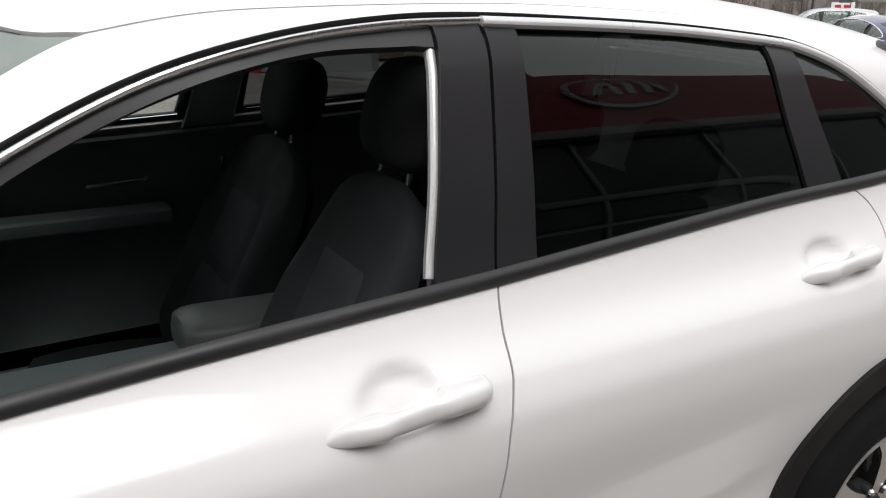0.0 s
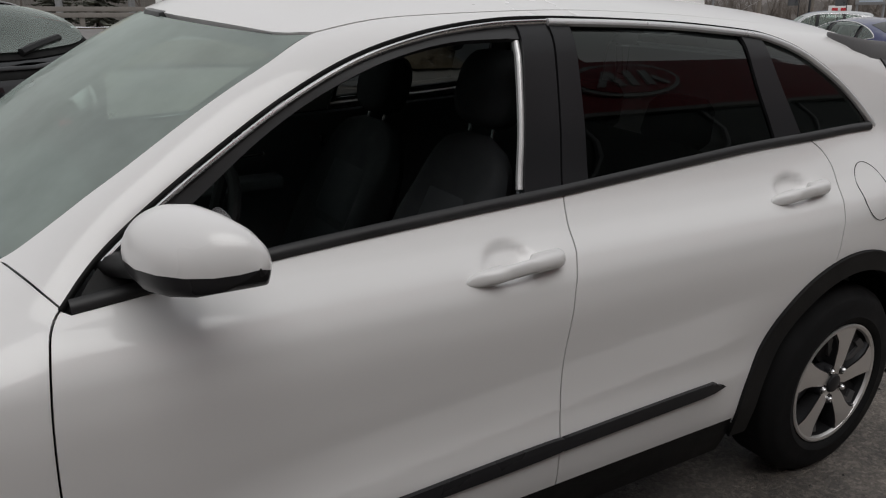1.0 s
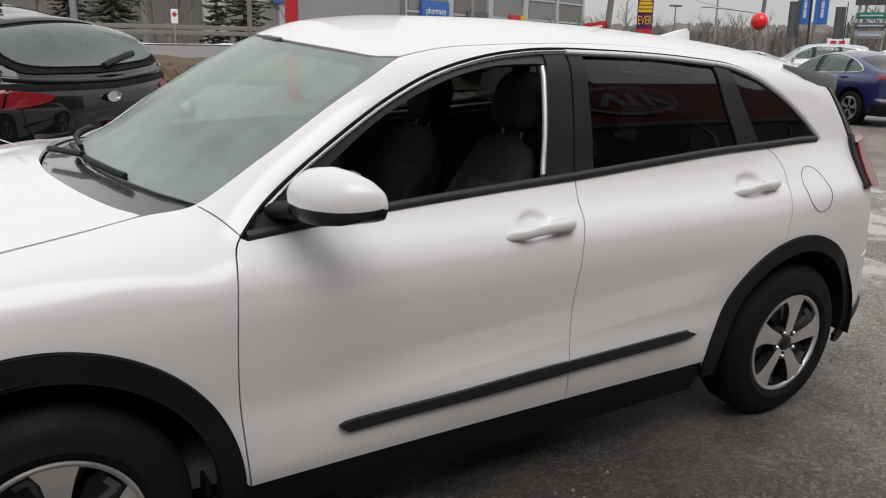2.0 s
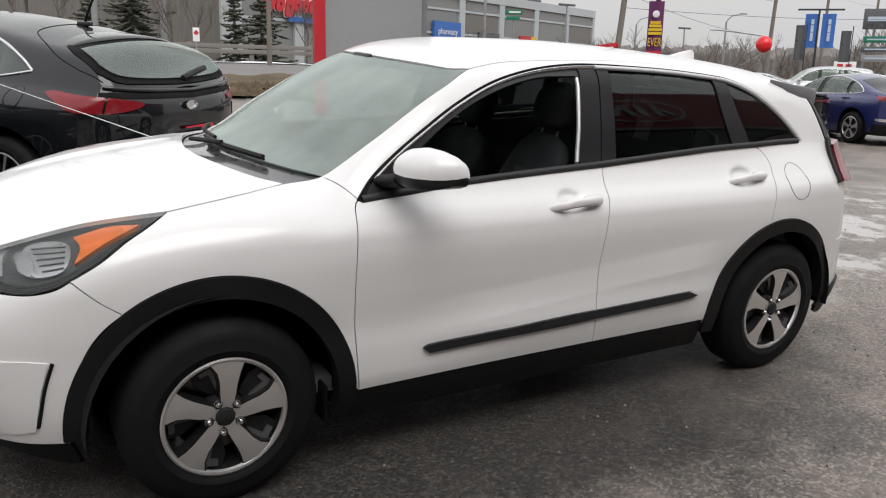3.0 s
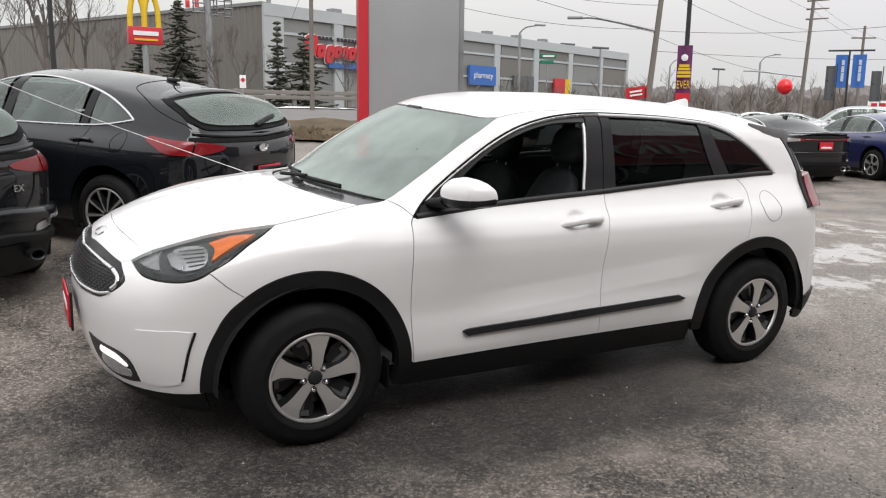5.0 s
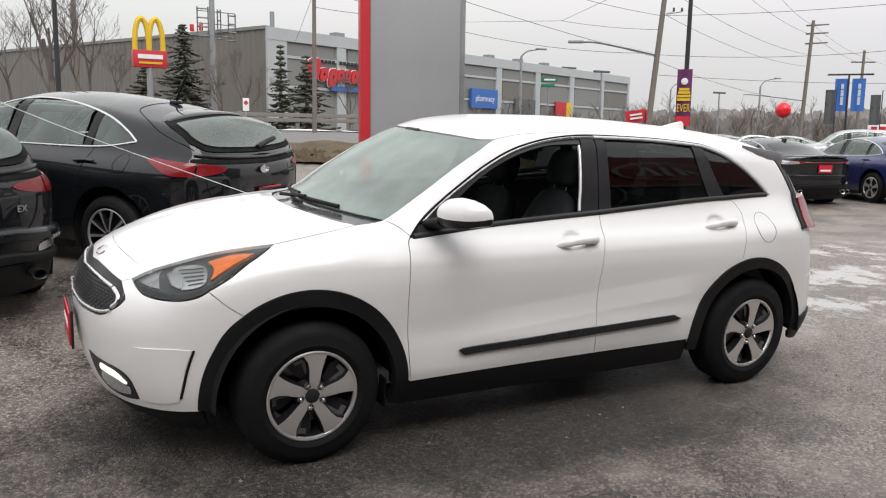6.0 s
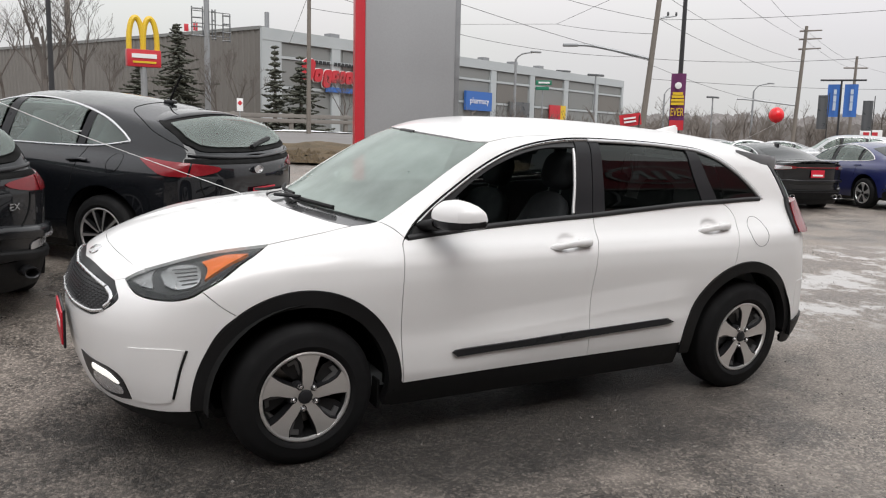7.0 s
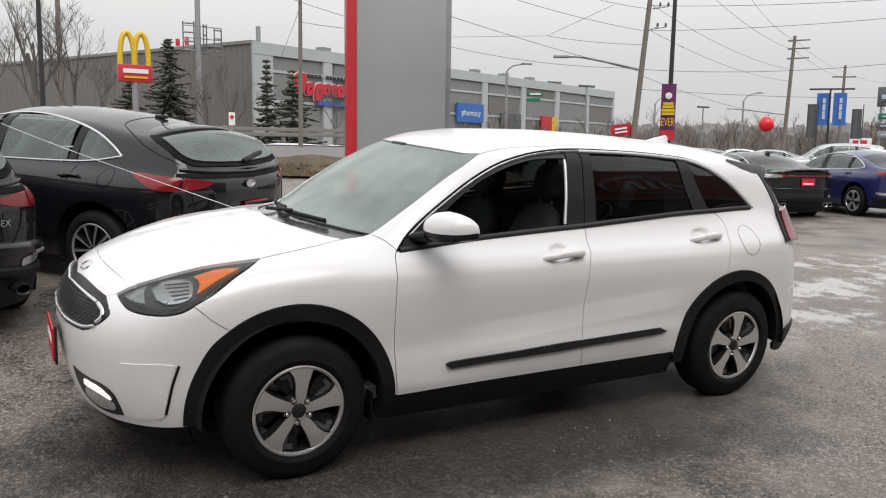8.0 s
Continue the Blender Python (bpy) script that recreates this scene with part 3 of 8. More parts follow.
st_l.new(st_r.outputs[0], st_m.inputs["B"])
st_l.new(st_m.outputs["Result"], st_n["Principled BSDF"].inputs["Base Color"])
sv, sf = [], []
for k in range(34000):
    near = k < 24000
    x, y = (rnd.uniform(-3.4, 4.6), rnd.uniform(-3.4, -0.85)) if near else (rnd.uniform(2.6, 9.5), rnd.uniform(-2.2, 5.0))
    if not near and k % 3 == 0:
        x, y = rnd.uniform(-4.5, -0.9), rnd.uniform(-1.2, 3.2)
    r = rnd.choice((0.002, 0.0025, 0.003, 0.0035, 0.0045, 0.006, 0.008)) * rnd.uniform(0.7, 1.3)
    if k % 400 == 0:
        r = rnd.uniform(0.009, 0.014)
    if noise.noise(Vector((x * 0.8, y * 0.8, 4))) < rnd.uniform(-0.55, 0.45):
        continue
    if near and y > -1.7 and -2.0 < x < 3.6 and rnd.random() < 0.75:
        continue
    z = ground_z(x, y)
    b = len(sv)
    q = [rnd.uniform(0.6, 1.3) for _ in range(6)]
    sv += [(x + r * q[0], y, z - r * 0.1), (x, y + r * q[1], z - r * 0.1), (x - r * q[2], y, z - r * 0.1), (x, y - r * q[3], z - r * 0.1), (x + r * 0.3 * (q[5] - 1), y, z + r * q[4] * 0.9)]
    sf += [[b, b + 1, b + 4], [b + 1, b + 2, b + 4], [b + 2, b + 3, b + 4], [b + 3, b, b + 4]]
tagged(link("loose_grit", sv, sf, STONE, smooth=False), "loose grit and small stones on the asphalt", "gravel", kind="stuff")


# ---------------------------------------------------------------- the white compact suv
SLOPE = pose(0, 0, 0, 4.087, 0.093, -0.338)      # the lot falls towards the showroom; the cars stand on its slope


def on_side(body, pts):
    q = np.array(pts, float)
    return body.meet(np.stack([q[:, 0], q[:, 0] * 0 - 1.4, q[:, 1]], 1), np.array([[0, 1.0, 0]]), 0, 1.6, 60)


def on_top(body, pts):
    q = np.array(pts, float)
    return body.meet(np.stack([q[:, 0], q[:, 1], q[:, 0] * 0 + 2.2], 1), np.array([[0, 0, -1.0]]), 0, 2.2, 80)


def arc(cx, cz, rx, rz, a0, a1, n=24):
    return [(cx + rx * math.cos(radians(a)), cz + rz * math.sin(radians(a))) for a in np.linspace(a0, a1, n)]


LINES = {}


def S(*pts):
    if pts not in LINES:
        LINES[pts] = on_side(suv, crv(pts, 0.03))
    return LINES[pts]


def T(*pts):
    return on_top(suv, crv(pts, 0.03))


SIDES = (False, True)
car = empty("suv", SLOPE)
tagged(car, "white compact suv parked on wet asphalt, driver's window down", "car")

# lines on the skin
door_front = [(0.485, 0.985), (0.462, 0.955), (0.447, 0.87), (0.441, 0.75), (0.443, 0.60), (0.455, 0.45), (0.470, 0.322)]
door_mid = [(1.537, 0.335), (1.527, 0.45), (1.525, 0.57), (1.530, 0.70), (1.541, 0.80), (1.552, 0.88), (1.580, 0.96), (1.600, 1.046)]
door_rear = [(2.535, 0.735), (2.552, 0.79), (2.566, 0.85), (2.590, 0.93), (2.616, 0.985), (2.625, 1.03), (2.605, 1.07), (2.565, 1.098)]
belt_f = [(0.500, 0.978), (0.70, 0.994), (0.90, 1.010), (1.217, 1.028), (1.600, 1.046)]
belt_r = [(1.600, 1.046), (2.046, 1.074), (2.30, 1.089), (2.565, 1.098)]
belt_q = [(2.565, 1.098), (2.75, 1.106), (2.880, 1.108)]
dlo_top = [(0.485, 0.985), (0.56, 1.055), (0.66, 1.128), (0.785, 1.208), (0.945, 1.298), (1.11, 1.368), (1.29, 1.412), (1.48, 1.435), (1.66, 1.442),
           (1.90, 1.437), (2.13, 1.427), (2.37, 1.408), (2.46, 1.395)]
dlo_back = [(2.46, 1.395), (2.56, 1.366), (2.65, 1.325), (2.75, 1.265), (2.83, 1.20), (2.905, 1.130), (2.910, 1.115), (2.880, 1.108)]
arch_f = arc(-0.008, 0.318, 0.462, 0.476, 2, 146)
arch_r = arc(2.662, 0.318, 0.462, 0.462, 2, 180)

for right in SIDES:
    # front wing
    panel("front_fender", suv, "tube", loop(S(*door_front), S((0.470, 0.322), (0.455, 0.335)), S(*arch_f[:-3]), S((-0.290, 0.695), (-0.350, 0.735), (-0.415, 0.792)),
          crv([(-0.422, -0.783, 0.797), (-0.34, -0.790, 0.845), (-0.264, -0.775, 0.897), (-0.214, -0.755, 0.922), (-0.11, -0.665, 0.96)], 0.03),
          T((-0.11, -0.665), (0.10, -0.645), (0.288, -0.617), (0.41, -0.645)), [(0.41, -0.645, 1.044), (0.485, -0.775, 0.985)]), WHITE, car, right=right)
    # pillars, roof rail and rear quarter in one pressing
    panel("body_side", suv, "tube", loop([(0.485, -0.775, 0.985), (0.41, -0.645, 1.044)],
          T((0.41, -0.645), (0.54, -0.655), (0.67, -0.645), (0.907, -0.600), (1.06, -0.540)),
          T((1.06, -0.540), (1.25, -0.512), (1.6, -0.498), (2.2, -0.495), (2.75, -0.51), (2.98, -0.53)),
          on_side(suv, [(3.00, 1.34), (3.06, 1.25), (3.12, 1.12), (3.15, 1.04), (3.155, 0.95), (3.165, 0.80), (3.17, 0.62), (3.165, 0.44)]),
          on_side(suv, [(3.165, 0.44), (3.121, 0.33)]), S(*arch_r[:14][::1]), S(*door_rear), S(*belt_q), S(*dlo_back[::-1]), S(*dlo_top[::-1])), WHITE, car, right=right)

    door = panel("front_door", suv, "side", loop(S(*door_front), S((0.470, 0.322), (1.0, 0.331), (1.537, 0.335)), S(*door_mid), S(*belt_f[::-1])), WHITE, car, cell=0.012, right=right)
    rdoor = panel("rear_door", suv, "side", loop(S(*door_mid[::-1]), S((1.537, 0.335), (2.196, 0.337)), S(*arch_r[13:][::-1]), S(*door_rear), S(*belt_r[::-1])), WHITE, car, cell=0.012, right=right)

    # black belt mouldings and chrome above the windows
    for d, line in ((door, belt_f), (rdoor, belt_r), (None, belt_q)):
        v, f = strip(suv, "side", S(*[(x, z + 0.012) for x, z in line]), 0.026, 0.006, right)
        link("belt_moulding", v, f, SEAL, d or car, "matt black belt moulding")
    v, f = strip(suv, "tube", S(*[(x, z - 0.001) for x, z in dlo_top], *[(x - 0.001, z - 0.001) for x, z in dlo_back[1:6]]), 0.010, 0.0005, right)
    link("window_gap_seal", v, f, LINER, car)
    v, f = strip(suv, "tube", S(*[(x + 0.004, z - 0.010) for x, z in dlo_top[1:9]]), 0.012, 0.004, right)
    link("window_chrome", v, f, CHROME, car, "satin chrome window surround")
    v, f = strip(suv, "tube", S(*[(x, z - 0.011) for x, z in dlo_top[8:]], *[(x - 0.006, z - 0.010) for x, z in dlo_back[1:6]]), 0.019, 0.006, right)
    link("window_chrome", v, f, BRIGHTTRIM, car, "satin chrome window surround")

    # window frames and glass (the driver's glass is wound down)
    f_open = [(0.70, 1.010), (0.90, 1.027), (1.217, 1.045), (1.487, 1.060)]
    f_open_top = [(1.555, 1.385), (1.52, 1.398), (1.35, 1.390), (1.18, 1.355), (1.02, 1.296), (0.88, 1.222), (0.74, 1.125)]
    # the frame is laid round the opening in four pieces
    panel("window_frame", suv, "side", loop(S((1.487, 1.060), (1.598, 1.060)), S((1.598, 1.060), (1.655, 1.432)), S((1.655, 1.432), (1.565, 1.432)), S((1.565, 1.432), (1.487, 1.060))), GLOSSBLACK, door, out=0.001, gap=0.001, right=right, label="black door pillar cover")
    panel("window_frame", suv, "side", loop(S(*[(x, z - 0.007) for x, z in dlo_top[1:8]]), S((1.48, 1.428), (1.565, 1.432)), S((1.565, 1.432), (1.555, 1.396)), S(*f_open_top[1:]), S((0.74, 1.125), (0.70, 1.10)), S((0.70, 1.10), (0.56, 1.048))), SEAL, door, out=-0.004, gap=0.0, cell=0.025, right=right)
    panel("mirror_sail", suv, "side", loop(S((0.51, 0.992), (0.70, 1.008)), S((0.70, 1.008), (0.705, 1.085)), S((0.705, 1.085), (0.68, 1.135), (0.56, 1.045), (0.51, 0.992))), CLADDING, door, out=0.002, right=right, label="black plastic mirror base")
    v, f = strip(suv, "side", S((1.486, 1.066), (1.516, 1.20), (1.551, 1.390)), 0.016, -0.012, right)
    link("window_channel", v, f, material("bare_channel" if not right else "bare_channel_right", (0.62, 0.62, 0.62), 0.35, 0.5, 0.08, 20, 200), door, "pale metal window channel")
    panel("window_frame", suv, "side", loop(S((1.602, 1.062), (1.685, 1.068)), S((1.685, 1.068), (1.722, 1.428)), S((1.722, 1.428), (1.66, 1.432)), S((1.66, 1.432), (1.602, 1.062))), GLOSSBLACK, rdoor, out=0.001, gap=0.001, right=right, label="black door pillar cover")
    panel("window_glass", suv, "side", loop(S((1.687, 1.068), (2.046, 1.090), (2.405, 1.108)), S((2.405, 1.108), (2.365, 1.250), (2.345, 1.392)), S((2.345, 1.392), (2.13, 1.414), (1.90, 1.424), (1.724, 1.427)), S((1.724, 1.427), (1.687, 1.068))), TINTGLASS, rdoor, out=-0.006, gap=0.0, depth=0.004, right=right, label="dark tinted rear door glass")
    panel("window_frame", suv, "side", loop(S((2.407, 1.108), (2.53, 1.112)), S((2.53, 1.112), (2.475, 1.24), (2.43, 1.392)), S((2.43, 1.392), (2.347, 1.396)), S((2.347, 1.396), (2.367, 1.250), (2.407, 1.108))), GLOSSBLACK, rdoor, out=0.001, gap=0.001, right=right, label="black pillar cover")
    panel("quarter_glass", suv, "side", loop(S((2.532, 1.113), (2.74, 1.121), (2.875, 1.124)), S((2.875, 1.124), (2.81, 1.195), (2.73, 1.262), (2.63, 1.32), (2.54, 1.358), (2.432, 1.388)), S((2.432, 1.388), (2.477, 1.24), (2.532, 1.113))), TINTGLASS, car, out=-0.005, gap=0.0, depth=0.004, right=right, label="dark tinted rear quarter glass")
    if right:
        panel("window_glass", suv, "side", loop(S(*f_open), S((1.487, 1.060), (1.555, 1.385)), S(*f_open_top), S((0.74, 1.125), (0.70, 1.010))), CLEARGLASS, door, out=-0.012, gap=0.0, depth=0.004, right=True)

    # side moulding
    for d, pts in ((door, [(0.726, 0.437), (0.735, 0.456), (1.0, 0.467), (1.523, 0.485), (1.523, 0.449), (1.0, 0.434), (0.742, 0.424)]),
                   (rdoor, [(1.531, 0.485), (2.02, 0.498), (2.05, 0.496), (2.088, 0.484), (2.062, 0.466), (1.531, 0.449)])):
        panel("side_moulding", suv, "side", on_side(suv, loop(np.array(pts), np.array([pts[-1], pts[0]]), step=0.02)), GLOSSBLACK, d, out=0.012, gap=0.0, depth=0.02, cell=0.02, right=right, label="glossy black lower door moulding")

    # sill, wheel-arch cladding
    panel("sill", suv, "side", loop(S((0.455, 0.328), (1.0, 0.334), (1.53, 0.338), (2.20, 0.340)), S((2.20, 0.340), (2.21, 0.20)), S((2.21, 0.20), (0.43, 0.20)), S((0.43, 0.20), (0.455, 0.328))), CLADDING, car, out=-0.004, gap=0.0, right=right, label="black plastic sill")
    ring = loop(S(*arc(-0.008, 0.318, 0.462, 0.476, -14, 184, 44)), S((-0.469, 0.285), (-0.405, 0.285)), S(*arc(-0.008, 0.318, 0.398, 0.405, 184, -14, 40)), S((0.378, 0.22), (0.44, 0.21)))
    panel("arch_cladding", suv, "side", ring, CLADDING, car, out=0.010, gap=0.0, depth=0.05, cell=0.03, right=right, label="black plastic wheel-arch cladding")
    ring = loop(S(*arc(2.662, 0.318, 0.462, 0.462, 0, 186, 44)), S((2.203, 0.27), (2.27, 0.265)), S(*arc(2.672, 0.318, 0.398, 0.400, 187, 0, 40)), S((3.07, 0.318), (3.124, 0.318)))
    panel("arch_cladding", suv, "side", ring, CLADDING, car, out=0.010, gap=0.0, depth=0.05, cell=0.03, right=right, label="black plastic wheel-arch cladding")
    panel("inner_skin", suv, "side", loop(S(*[(x, z - 0.02) for x, z in belt_f + belt_r[1:] + belt_q[1:]]), S((2.90, 1.09), (3.08, 0.8)), S(*arc(2.662, 0.318, 0.44, 0.44, 30, 178, 20)), S((2.22, 0.25), (0.43, 0.25)), S(*arc(-0.008, 0.318, 0.43, 0.44, 2, 130, 20)), S((-0.30, 0.70), (-0.20, 0.88)), S((-0.20, 0.88), (0.3, 0.93), (0.49, 0.96))), LINER, car, out=-0.045, gap=0.0, cell=0.08, right=right)

# hood, roof, windscreen
hood_side = [(-0.11, -0.66), (0.10, -0.640), (0.285, -0.612)]
hood_end = [(0.285, -0.612), (0.228, -0.505), (0.172, -0.325), (0.132, -0.12), (0.126, 0), (0.132, 0.12), (0.172, 0.325), (0.228, 0.505), (0.285, 0.612)]
panel("hood", suv, "top", loop(on_top(suv, crv([(-0.602, -0.505), (-0.468, -0.556), (-0.347, -0.592), (-0.229, -0.632), (-0.11, -0.66)], 0.03)), T(*hood_side),
      T(*hood_end), T(*[(x, -y) for x, y in hood_side[::-1]]),
      on_top(suv, crv([(-0.11, 0.66), (-0.229, 0.632), (-0.347, 0.592), (-0.468, 0.556), (-0.602, 0.505)], 0.03)),
      T((-0.602, 0.505), (-0.633, 0.44), (-0.666, 0.26), (-0.682, 0.10), (-0.685, 0), (-0.682, -0.10), (-0.666, -0.26), (-0.633, -0.44), (-0.602, -0.505))), WHITE, car)
panel("roof", suv, "tube", loop(T((1.06, -0.535), (1.25, -0.507), (1.6, -0.492), (2.2, -0.49), (2.75, -0.505), (3.06, -0.53)), T((3.06, -0.53), (3.13, 0), (3.06, 0.53)),
      T((3.06, 0.53), (2.75, 0.505), (2.2, 0.49), (1.6, 0.492), (1.25, 0.507), (1.06, 0.535)), T((1.06, 0.535), (0.99, 0.49), (0.92, 0.34), (0.875, 0.18), (0.86, 0), (0.875, -0.18), (0.92, -0.34), (0.99, -0.49), (1.06, -0.535))), WHITE, car, out=-0.002)
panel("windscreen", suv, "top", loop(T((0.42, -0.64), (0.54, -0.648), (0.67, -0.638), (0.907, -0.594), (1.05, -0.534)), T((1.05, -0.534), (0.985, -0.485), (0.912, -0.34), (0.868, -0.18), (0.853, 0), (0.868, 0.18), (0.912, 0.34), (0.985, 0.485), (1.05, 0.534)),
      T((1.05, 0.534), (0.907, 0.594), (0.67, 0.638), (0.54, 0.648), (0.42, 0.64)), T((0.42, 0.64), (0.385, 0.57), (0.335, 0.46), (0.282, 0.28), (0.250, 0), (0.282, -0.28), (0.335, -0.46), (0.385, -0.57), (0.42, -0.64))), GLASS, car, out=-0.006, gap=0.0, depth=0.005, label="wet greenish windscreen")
panel("cowl", suv, "top", loop(T((0.292, -0.612), (0.41, -0.638)), T((0.41, -0.638), (0.39, -0.57), (0.340, -0.46), (0.287, -0.28), (0.256, 0), (0.287, 0.28), (0.340, 0.46), (0.39, 0.57), (0.41, 0.638)), T((0.41, 0.638), (0.292, 0.612)),
      T(*[(x + 0.006, y) for x, y in hood_end[::-1]])), COWLMAT, car, out=-0.018, gap=0.0, label="black plastic cowl under the windscreen")
panel("headliner", suv, "tube", loop(T((1.0, -0.50), (1.6, -0.47), (2.9, -0.47)), T((2.9, -0.47), (2.9, 0.47)), T((2.9, 0.47), (1.6, 0.47), (1.0, 0.50)), T((1.0, 0.50), (0.89, 0), (1.0, -0.50))), HEADLINER, car, out=-0.05, gap=0.0, cell=0.08)

# front bumper and nose, headlamps, grille
front_low = [(-0.455, -0.775, 0.275), (-0.55, -0.71, 0.268), (-0.653, -0.615, 0.262), (-0.72, -0.50, 0.255), (-0.77, -0.34, 0.248), (-0.80, -0.18, 0.245), (-0.805, 0, 0.245)]
lamp_low = [(-0.422, -0.783, 0.795), (-0.462, -0.772, 0.772), (-0.517, -0.748, 0.757), (-0.573, -0.709, 0.753), (-0.620, -0.660, 0.755), (-0.652, -0.615, 0.763), (-0.670, -0.560, 0.781), (-0.680, -0.492, 0.803)]
lamp_up = [(-0.680, -0.492, 0.803), (-0.640, -0.497, 0.824), (-0.602, -0.507, 0.841), (-0.54, -0.528, 0.864), (-0.468, -0.555, 0.888), (-0.347, -0.590, 0.922), (-0.229, -0.630, 0.943), (-0.11, -0.66, 0.96)]
lamp_out = [(-0.11, -0.66, 0.96), (-0.214, -0.755, 0.922), (-0.264, -0.773, 0.897), (-0.34, -0.788, 0.845), (-0.422, -0.783, 0.795)]
nose_top = [(-0.602, -0.507, 0.841), (-0.633, -0.44, 0.843), (-0.667, -0.26, 0.857), (-0.682, -0.10, 0.862), (-0.686, 0, 0.863)]
grille_up = [(-0.79, 0.0, 0.800), (-0.785, -0.11, 0.806), (-0.765, -0.241, 0.806), (-0.738, -0.38, 0.795), (-0.716, -0.455, 0.788)]
grille_low = [(-0.716, -0.455, 0.788), (-0.712, -0.545, 0.745), (-0.722, -0.556, 0.722), (-0.757, -0.521, 0.683), (-0.805, -0.435, 0.640), (-0.84, -0.30, 0.632), (-0.87, -0.12, 0.630), (-0.875, 0, 0.630)]


def mirrored(line):
    return [(x, -y, z) for x, y, z in line][::-1]


for right in SIDES:
    panel("front_bumper", suv, "nose", loop(S((-0.415, 0.792), (-0.350, 0.735), (-0.290, 0.695)), S((-0.290, 0.695), (-0.345, 0.648), (-0.39, 0.585), (-0.43, 0.49), (-0.455, 0.38), (-0.462, 0.275)), front_low,
          [(-0.805, 0, 0.245), (-0.875, 0, 0.630)], grille_low[::-1], [(-0.716, -0.455, 0.788), (-0.680, -0.492, 0.803)], lamp_low[::-1]), WHITE, car, right=right, gap=0.0015)
    panel("nose_panel", suv, "nose", loop(nose_top, [(-0.686, 0, 0.863), (-0.79, 0, 0.800)], grille_up, [(-0.716, -0.455, 0.788), (-0.680, -0.492, 0.803)], lamp_up[:3]), WHITE, car, right=right, gap=0.0)
    # headlamp: dark housing, projector, amber reflector, clear cover
    lamp = empty("headlamp", None, car)
    tagged(lamp, "swept-back headlamp with amber reflector and grey bezel")
    outline = loop(lamp_low, lamp_up, lamp_out)
    panel("housing", suv, "tube", outline, LAMPGREY, lamp, out=-0.035, gap=0.004, cell=0.03, right=right)
    panel("bezel", suv, "tube", loop(lamp_low, lamp_up[:1] + [(-0.655, -0.52, 0.803), (-0.64, -0.57, 0.79), (-0.60, -0.64, 0.778), (-0.55, -0.70, 0.776), (-0.50, -0.735, 0.782), (-0.44, -0.765, 0.805), (-0.36, -0.772, 0.85), (-0.26, -0.745, 0.905), (-0.16, -0.69, 0.94)], [(-0.16, -0.69, 0.94), (-0.11, -0.66, 0.96)], lamp_out), GLOSSBLACK, lamp, out=-0.014, gap=0.002, cell=0.025, right=right)
    panel("reflector", suv, "tube", loop([(-0.40, -0.745, 0.835), (-0.30, -0.742, 0.895), (-0.20, -0.70, 0.932)], [(-0.20, -0.70, 0.932), (-0.29, -0.66, 0.921), (-0.385, -0.655, 0.893)], [(-0.385, -0.655, 0.893), (-0.375, -0.70, 0.872), (-0.40, -0.745, 0.835)]), AMBER, lamp, out=-0.020, gap=0.0, cell=0.02, right=right, label="amber side reflector")
    panel("projector", suv, "tube", loop([(-0.545, -0.66, 0.800), (-0.50, -0.70, 0.792), (-0.43, -0.73, 0.815), (-0.40, -0.70, 0.868), (-0.43, -0.645, 0.880), (-0.51, -0.615, 0.862), (-0.545, -0.66, 0.800)]), SILVERLENS, lamp, out=-0.022, gap=0.0, cell=0.02, right=right, label="chrome projector surround")
    panel("lens", suv, "tube", loop([(-0.545, -0.66, 0.805), (-0.515, -0.69, 0.797), (-0.505, -0.685, 0.83), (-0.525, -0.64, 0.853), (-0.55, -0.63, 0.84), (-0.545, -0.66, 0.805)]), SILVERLENS, lamp, out=-0.009, gap=0.0, cell=0.02, right=right)
    for k in range(5):
        q0, q1 = np.array([-0.500 + 0.004 * k, -0.662 - 0.012 * k, 0.862 - 0.013 * k]), np.array([-0.412 - 0.004 * k, -0.682 - 0.011 * k, 0.872 - 0.012 * k])
        fin = suv.meet(*rays("tube", flat("tube", crv([q0, (q0 + q1) / 2, q1], 0.02))), -0.019, 1.6, 60)
        link("reflector_fin", *pipe(fin * (1, -1 if right else 1, 1), 0.0022, 5), LAMPGREY, lamp)
    panel("inner_lamp", suv, "tube", loop([(-0.655, -0.535, 0.800), (-0.625, -0.60, 0.785), (-0.585, -0.645, 0.782)], [(-0.585, -0.645, 0.782), (-0.575, -0.60, 0.825), (-0.545, -0.56, 0.855)], [(-0.545, -0.56, 0.855), (-0.60, -0.53, 0.838), (-0.655, -0.535, 0.800)]), SILVERLENS, lamp, out=-0.026, gap=0.0, cell=0.02, right=right)
    panel("cover", suv, "tube", outline, LAMPGLASS, lamp, out=0.0, gap=0.002, depth=0.006, cell=0.03, right=right, label="clear lamp cover")
    # fog lamp: dark recess, running lamp, white lip beneath is the bumper itself
    fog = [(-0.837, -0.285, 0.440), (-0.814, -0.365, 0.430), (-0.752, -0.52, 0.424), (-0.714, -0.58, 0.396), (-0.694, -0.596, 0.353), (-0.672, -0.602, 0.300)]
    fog2 = [(-0.672, -0.602, 0.300), (-0.72, -0.52, 0.286), (-0.775, -0.40, 0.292), (-0.815, -0.32, 0.335), (-0.837, -0.285, 0.440)]
    fl = panel("fog_lamp", suv, "nose", loop(fog, fog2), GLOSSBLACK, car, out=0.003, gap=0.0, cell=0.02, right=right, label="black fog lamp recess with lit running lamp")
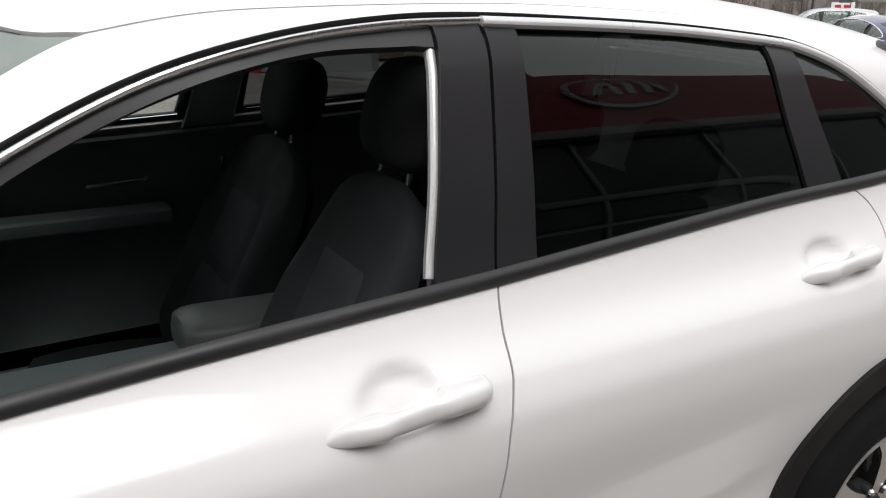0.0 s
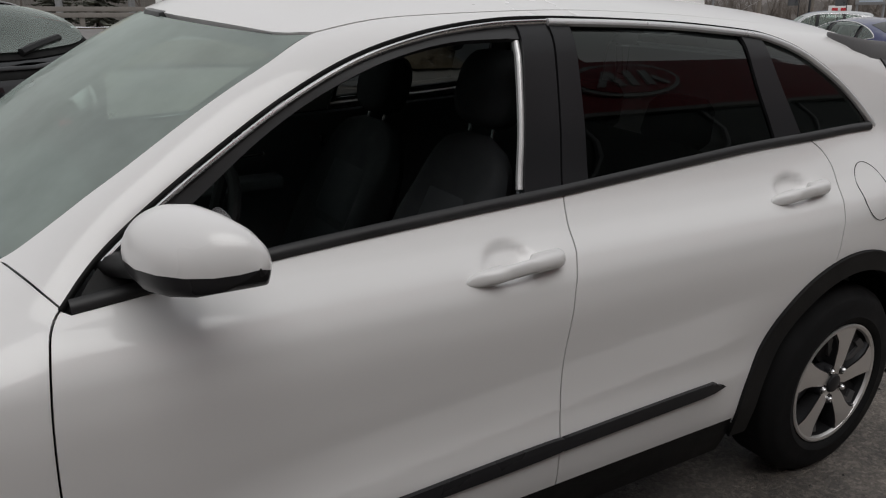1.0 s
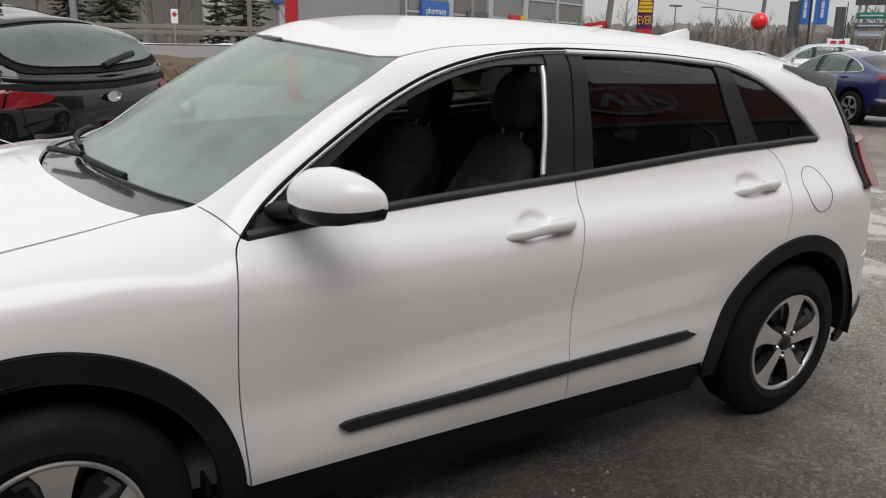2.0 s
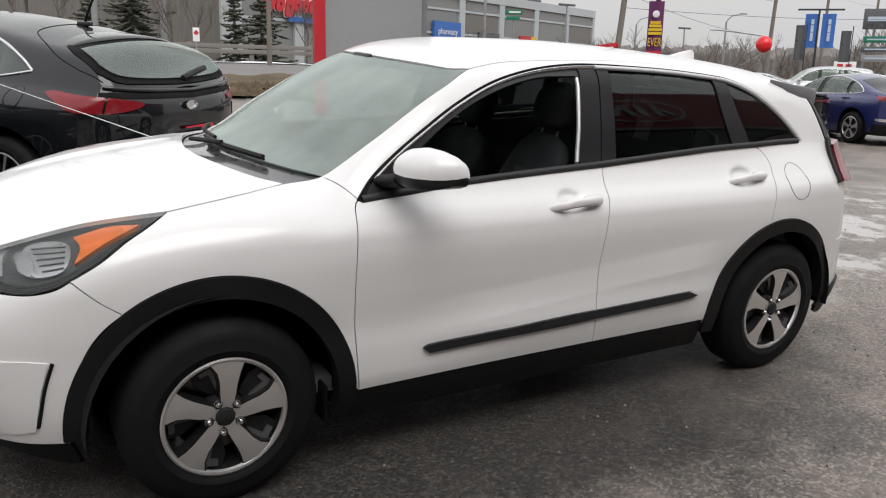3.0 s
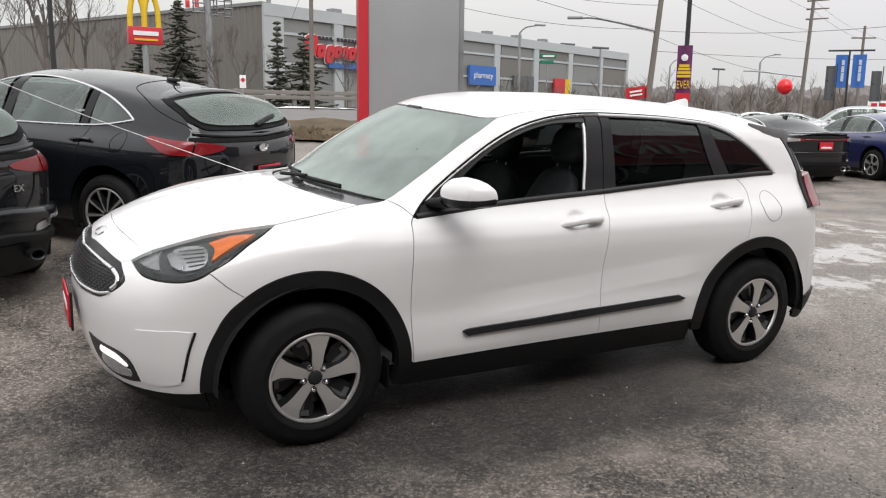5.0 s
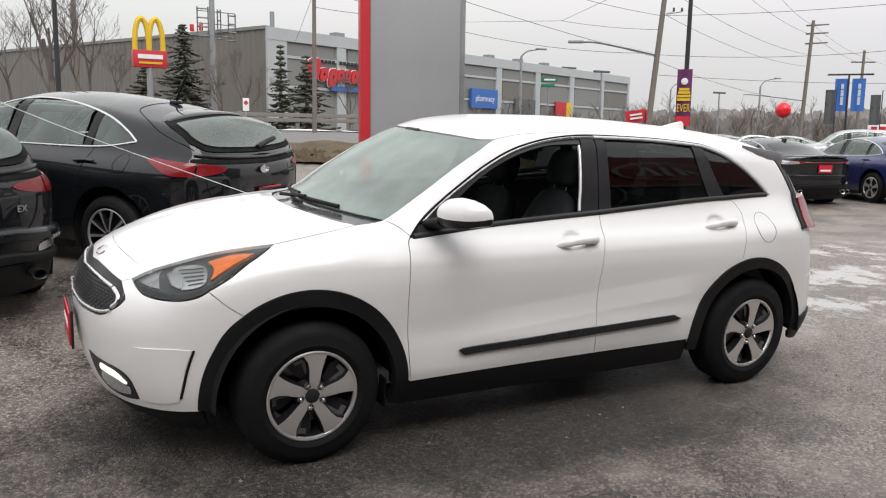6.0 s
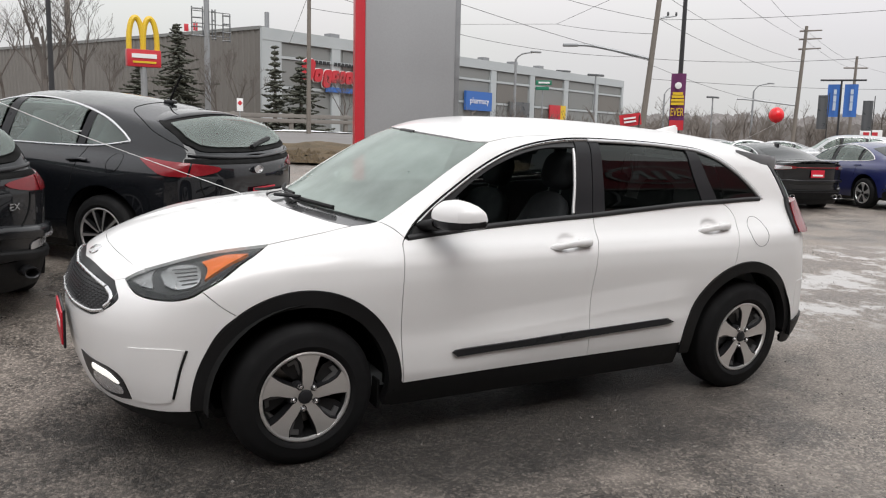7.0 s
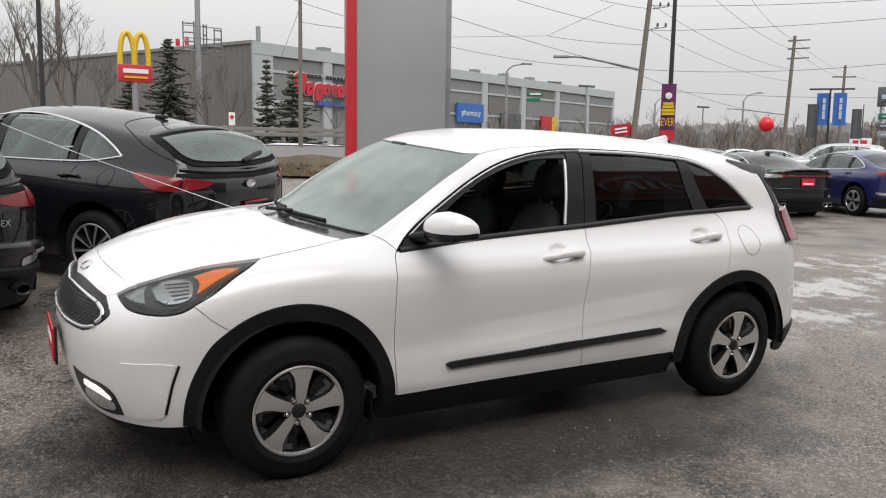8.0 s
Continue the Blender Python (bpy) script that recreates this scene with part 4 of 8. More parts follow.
    panel("running_light", suv, "nose", loop([(-0.795, -0.395, 0.412), (-0.75, -0.50, 0.405), (-0.715, -0.555, 0.375)], [(-0.715, -0.555, 0.375), (-0.712, -0.56, 0.36), (-0.755, -0.49, 0.375), (-0.80, -0.39, 0.385), (-0.795, -0.395, 0.412)]), glow("running_light_glow_right" if right else "running_light_glow", (1.0, 0.98, 0.92), 0.55), fl, out=0.008, gap=0.0, cell=0.02, right=right)
    panel("fog_lens", suv, "nose", loop([(-0.79, -0.39, 0.375), (-0.74, -0.50, 0.368), (-0.70, -0.565, 0.345)], [(-0.70, -0.565, 0.345), (-0.70, -0.565, 0.315), (-0.76, -0.45, 0.302), (-0.80, -0.37, 0.33), (-0.79, -0.39, 0.375)]), SILVERLENS, fl, out=0.006, gap=0.0, cell=0.02, right=right)
    # the vertical slot behind the bumper corner and the crease that runs into it
    v, f = strip(suv, "nose", crv([(-0.482, -0.782, 0.552), (-0.507, -0.771, 0.468), (-0.521, -0.759, 0.391), (-0.530, -0.745, 0.335)], 0.03), 0.011, 0.001, right)
    link("air_slot", v, f, LINER, car, "dark vertical bumper slot")
    panel("bumper_wing", suv, "nose", loop([(-0.690, -0.640, 0.545), (-0.60, -0.72, 0.554), (-0.55, -0.75, 0.556), (-0.492, -0.780, 0.552)], [(-0.492, -0.780, 0.552), (-0.514, -0.768, 0.468), (-0.528, -0.757, 0.391), (-0.538, -0.742, 0.320)],
          [(-0.538, -0.742, 0.320), (-0.60, -0.68, 0.300), (-0.665, -0.60, 0.300)], [(-0.665, -0.60, 0.300), (-0.69, -0.60, 0.36), (-0.712, -0.588, 0.41), (-0.735, -0.56, 0.45), (-0.72, -0.60, 0.50), (-0.690, -0.640, 0.545)]), WHITE, car, out=0.004, gap=0.0, depth=0.006, cell=0.02, right=right)

low = crv(front_low, 0.03)
lip = np.vstack([low, low[::-1][1:] * (1, -1, 1)])
panel("front_lip", suv, "nose", np.vstack([lip + (0, 0, -0.005), lip[::-1] * (1, 1, 0) + (0, 0, 0.165)]), CLADDING, car, out=-0.006, gap=0.0, label="black lower front lip")
g_out = np.vstack([crv(grille_up + grille_low[1:], 0.02), crv(mirrored(grille_up + grille_low[1:]), 0.02)[1:-1]])
grille = panel("grille", suv, "nose", g_out, GLOSSBLACK, car, out=-0.004, gap=0.001, depth=0.03, cell=0.03, label="black tiger-shaped grille with chrome edges")
up_in = [(-0.80, 0.0, 0.772), (-0.79, -0.12, 0.776), (-0.775, -0.25, 0.776), (-0.75, -0.37, 0.768), (-0.735, -0.44, 0.762)]
for r in SIDES:
    v, f = strip(suv, "nose", crv(up_in, 0.03), 0.016, 0.004, r)
    link("grille_trim", v, f, CHROME, grille, "chrome grille trim")
    v, f = strip(suv, "nose", crv([(-0.735, -0.45, 0.760), (-0.728, -0.505, 0.742), (-0.735, -0.520, 0.715), (-0.752, -0.50, 0.692)], 0.02), 0.020, 0.004, r)
    link("grille_trim", v, f, CHROME, grille, "chrome grille trim")
    v, f = strip(suv, "nose", crv([(-0.765, -0.505, 0.676), (-0.805, -0.42, 0.655), (-0.84, -0.28, 0.650), (-0.868, 0, 0.650)], 0.03), 0.014, 0.004, r)
    link("grille_trim", v, f, CHROME, grille, "chrome grille trim")
# the mesh of the grille: small raised lozenges in one sheet
g_flat = shrink(flat("nose", g_out), 0.022)


def within(px, pz, poly):
    hit = False
    for (ax_, az_), (bx_, bz_) in zip(poly, np.roll(poly, -1, 0)):
        if (az_ > pz) != (bz_ > pz) and px < (bx_ - ax_) * (pz - az_) / (bz_ - az_) + ax_:
            hit = not hit
    return hit


mv, mf = [], []
for row in range(12):
    for col in range(-28, 29):
        a = (col + 0.5 * (row % 2)) * 0.0285
        z = 0.652 + row * 0.0115
        if not within(a, z, g_flat):
            continue
        c = suv.meet(*rays("nose", np.array([[a, z]])), 0.0, 1.6, 60)[0]
        nn = suv.normal(c[None])[0]
        sx = np.cross(nn, (0, 0, 1))
        sx /= np.linalg.norm(sx)
        sz = np.cross(sx, nn)
        b = len(mv)
        mv += [c + sx * 0.010, c + sz * 0.0045, c - sx * 0.010, c - sz * 0.0045, c + nn * 0.006]
        mf += [[b, b + 1, b + 4], [b + 1, b + 2, b + 4], [b + 2, b + 3, b + 4], [b + 3, b, b + 4]]
link("grille_mesh", mv, mf, DARKALLOY, grille, "raised lozenge mesh", smooth=False)
# round badge, drawn as a plain oval
c = suv.meet(*rays("nose", np.array([[0.0, 0.832]])), 0.0, 1.6, 60)[0]
nn = suv.normal(c[None])[0]
bv, bf = lathe([(0.0, 0.006), (0.050, 0.006), (0.056, 0.003), (0.058, -0.004)], 32, "x")
turn = Vector(nn).to_track_quat("X", "Z").to_matrix().to_4x4()
bv = [Vector(c) + turn @ Vector((x, y * 1.0, z * 0.55)) for x, y, z in bv]
link("badge", bv, bf, CHROME, car, "oval chrome badge")
plate_ob = part("licence_plate", box(0.012, 0.31, 0.155, (-0.905, 0, 0.50), 0.004), material("red_plate", (0.55, 0.02, 0.04), 0.35, 0, 0.1, 20, 100), car, "red dealer plate in a dark frame")
part("plate_frame", box(0.012, 0.335, 0.18, (-0.897, 0, 0.50), 0.004), GLOSSBLACK, plate_ob)
part("plate_lettering", box(0.004, 0.22, 0.03, (-0.912, 0, 0.51), 0.001), material("white_print", (0.8, 0.8, 0.8), 0.5), plate_ob)

# tail: gate, bumper, lamps, spoiler
for right in SIDES:
    panel("tailgate", suv, "tail", loop(on_side(suv, [(3.06, 1.25), (3.12, 1.12), (3.15, 1.04), (3.155, 0.95), (3.165, 0.80), (3.17, 0.62)]), [(3.17, -0.80, 0.62), (3.47, 0, 0.62)], [(3.47, 0, 0.62), (3.24, 0, 1.25)], [(3.24, 0, 1.25), (3.06, -0.62, 1.25)]), WHITE, car, out=-0.003, right=right, gap=0.0)
    panel("rear_bumper", suv, "tail", loop(on_side(suv, [(3.17, 0.62), (3.165, 0.44), (3.121, 0.33)]), [(3.121, -0.84, 0.33), (3.45, 0, 0.33)], [(3.45, 0, 0.33), (3.47, 0, 0.62)], [(3.47, 0, 0.62), (3.17, -0.80, 0.62)]), WHITE, car, right=right, gap=0.0)
    panel("rear_lip", suv, "tail", loop([(3.06, -0.85, 0.27), (3.10, -0.85, 0.355), (3.20, -0.84, 0.372), (3.30, -0.78, 0.39), (3.47, 0, 0.40)], [(3.47, 0, 0.40), (3.42, 0, 0.20)], [(3.42, 0, 0.20), (3.15, -0.8, 0.22), (3.06, -0.85, 0.29)]), CLADDING, car, out=0.012, right=right, gap=0.0, label="black lower rear bumper")
    tl = panel("tail_lamp", suv, "tail", loop(on_side(suv, [(3.128, 1.095), (3.120, 1.02), (3.102, 0.935)]), [(3.102, -0.83, 0.935), (3.22, -0.79, 0.922), (3.36, -0.60, 0.925)], [(3.36, -0.60, 0.925), (3.33, -0.55, 1.10)], [(3.33, -0.55, 1.10), (3.22, -0.67, 1.108), (3.128, -0.74, 1.095)]), REDLENS, car, out=0.030, right=right, gap=0.0, depth=0.035, label="red tail lamp")
    panel("lamp_edge", suv, "tail", loop(on_side(suv, [(3.105, 1.13), (3.095, 1.02), (3.078, 0.925)]), on_side(suv, [(3.078, 0.925), (3.105, 0.925)]), on_side(suv, [(3.105, 0.925), (3.125, 1.02), (3.135, 1.12)]), on_side(suv, [(3.135, 1.12), (3.105, 1.13)])), GLOSSBLACK, tl, out=0.020, right=right, gap=0.0)
panel("rear_glass", suv, "tail", loop([(3.10, -0.60, 1.12), (3.33, 0, 1.12), (3.10, 0.60, 1.12)], [(3.10, 0.60, 1.12), (3.06, 0.55, 1.30)], [(3.06, 0.55, 1.30), (3.20, 0, 1.34), (3.06, -0.55, 1.30)], [(3.06, -0.55, 1.30), (3.10, -0.60, 1.12)]), TINTGLASS, car, out=0.002, gap=0.0)
for right in SIDES:
    sgn = 1 if right else -1
    fin = [oval((x, sgn * y, z), (0, sgn, 0.25), (0, 0, 1), w, h, 12, 3) for x, y, z, w, h in ((2.80, 0.572, 1.392, 0.004, 0.006), (2.88, 0.600, 1.350, 0.016, 0.034), (2.96, 0.606, 1.324, 0.024, 0.050), (3.05, 0.602, 1.312, 0.028, 0.056), (3.105, 0.594, 1.308, 0.027, 0.054), (3.118, 0.590, 1.308, 0.020, 0.044))]
    blob(fin, bpy.data.materials.get("grey_black_spoiler") or material("grey_black_spoiler", (0.17, 0.17, 0.175), 0.45, 0, 0.1, 5, 200), "spoiler_fin", car, "dark grey spoiler side fin")
    panel("gate_edge", suv, "tail", loop(on_side(suv, [(3.015, 1.32), (3.075, 1.23), (3.125, 1.12)]), on_side(suv, [(3.125, 1.12), (3.16, 1.11)]), on_side(suv, [(3.16, 1.11), (3.11, 1.22), (3.05, 1.31)]), on_side(suv, [(3.05, 1.31), (3.015, 1.32)])), GLOSSBLACK, car, out=0.004, gap=0, cell=0.03, right=right)
# shark-fin aerial
fv = []
for x, h, w in ((2.62, 0.0, 0.012), (2.70, 0.020, 0.022), (2.78, 0.045, 0.022), (2.84, 0.062, 0.012), (2.86, 0.05, 0.008), (2.87, 0.0, 0.006)):
    z0 = 1.462 - (x - 2.6) * 0.08
    fv += [(x, -w * 1.6, z0 - 0.01), (x, -w * 0.5, z0 + h), (x, w * 0.5, z0 + h), (x, w * 1.6, z0 - 0.01)]
ff = [[i * 4 + a, (i + 1) * 4 + a, (i + 1) * 4 + (a + 1) % 4, i * 4 + (a + 1) % 4] for i in range(5) for a in range(4)]
link("roof_fin", fv, ff, WHITE, car, "white shark-fin aerial")


# ---------------------------------------------------------------- wheels
def wheel(parent, x, y, right, r_tyre=0.326, r_rim=0.203, width=0.205, style="five", cap=True):
    """A tyre and an alloy rim; the outer face points to -y (or +y on the right)."""
    hub = empty("wheel", None, parent)
    hub.location = (x, y, r_tyre - 0.008)
    if right:
        hub.rotation_euler = (0, 0, math.pi)
    w = width / 2
    v, f = lathe([(r_rim - 0.01, w), (r_rim + 0.01, w), (r_tyre - 0.05, w + 0.008), (r_tyre - 0.012, w - 0.02), (r_tyre, w - 0.04), (r_tyre, -w + 0.04), (r_tyre - 0.004, -w + 0.026), (r_tyre - 0.014, -w + 0.016),
                  (r_tyre - 0.030, -w + 0.002), (r_tyre - 0.034, -w - 0.001), (r_tyre - 0.055, -w - 0.008), (r_rim + 0.035, -w - 0.010), (r_rim + 0.030, -w - 0.012), (r_rim + 0.012, -w - 0.006), (r_rim + 0.006, -w + 0.002), (r_rim - 0.004, -w + 0.012)], 72)
    link("tyre", v, f, RUBBER, hub, "black tyre")
    rim = empty("rim", None, hub)
    q = r_rim
    v, f = lathe([(q + 0.002, -w + 0.004), (q + 0.004, -w - 0.003), (q - 0.002, -w - 0.006), (q - 0.010, -w - 0.003), (q - 0.014, -w + 0.006)], 72)
    link("rim_lip", v, f, MACHINED, rim)
    v, f = lathe([(q - 0.012, -w + 0.003), (q - 0.018, -w + 0.03), (q - 0.03, 0.02), (q - 0.03, w)], 72)
    link("barrel", v, f, DARKALLOY, rim)
    v, f = lathe([(0.155, -0.01), (0.150, -0.02), (0.06, -0.02), (0.0, -0.02)], 40)
    link("brake_disc", v, f, material("brake_steel", (0.22, 0.21, 0.20), 0.4, 1.0, 0.15, 15, 200), rim, "worn steel brake disc")

    def face(a, r, d):
        return (r * math.cos(a), -w + d, r * math.sin(a))
    n_sp = 5 if style == "five" else 10
    for i in range(n_sp):
        a0 = 2 * math.pi * i / n_sp + (radians(81) if style == "five" else 0.1)
        if style == "five":
            # a blade that widens outwards: machined face over a dark body, with a skewed outline
            left = [(0.034, 0.62), (0.062, 0.40), (0.085, 0.36), (0.125, 0.30), (0.16, 0.315), (q - 0.008, 0.40)]
            rightl = [(0.034, -0.62), (0.062, -0.34), (0.085, -0.25), (0.125, -0.17), (0.16, -0.155), (q - 0.008, -0.17)]
            depth = [0.006, 0.002, 0.000, -0.002, -0.003, -0.001]
        else:
            left = [(0.03, 0.30), (0.06, 0.13), (0.11, 0.085), (q - 0.006, 0.065)]
            rightl = [(0.03, -0.30), (0.06, -0.13), (0.11, -0.085), (q - 0.006, -0.065)]
            depth = [0.004, 0.0, -0.003, 0.0]
        k = len(left)
        top = [face(a0 + s, r, d) for (r, s), d in zip(left, depth)] + [face(a0 + s, r, d) for (r, s), d in zip(rightl, depth)]
        mids = [face(a0 + (l[1] + rr[1]) / 2, l[0], d - 0.002) for l, rr, d in zip(left, rightl, depth)]
        verts = top[:k] + mids + top[k:]
        faces = []
        for j in range(k - 1):
            faces += [[j, j + 1, k + j + 1, k + j], [k + j, k + j + 1, 2 * k + j + 1, 2 * k + j]]
        link("spoke_face", verts, faces, MACHINED, rim)
        body = [face(a0 + s * 1.10, r, d + 0.003) for (r, s), d in zip(left, depth)] + [face(a0 + s * 1.10, r, d + 0.003) for (r, s), d in zip(rightl, depth)]
        back = [face(a0 + s * 1.35, r, d + 0.045) for (r, s), d in zip(left, depth)] + [face(a0 + s * 1.35, r, d + 0.045) for (r, s), d in zip(rightl, depth)]
        verts = body + back
        m = 2 * k
        faces = []
        for j in range(k - 1):
            faces += [[j, j + 1, k + j + 1, k + j], [j, m + j, m + j + 1, j + 1], [k + j, k + j + 1, m + k + j + 1, m + k + j]]
        link("spoke", verts, faces, DARKALLOY, rim)
        if style == "five":
            # the pocket between two blades: a sloped grey floor, open towards the hub on one side, and a bright step
            a1 = a0 + math.pi / 5
            for nm, pts, mt in (("pocket_floor", [(-0.30, 0.078, 0.030), (-0.36, q - 0.016, 0.020), (0.12, q - 0.016, 0.026), (0.20, 0.150, 0.034), (0.10, 0.085, 0.038)], DARKALLOY),
                                ("pocket_step", [(-0.26, 0.088, 0.016), (-0.31, 0.160, 0.010), (-0.20, q - 0.022, 0.010), (0.02, q - 0.024, 0.013), (0.02, q - 0.044, 0.020), (-0.16, q - 0.044, 0.018), (-0.20, 0.100, 0.022)], POCKET)):
                top = [face(a1 + a, r, d) for a, r, d in pts]
                low_ = [face(a1 + a, r * 0.99, d + 0.03) for a, r, d in pts]
                k2 = len(pts)
                link(nm, top + low_, [list(range(k2))] + [[j, k2 + j, k2 + (j + 1) % k2, (j + 1) % k2] for j in range(k2)], mt, rim)
            sv_, sf_ = lathe([(0.011, 0.010), (0.012, -0.002), (0.016, -0.004), (0.018, 0.004), (0.019, 0.014)], 16)
            cx, cy, cz = face(a1, 0.055, 0.006)
            link("nut_socket", [(vx + cx, vy + cy, vz + cz) for vx, vy, vz in sv_], sf_, GLOSSBLACK, rim)
            nv, nf = lathe([(0.0, -0.014), (0.006, -0.014), (0.009, -0.009), (0.009, 0.0), (0.014, 0.001), (0.015, 0.012)], 12)
            cx, cy, cz = face(a1, 0.055, 0.006)
            link("wheel_nut", [(vx + cx, vy + cy, vz + cz) for vx, vy, vz in nv], nf, CHROME, rim)
    v, f = lathe([(0.0, -w - 0.006), (0.024, -w - 0.005), (0.029, -w - 0.002), (0.031, -w + 0.006), (0.045, -w + 0.012), (0.070, -w + 0.016), (0.076, -w + 0.05)], 36)
    link("centre_cap", v, f, GLOSSBLACK if cap else DARKALLOY, rim, "dark centre cap")
    return hub


for x in (0.0, 2.70):
    for right in SIDES:
        wheel(car, x, 0.775 if right else -0.775, right)
        # liner of the wheel house
        v = []
        for a in np.linspace(-4, 184, 24):
            for y in (0.45, 0.885):
                r = 0.43 if y < 0.8 else 0.42
                v.append((x + (r) * math.cos(radians(a)), (y if right else -y), 0.318 + r * math.sin(radians(a))))
        f = [[2 * i, 2 * i + 1, 2 * i + 3, 2 * i + 2] for i in range(23)]
        k = len(v)
        v.append((x, 0.45 if right else -0.45, 0.3))
        f += [[2 * i, 2 * i + 2, k] for i in range(23)]
        link("wheel_house", v, f, LINER, car)
        # mud flap
        if x == 0:
            part("mud_flap", box(0.012, 0.15, 0.14, (0.375, (0.74 if right else -0.74), 0.255), 0.005), LINER, car)
part("underbody", box(3.4, 1.40, 0.05, (1.35, 0, 0.22), 0.02), LINER, car)
part("engine_bay", box(0.95, 1.0, 0.4, (-0.22, 0, 0.55), 0.05), LINER, car)

# ---------------------------------------------------------------- handles, mirrors, fuel flap, wipers
doors_l = {o.name.split(".")[0]: o for o in car.children if o.name in ("front_door", "rear_door")}
for dname, x0, z0, x1, z1 in (("front_door", 1.258, 0.919, 1.520, 0.937), ("rear_door", 2.300, 0.961, 2.545, 0.981)):
    for right in SIDES:
        holder = doors_l[dname] if not right else [o for o in car.children if o.name.startswith(dname + ".")][0]
        s = 1 if right else -1
        ends = on_side(suv, [(x0 - 0.01, z0), (x1 + 0.02, z1)])
        bx, bz = np.linspace(x0, x1, 25), np.linspace(z0, z1, 25)
        yy = np.linspace(abs(ends[0, 1]), abs(ends[1, 1]), 25)
        lift_c = pch([(0, 0.000), (0.05, 0.006), (0.15, 0.020), (0.30, 0.032), (0.55, 0.036), (0.85, 0.034), (0.96, 0.026), (1.0, 0.016)])[0]
        high_c = pch([(0, 0.004), (0.04, 0.010), (0.15, 0.0155), (0.30, 0.0165), (0.34, 0.0150), (0.60, 0.0150), (0.67, 0.0185), (0.92, 0.0190), (0.98, 0.015), (1.0, 0.007)])[0]
        deep_c = pch([(0, 0.004), (0.1, 0.012), (0.28, 0.020), (0.36, 0.010), (0.58, 0.010), (0.68, 0.024), (0.95, 0.022), (1.0, 0.012)])[0]
        rings = []
        for i, t in enumerate(np.linspace(0, 1, 25)):
            de = float(deep_c(t))
            rings.append(oval((bx[i], s * (yy[i] + float(lift_c(t)) - de * 0.5), bz[i] + 0.008 * math.sin(math.pi * t) + 0.5 * (float(high_c(t)) - 0.015)), (0, 1, 0), (0, 0, 1), de, float(high_c(t)) * 1.12, 16, 2.5))
        h = blob(rings, WHITE, "door_handle", holder, "white pull handle")
        if dname == "front_door" and not right:
            v, f = lathe([(0.0, 0.002), (0.0055, 0.002), (0.006, -0.002)], 20)
            link("key_lock", [(vx + x1 - 0.024, vy - yy[-2] - 0.0385, vz + z1 + 0.004) for vx, vy, vz in v], f, DARKALLOY, h, "dark key lock")
# fuel flap ring on the left rear quarter
fl_c = crv([(2.762 + 0.072 * math.cos(a), 0.945 + 0.080 * math.sin(a)) for a in np.linspace(0, 2 * math.pi, 40)], 0.02)
fp = on_side(suv, fl_c)
link("fuel_flap", *pipe(fp + (0, -0.0002, 0), 0.0012, 5), LINER, car, "round fuel flap outline")

for right in SIDES:
    s = 1 if right else -1
    holder = doors_l["front_door"] if not right else [o for o in car.children if o.name.startswith("front_door.")][0]
    mir = empty("wing_mirror", None, holder)
    tagged(mir, "white wing mirror with a black lower shell")
    # the housing is turned round a line across the car; white above, black below
    cx, cz = 0.640 + (0.10 if right else 0), 1.102 - (0.035 if right else 0)
    for name, a0, a1, mt in (("upper_shell", -9, 189, WHITE), ("lower_shell", 189, 351, GLOSSBLACK)):
        rings = []
        for t, rx, rz, dx in ((0.0, 0.040, 0.030, 0.0), (0.06, 0.060, 0.052, 0.004), (0.2, 0.076, 0.070, 0.011), (0.42, 0.085, 0.080, 0.028), (0.62, 0.083, 0.076, 0.048), (0.8, 0.072, 0.065, 0.070), (0.92, 0.052, 0.048, 0.088), (0.98, 0.028, 0.026, 0.099), (1.0, 0.002, 0.002, 0.103)):
            y = s * (0.835 + 0.222 * t)
            row = []
            for a in np.linspace(a0, a1, 22):
                c_, s_ = math.cos(radians(a)), math.sin(radians(a))
                k = 1.0 if s_ > 0 else 0.92
                row.append((cx + dx + rx * (c_ if c_ < 0 else c_ * 0.75), y, cz + rz * (s_ * k if s_ > 0 else max(s_ * 1.2, -0.70))))
            rings.append(row)
        k = 22
        verts = [p for r in rings for p in r]
        faces = [[i * k + a, i * k + a + 1, (i + 1) * k + a + 1, (i + 1) * k + a] for i in range(len(rings) - 1) for a in range(k - 1)]
        if not right:
            faces = [q[::-1] for q in faces]
        link(name, verts, faces, mt, mir, sharp=60)
    v, f = lathe([(0.0, 0.0), (0.07, 0.0), (0.075, -0.004)], 28, "x")
    link("mirror_glass", [(vx + cx + 0.088, vy * 1.25 + s * 0.945, vz * 0.85 + cz + 0.005) for vx, vy, vz in v], f, SILVERLENS, mir)
    blob([oval((0.60, s * 0.745, 1.035), (1, 0, 0), (0, 0, 1), 0.05, 0.026), oval((0.615, s * 0.79, 1.045), (1, 0, 0), (0, 0, 1), 0.045, 0.026), oval((0.64, s * 0.855, 1.065), (1, 0, 0), (0, 0, 1), 0.055, 0.032)], CLADDING, "mirror_foot", mir)

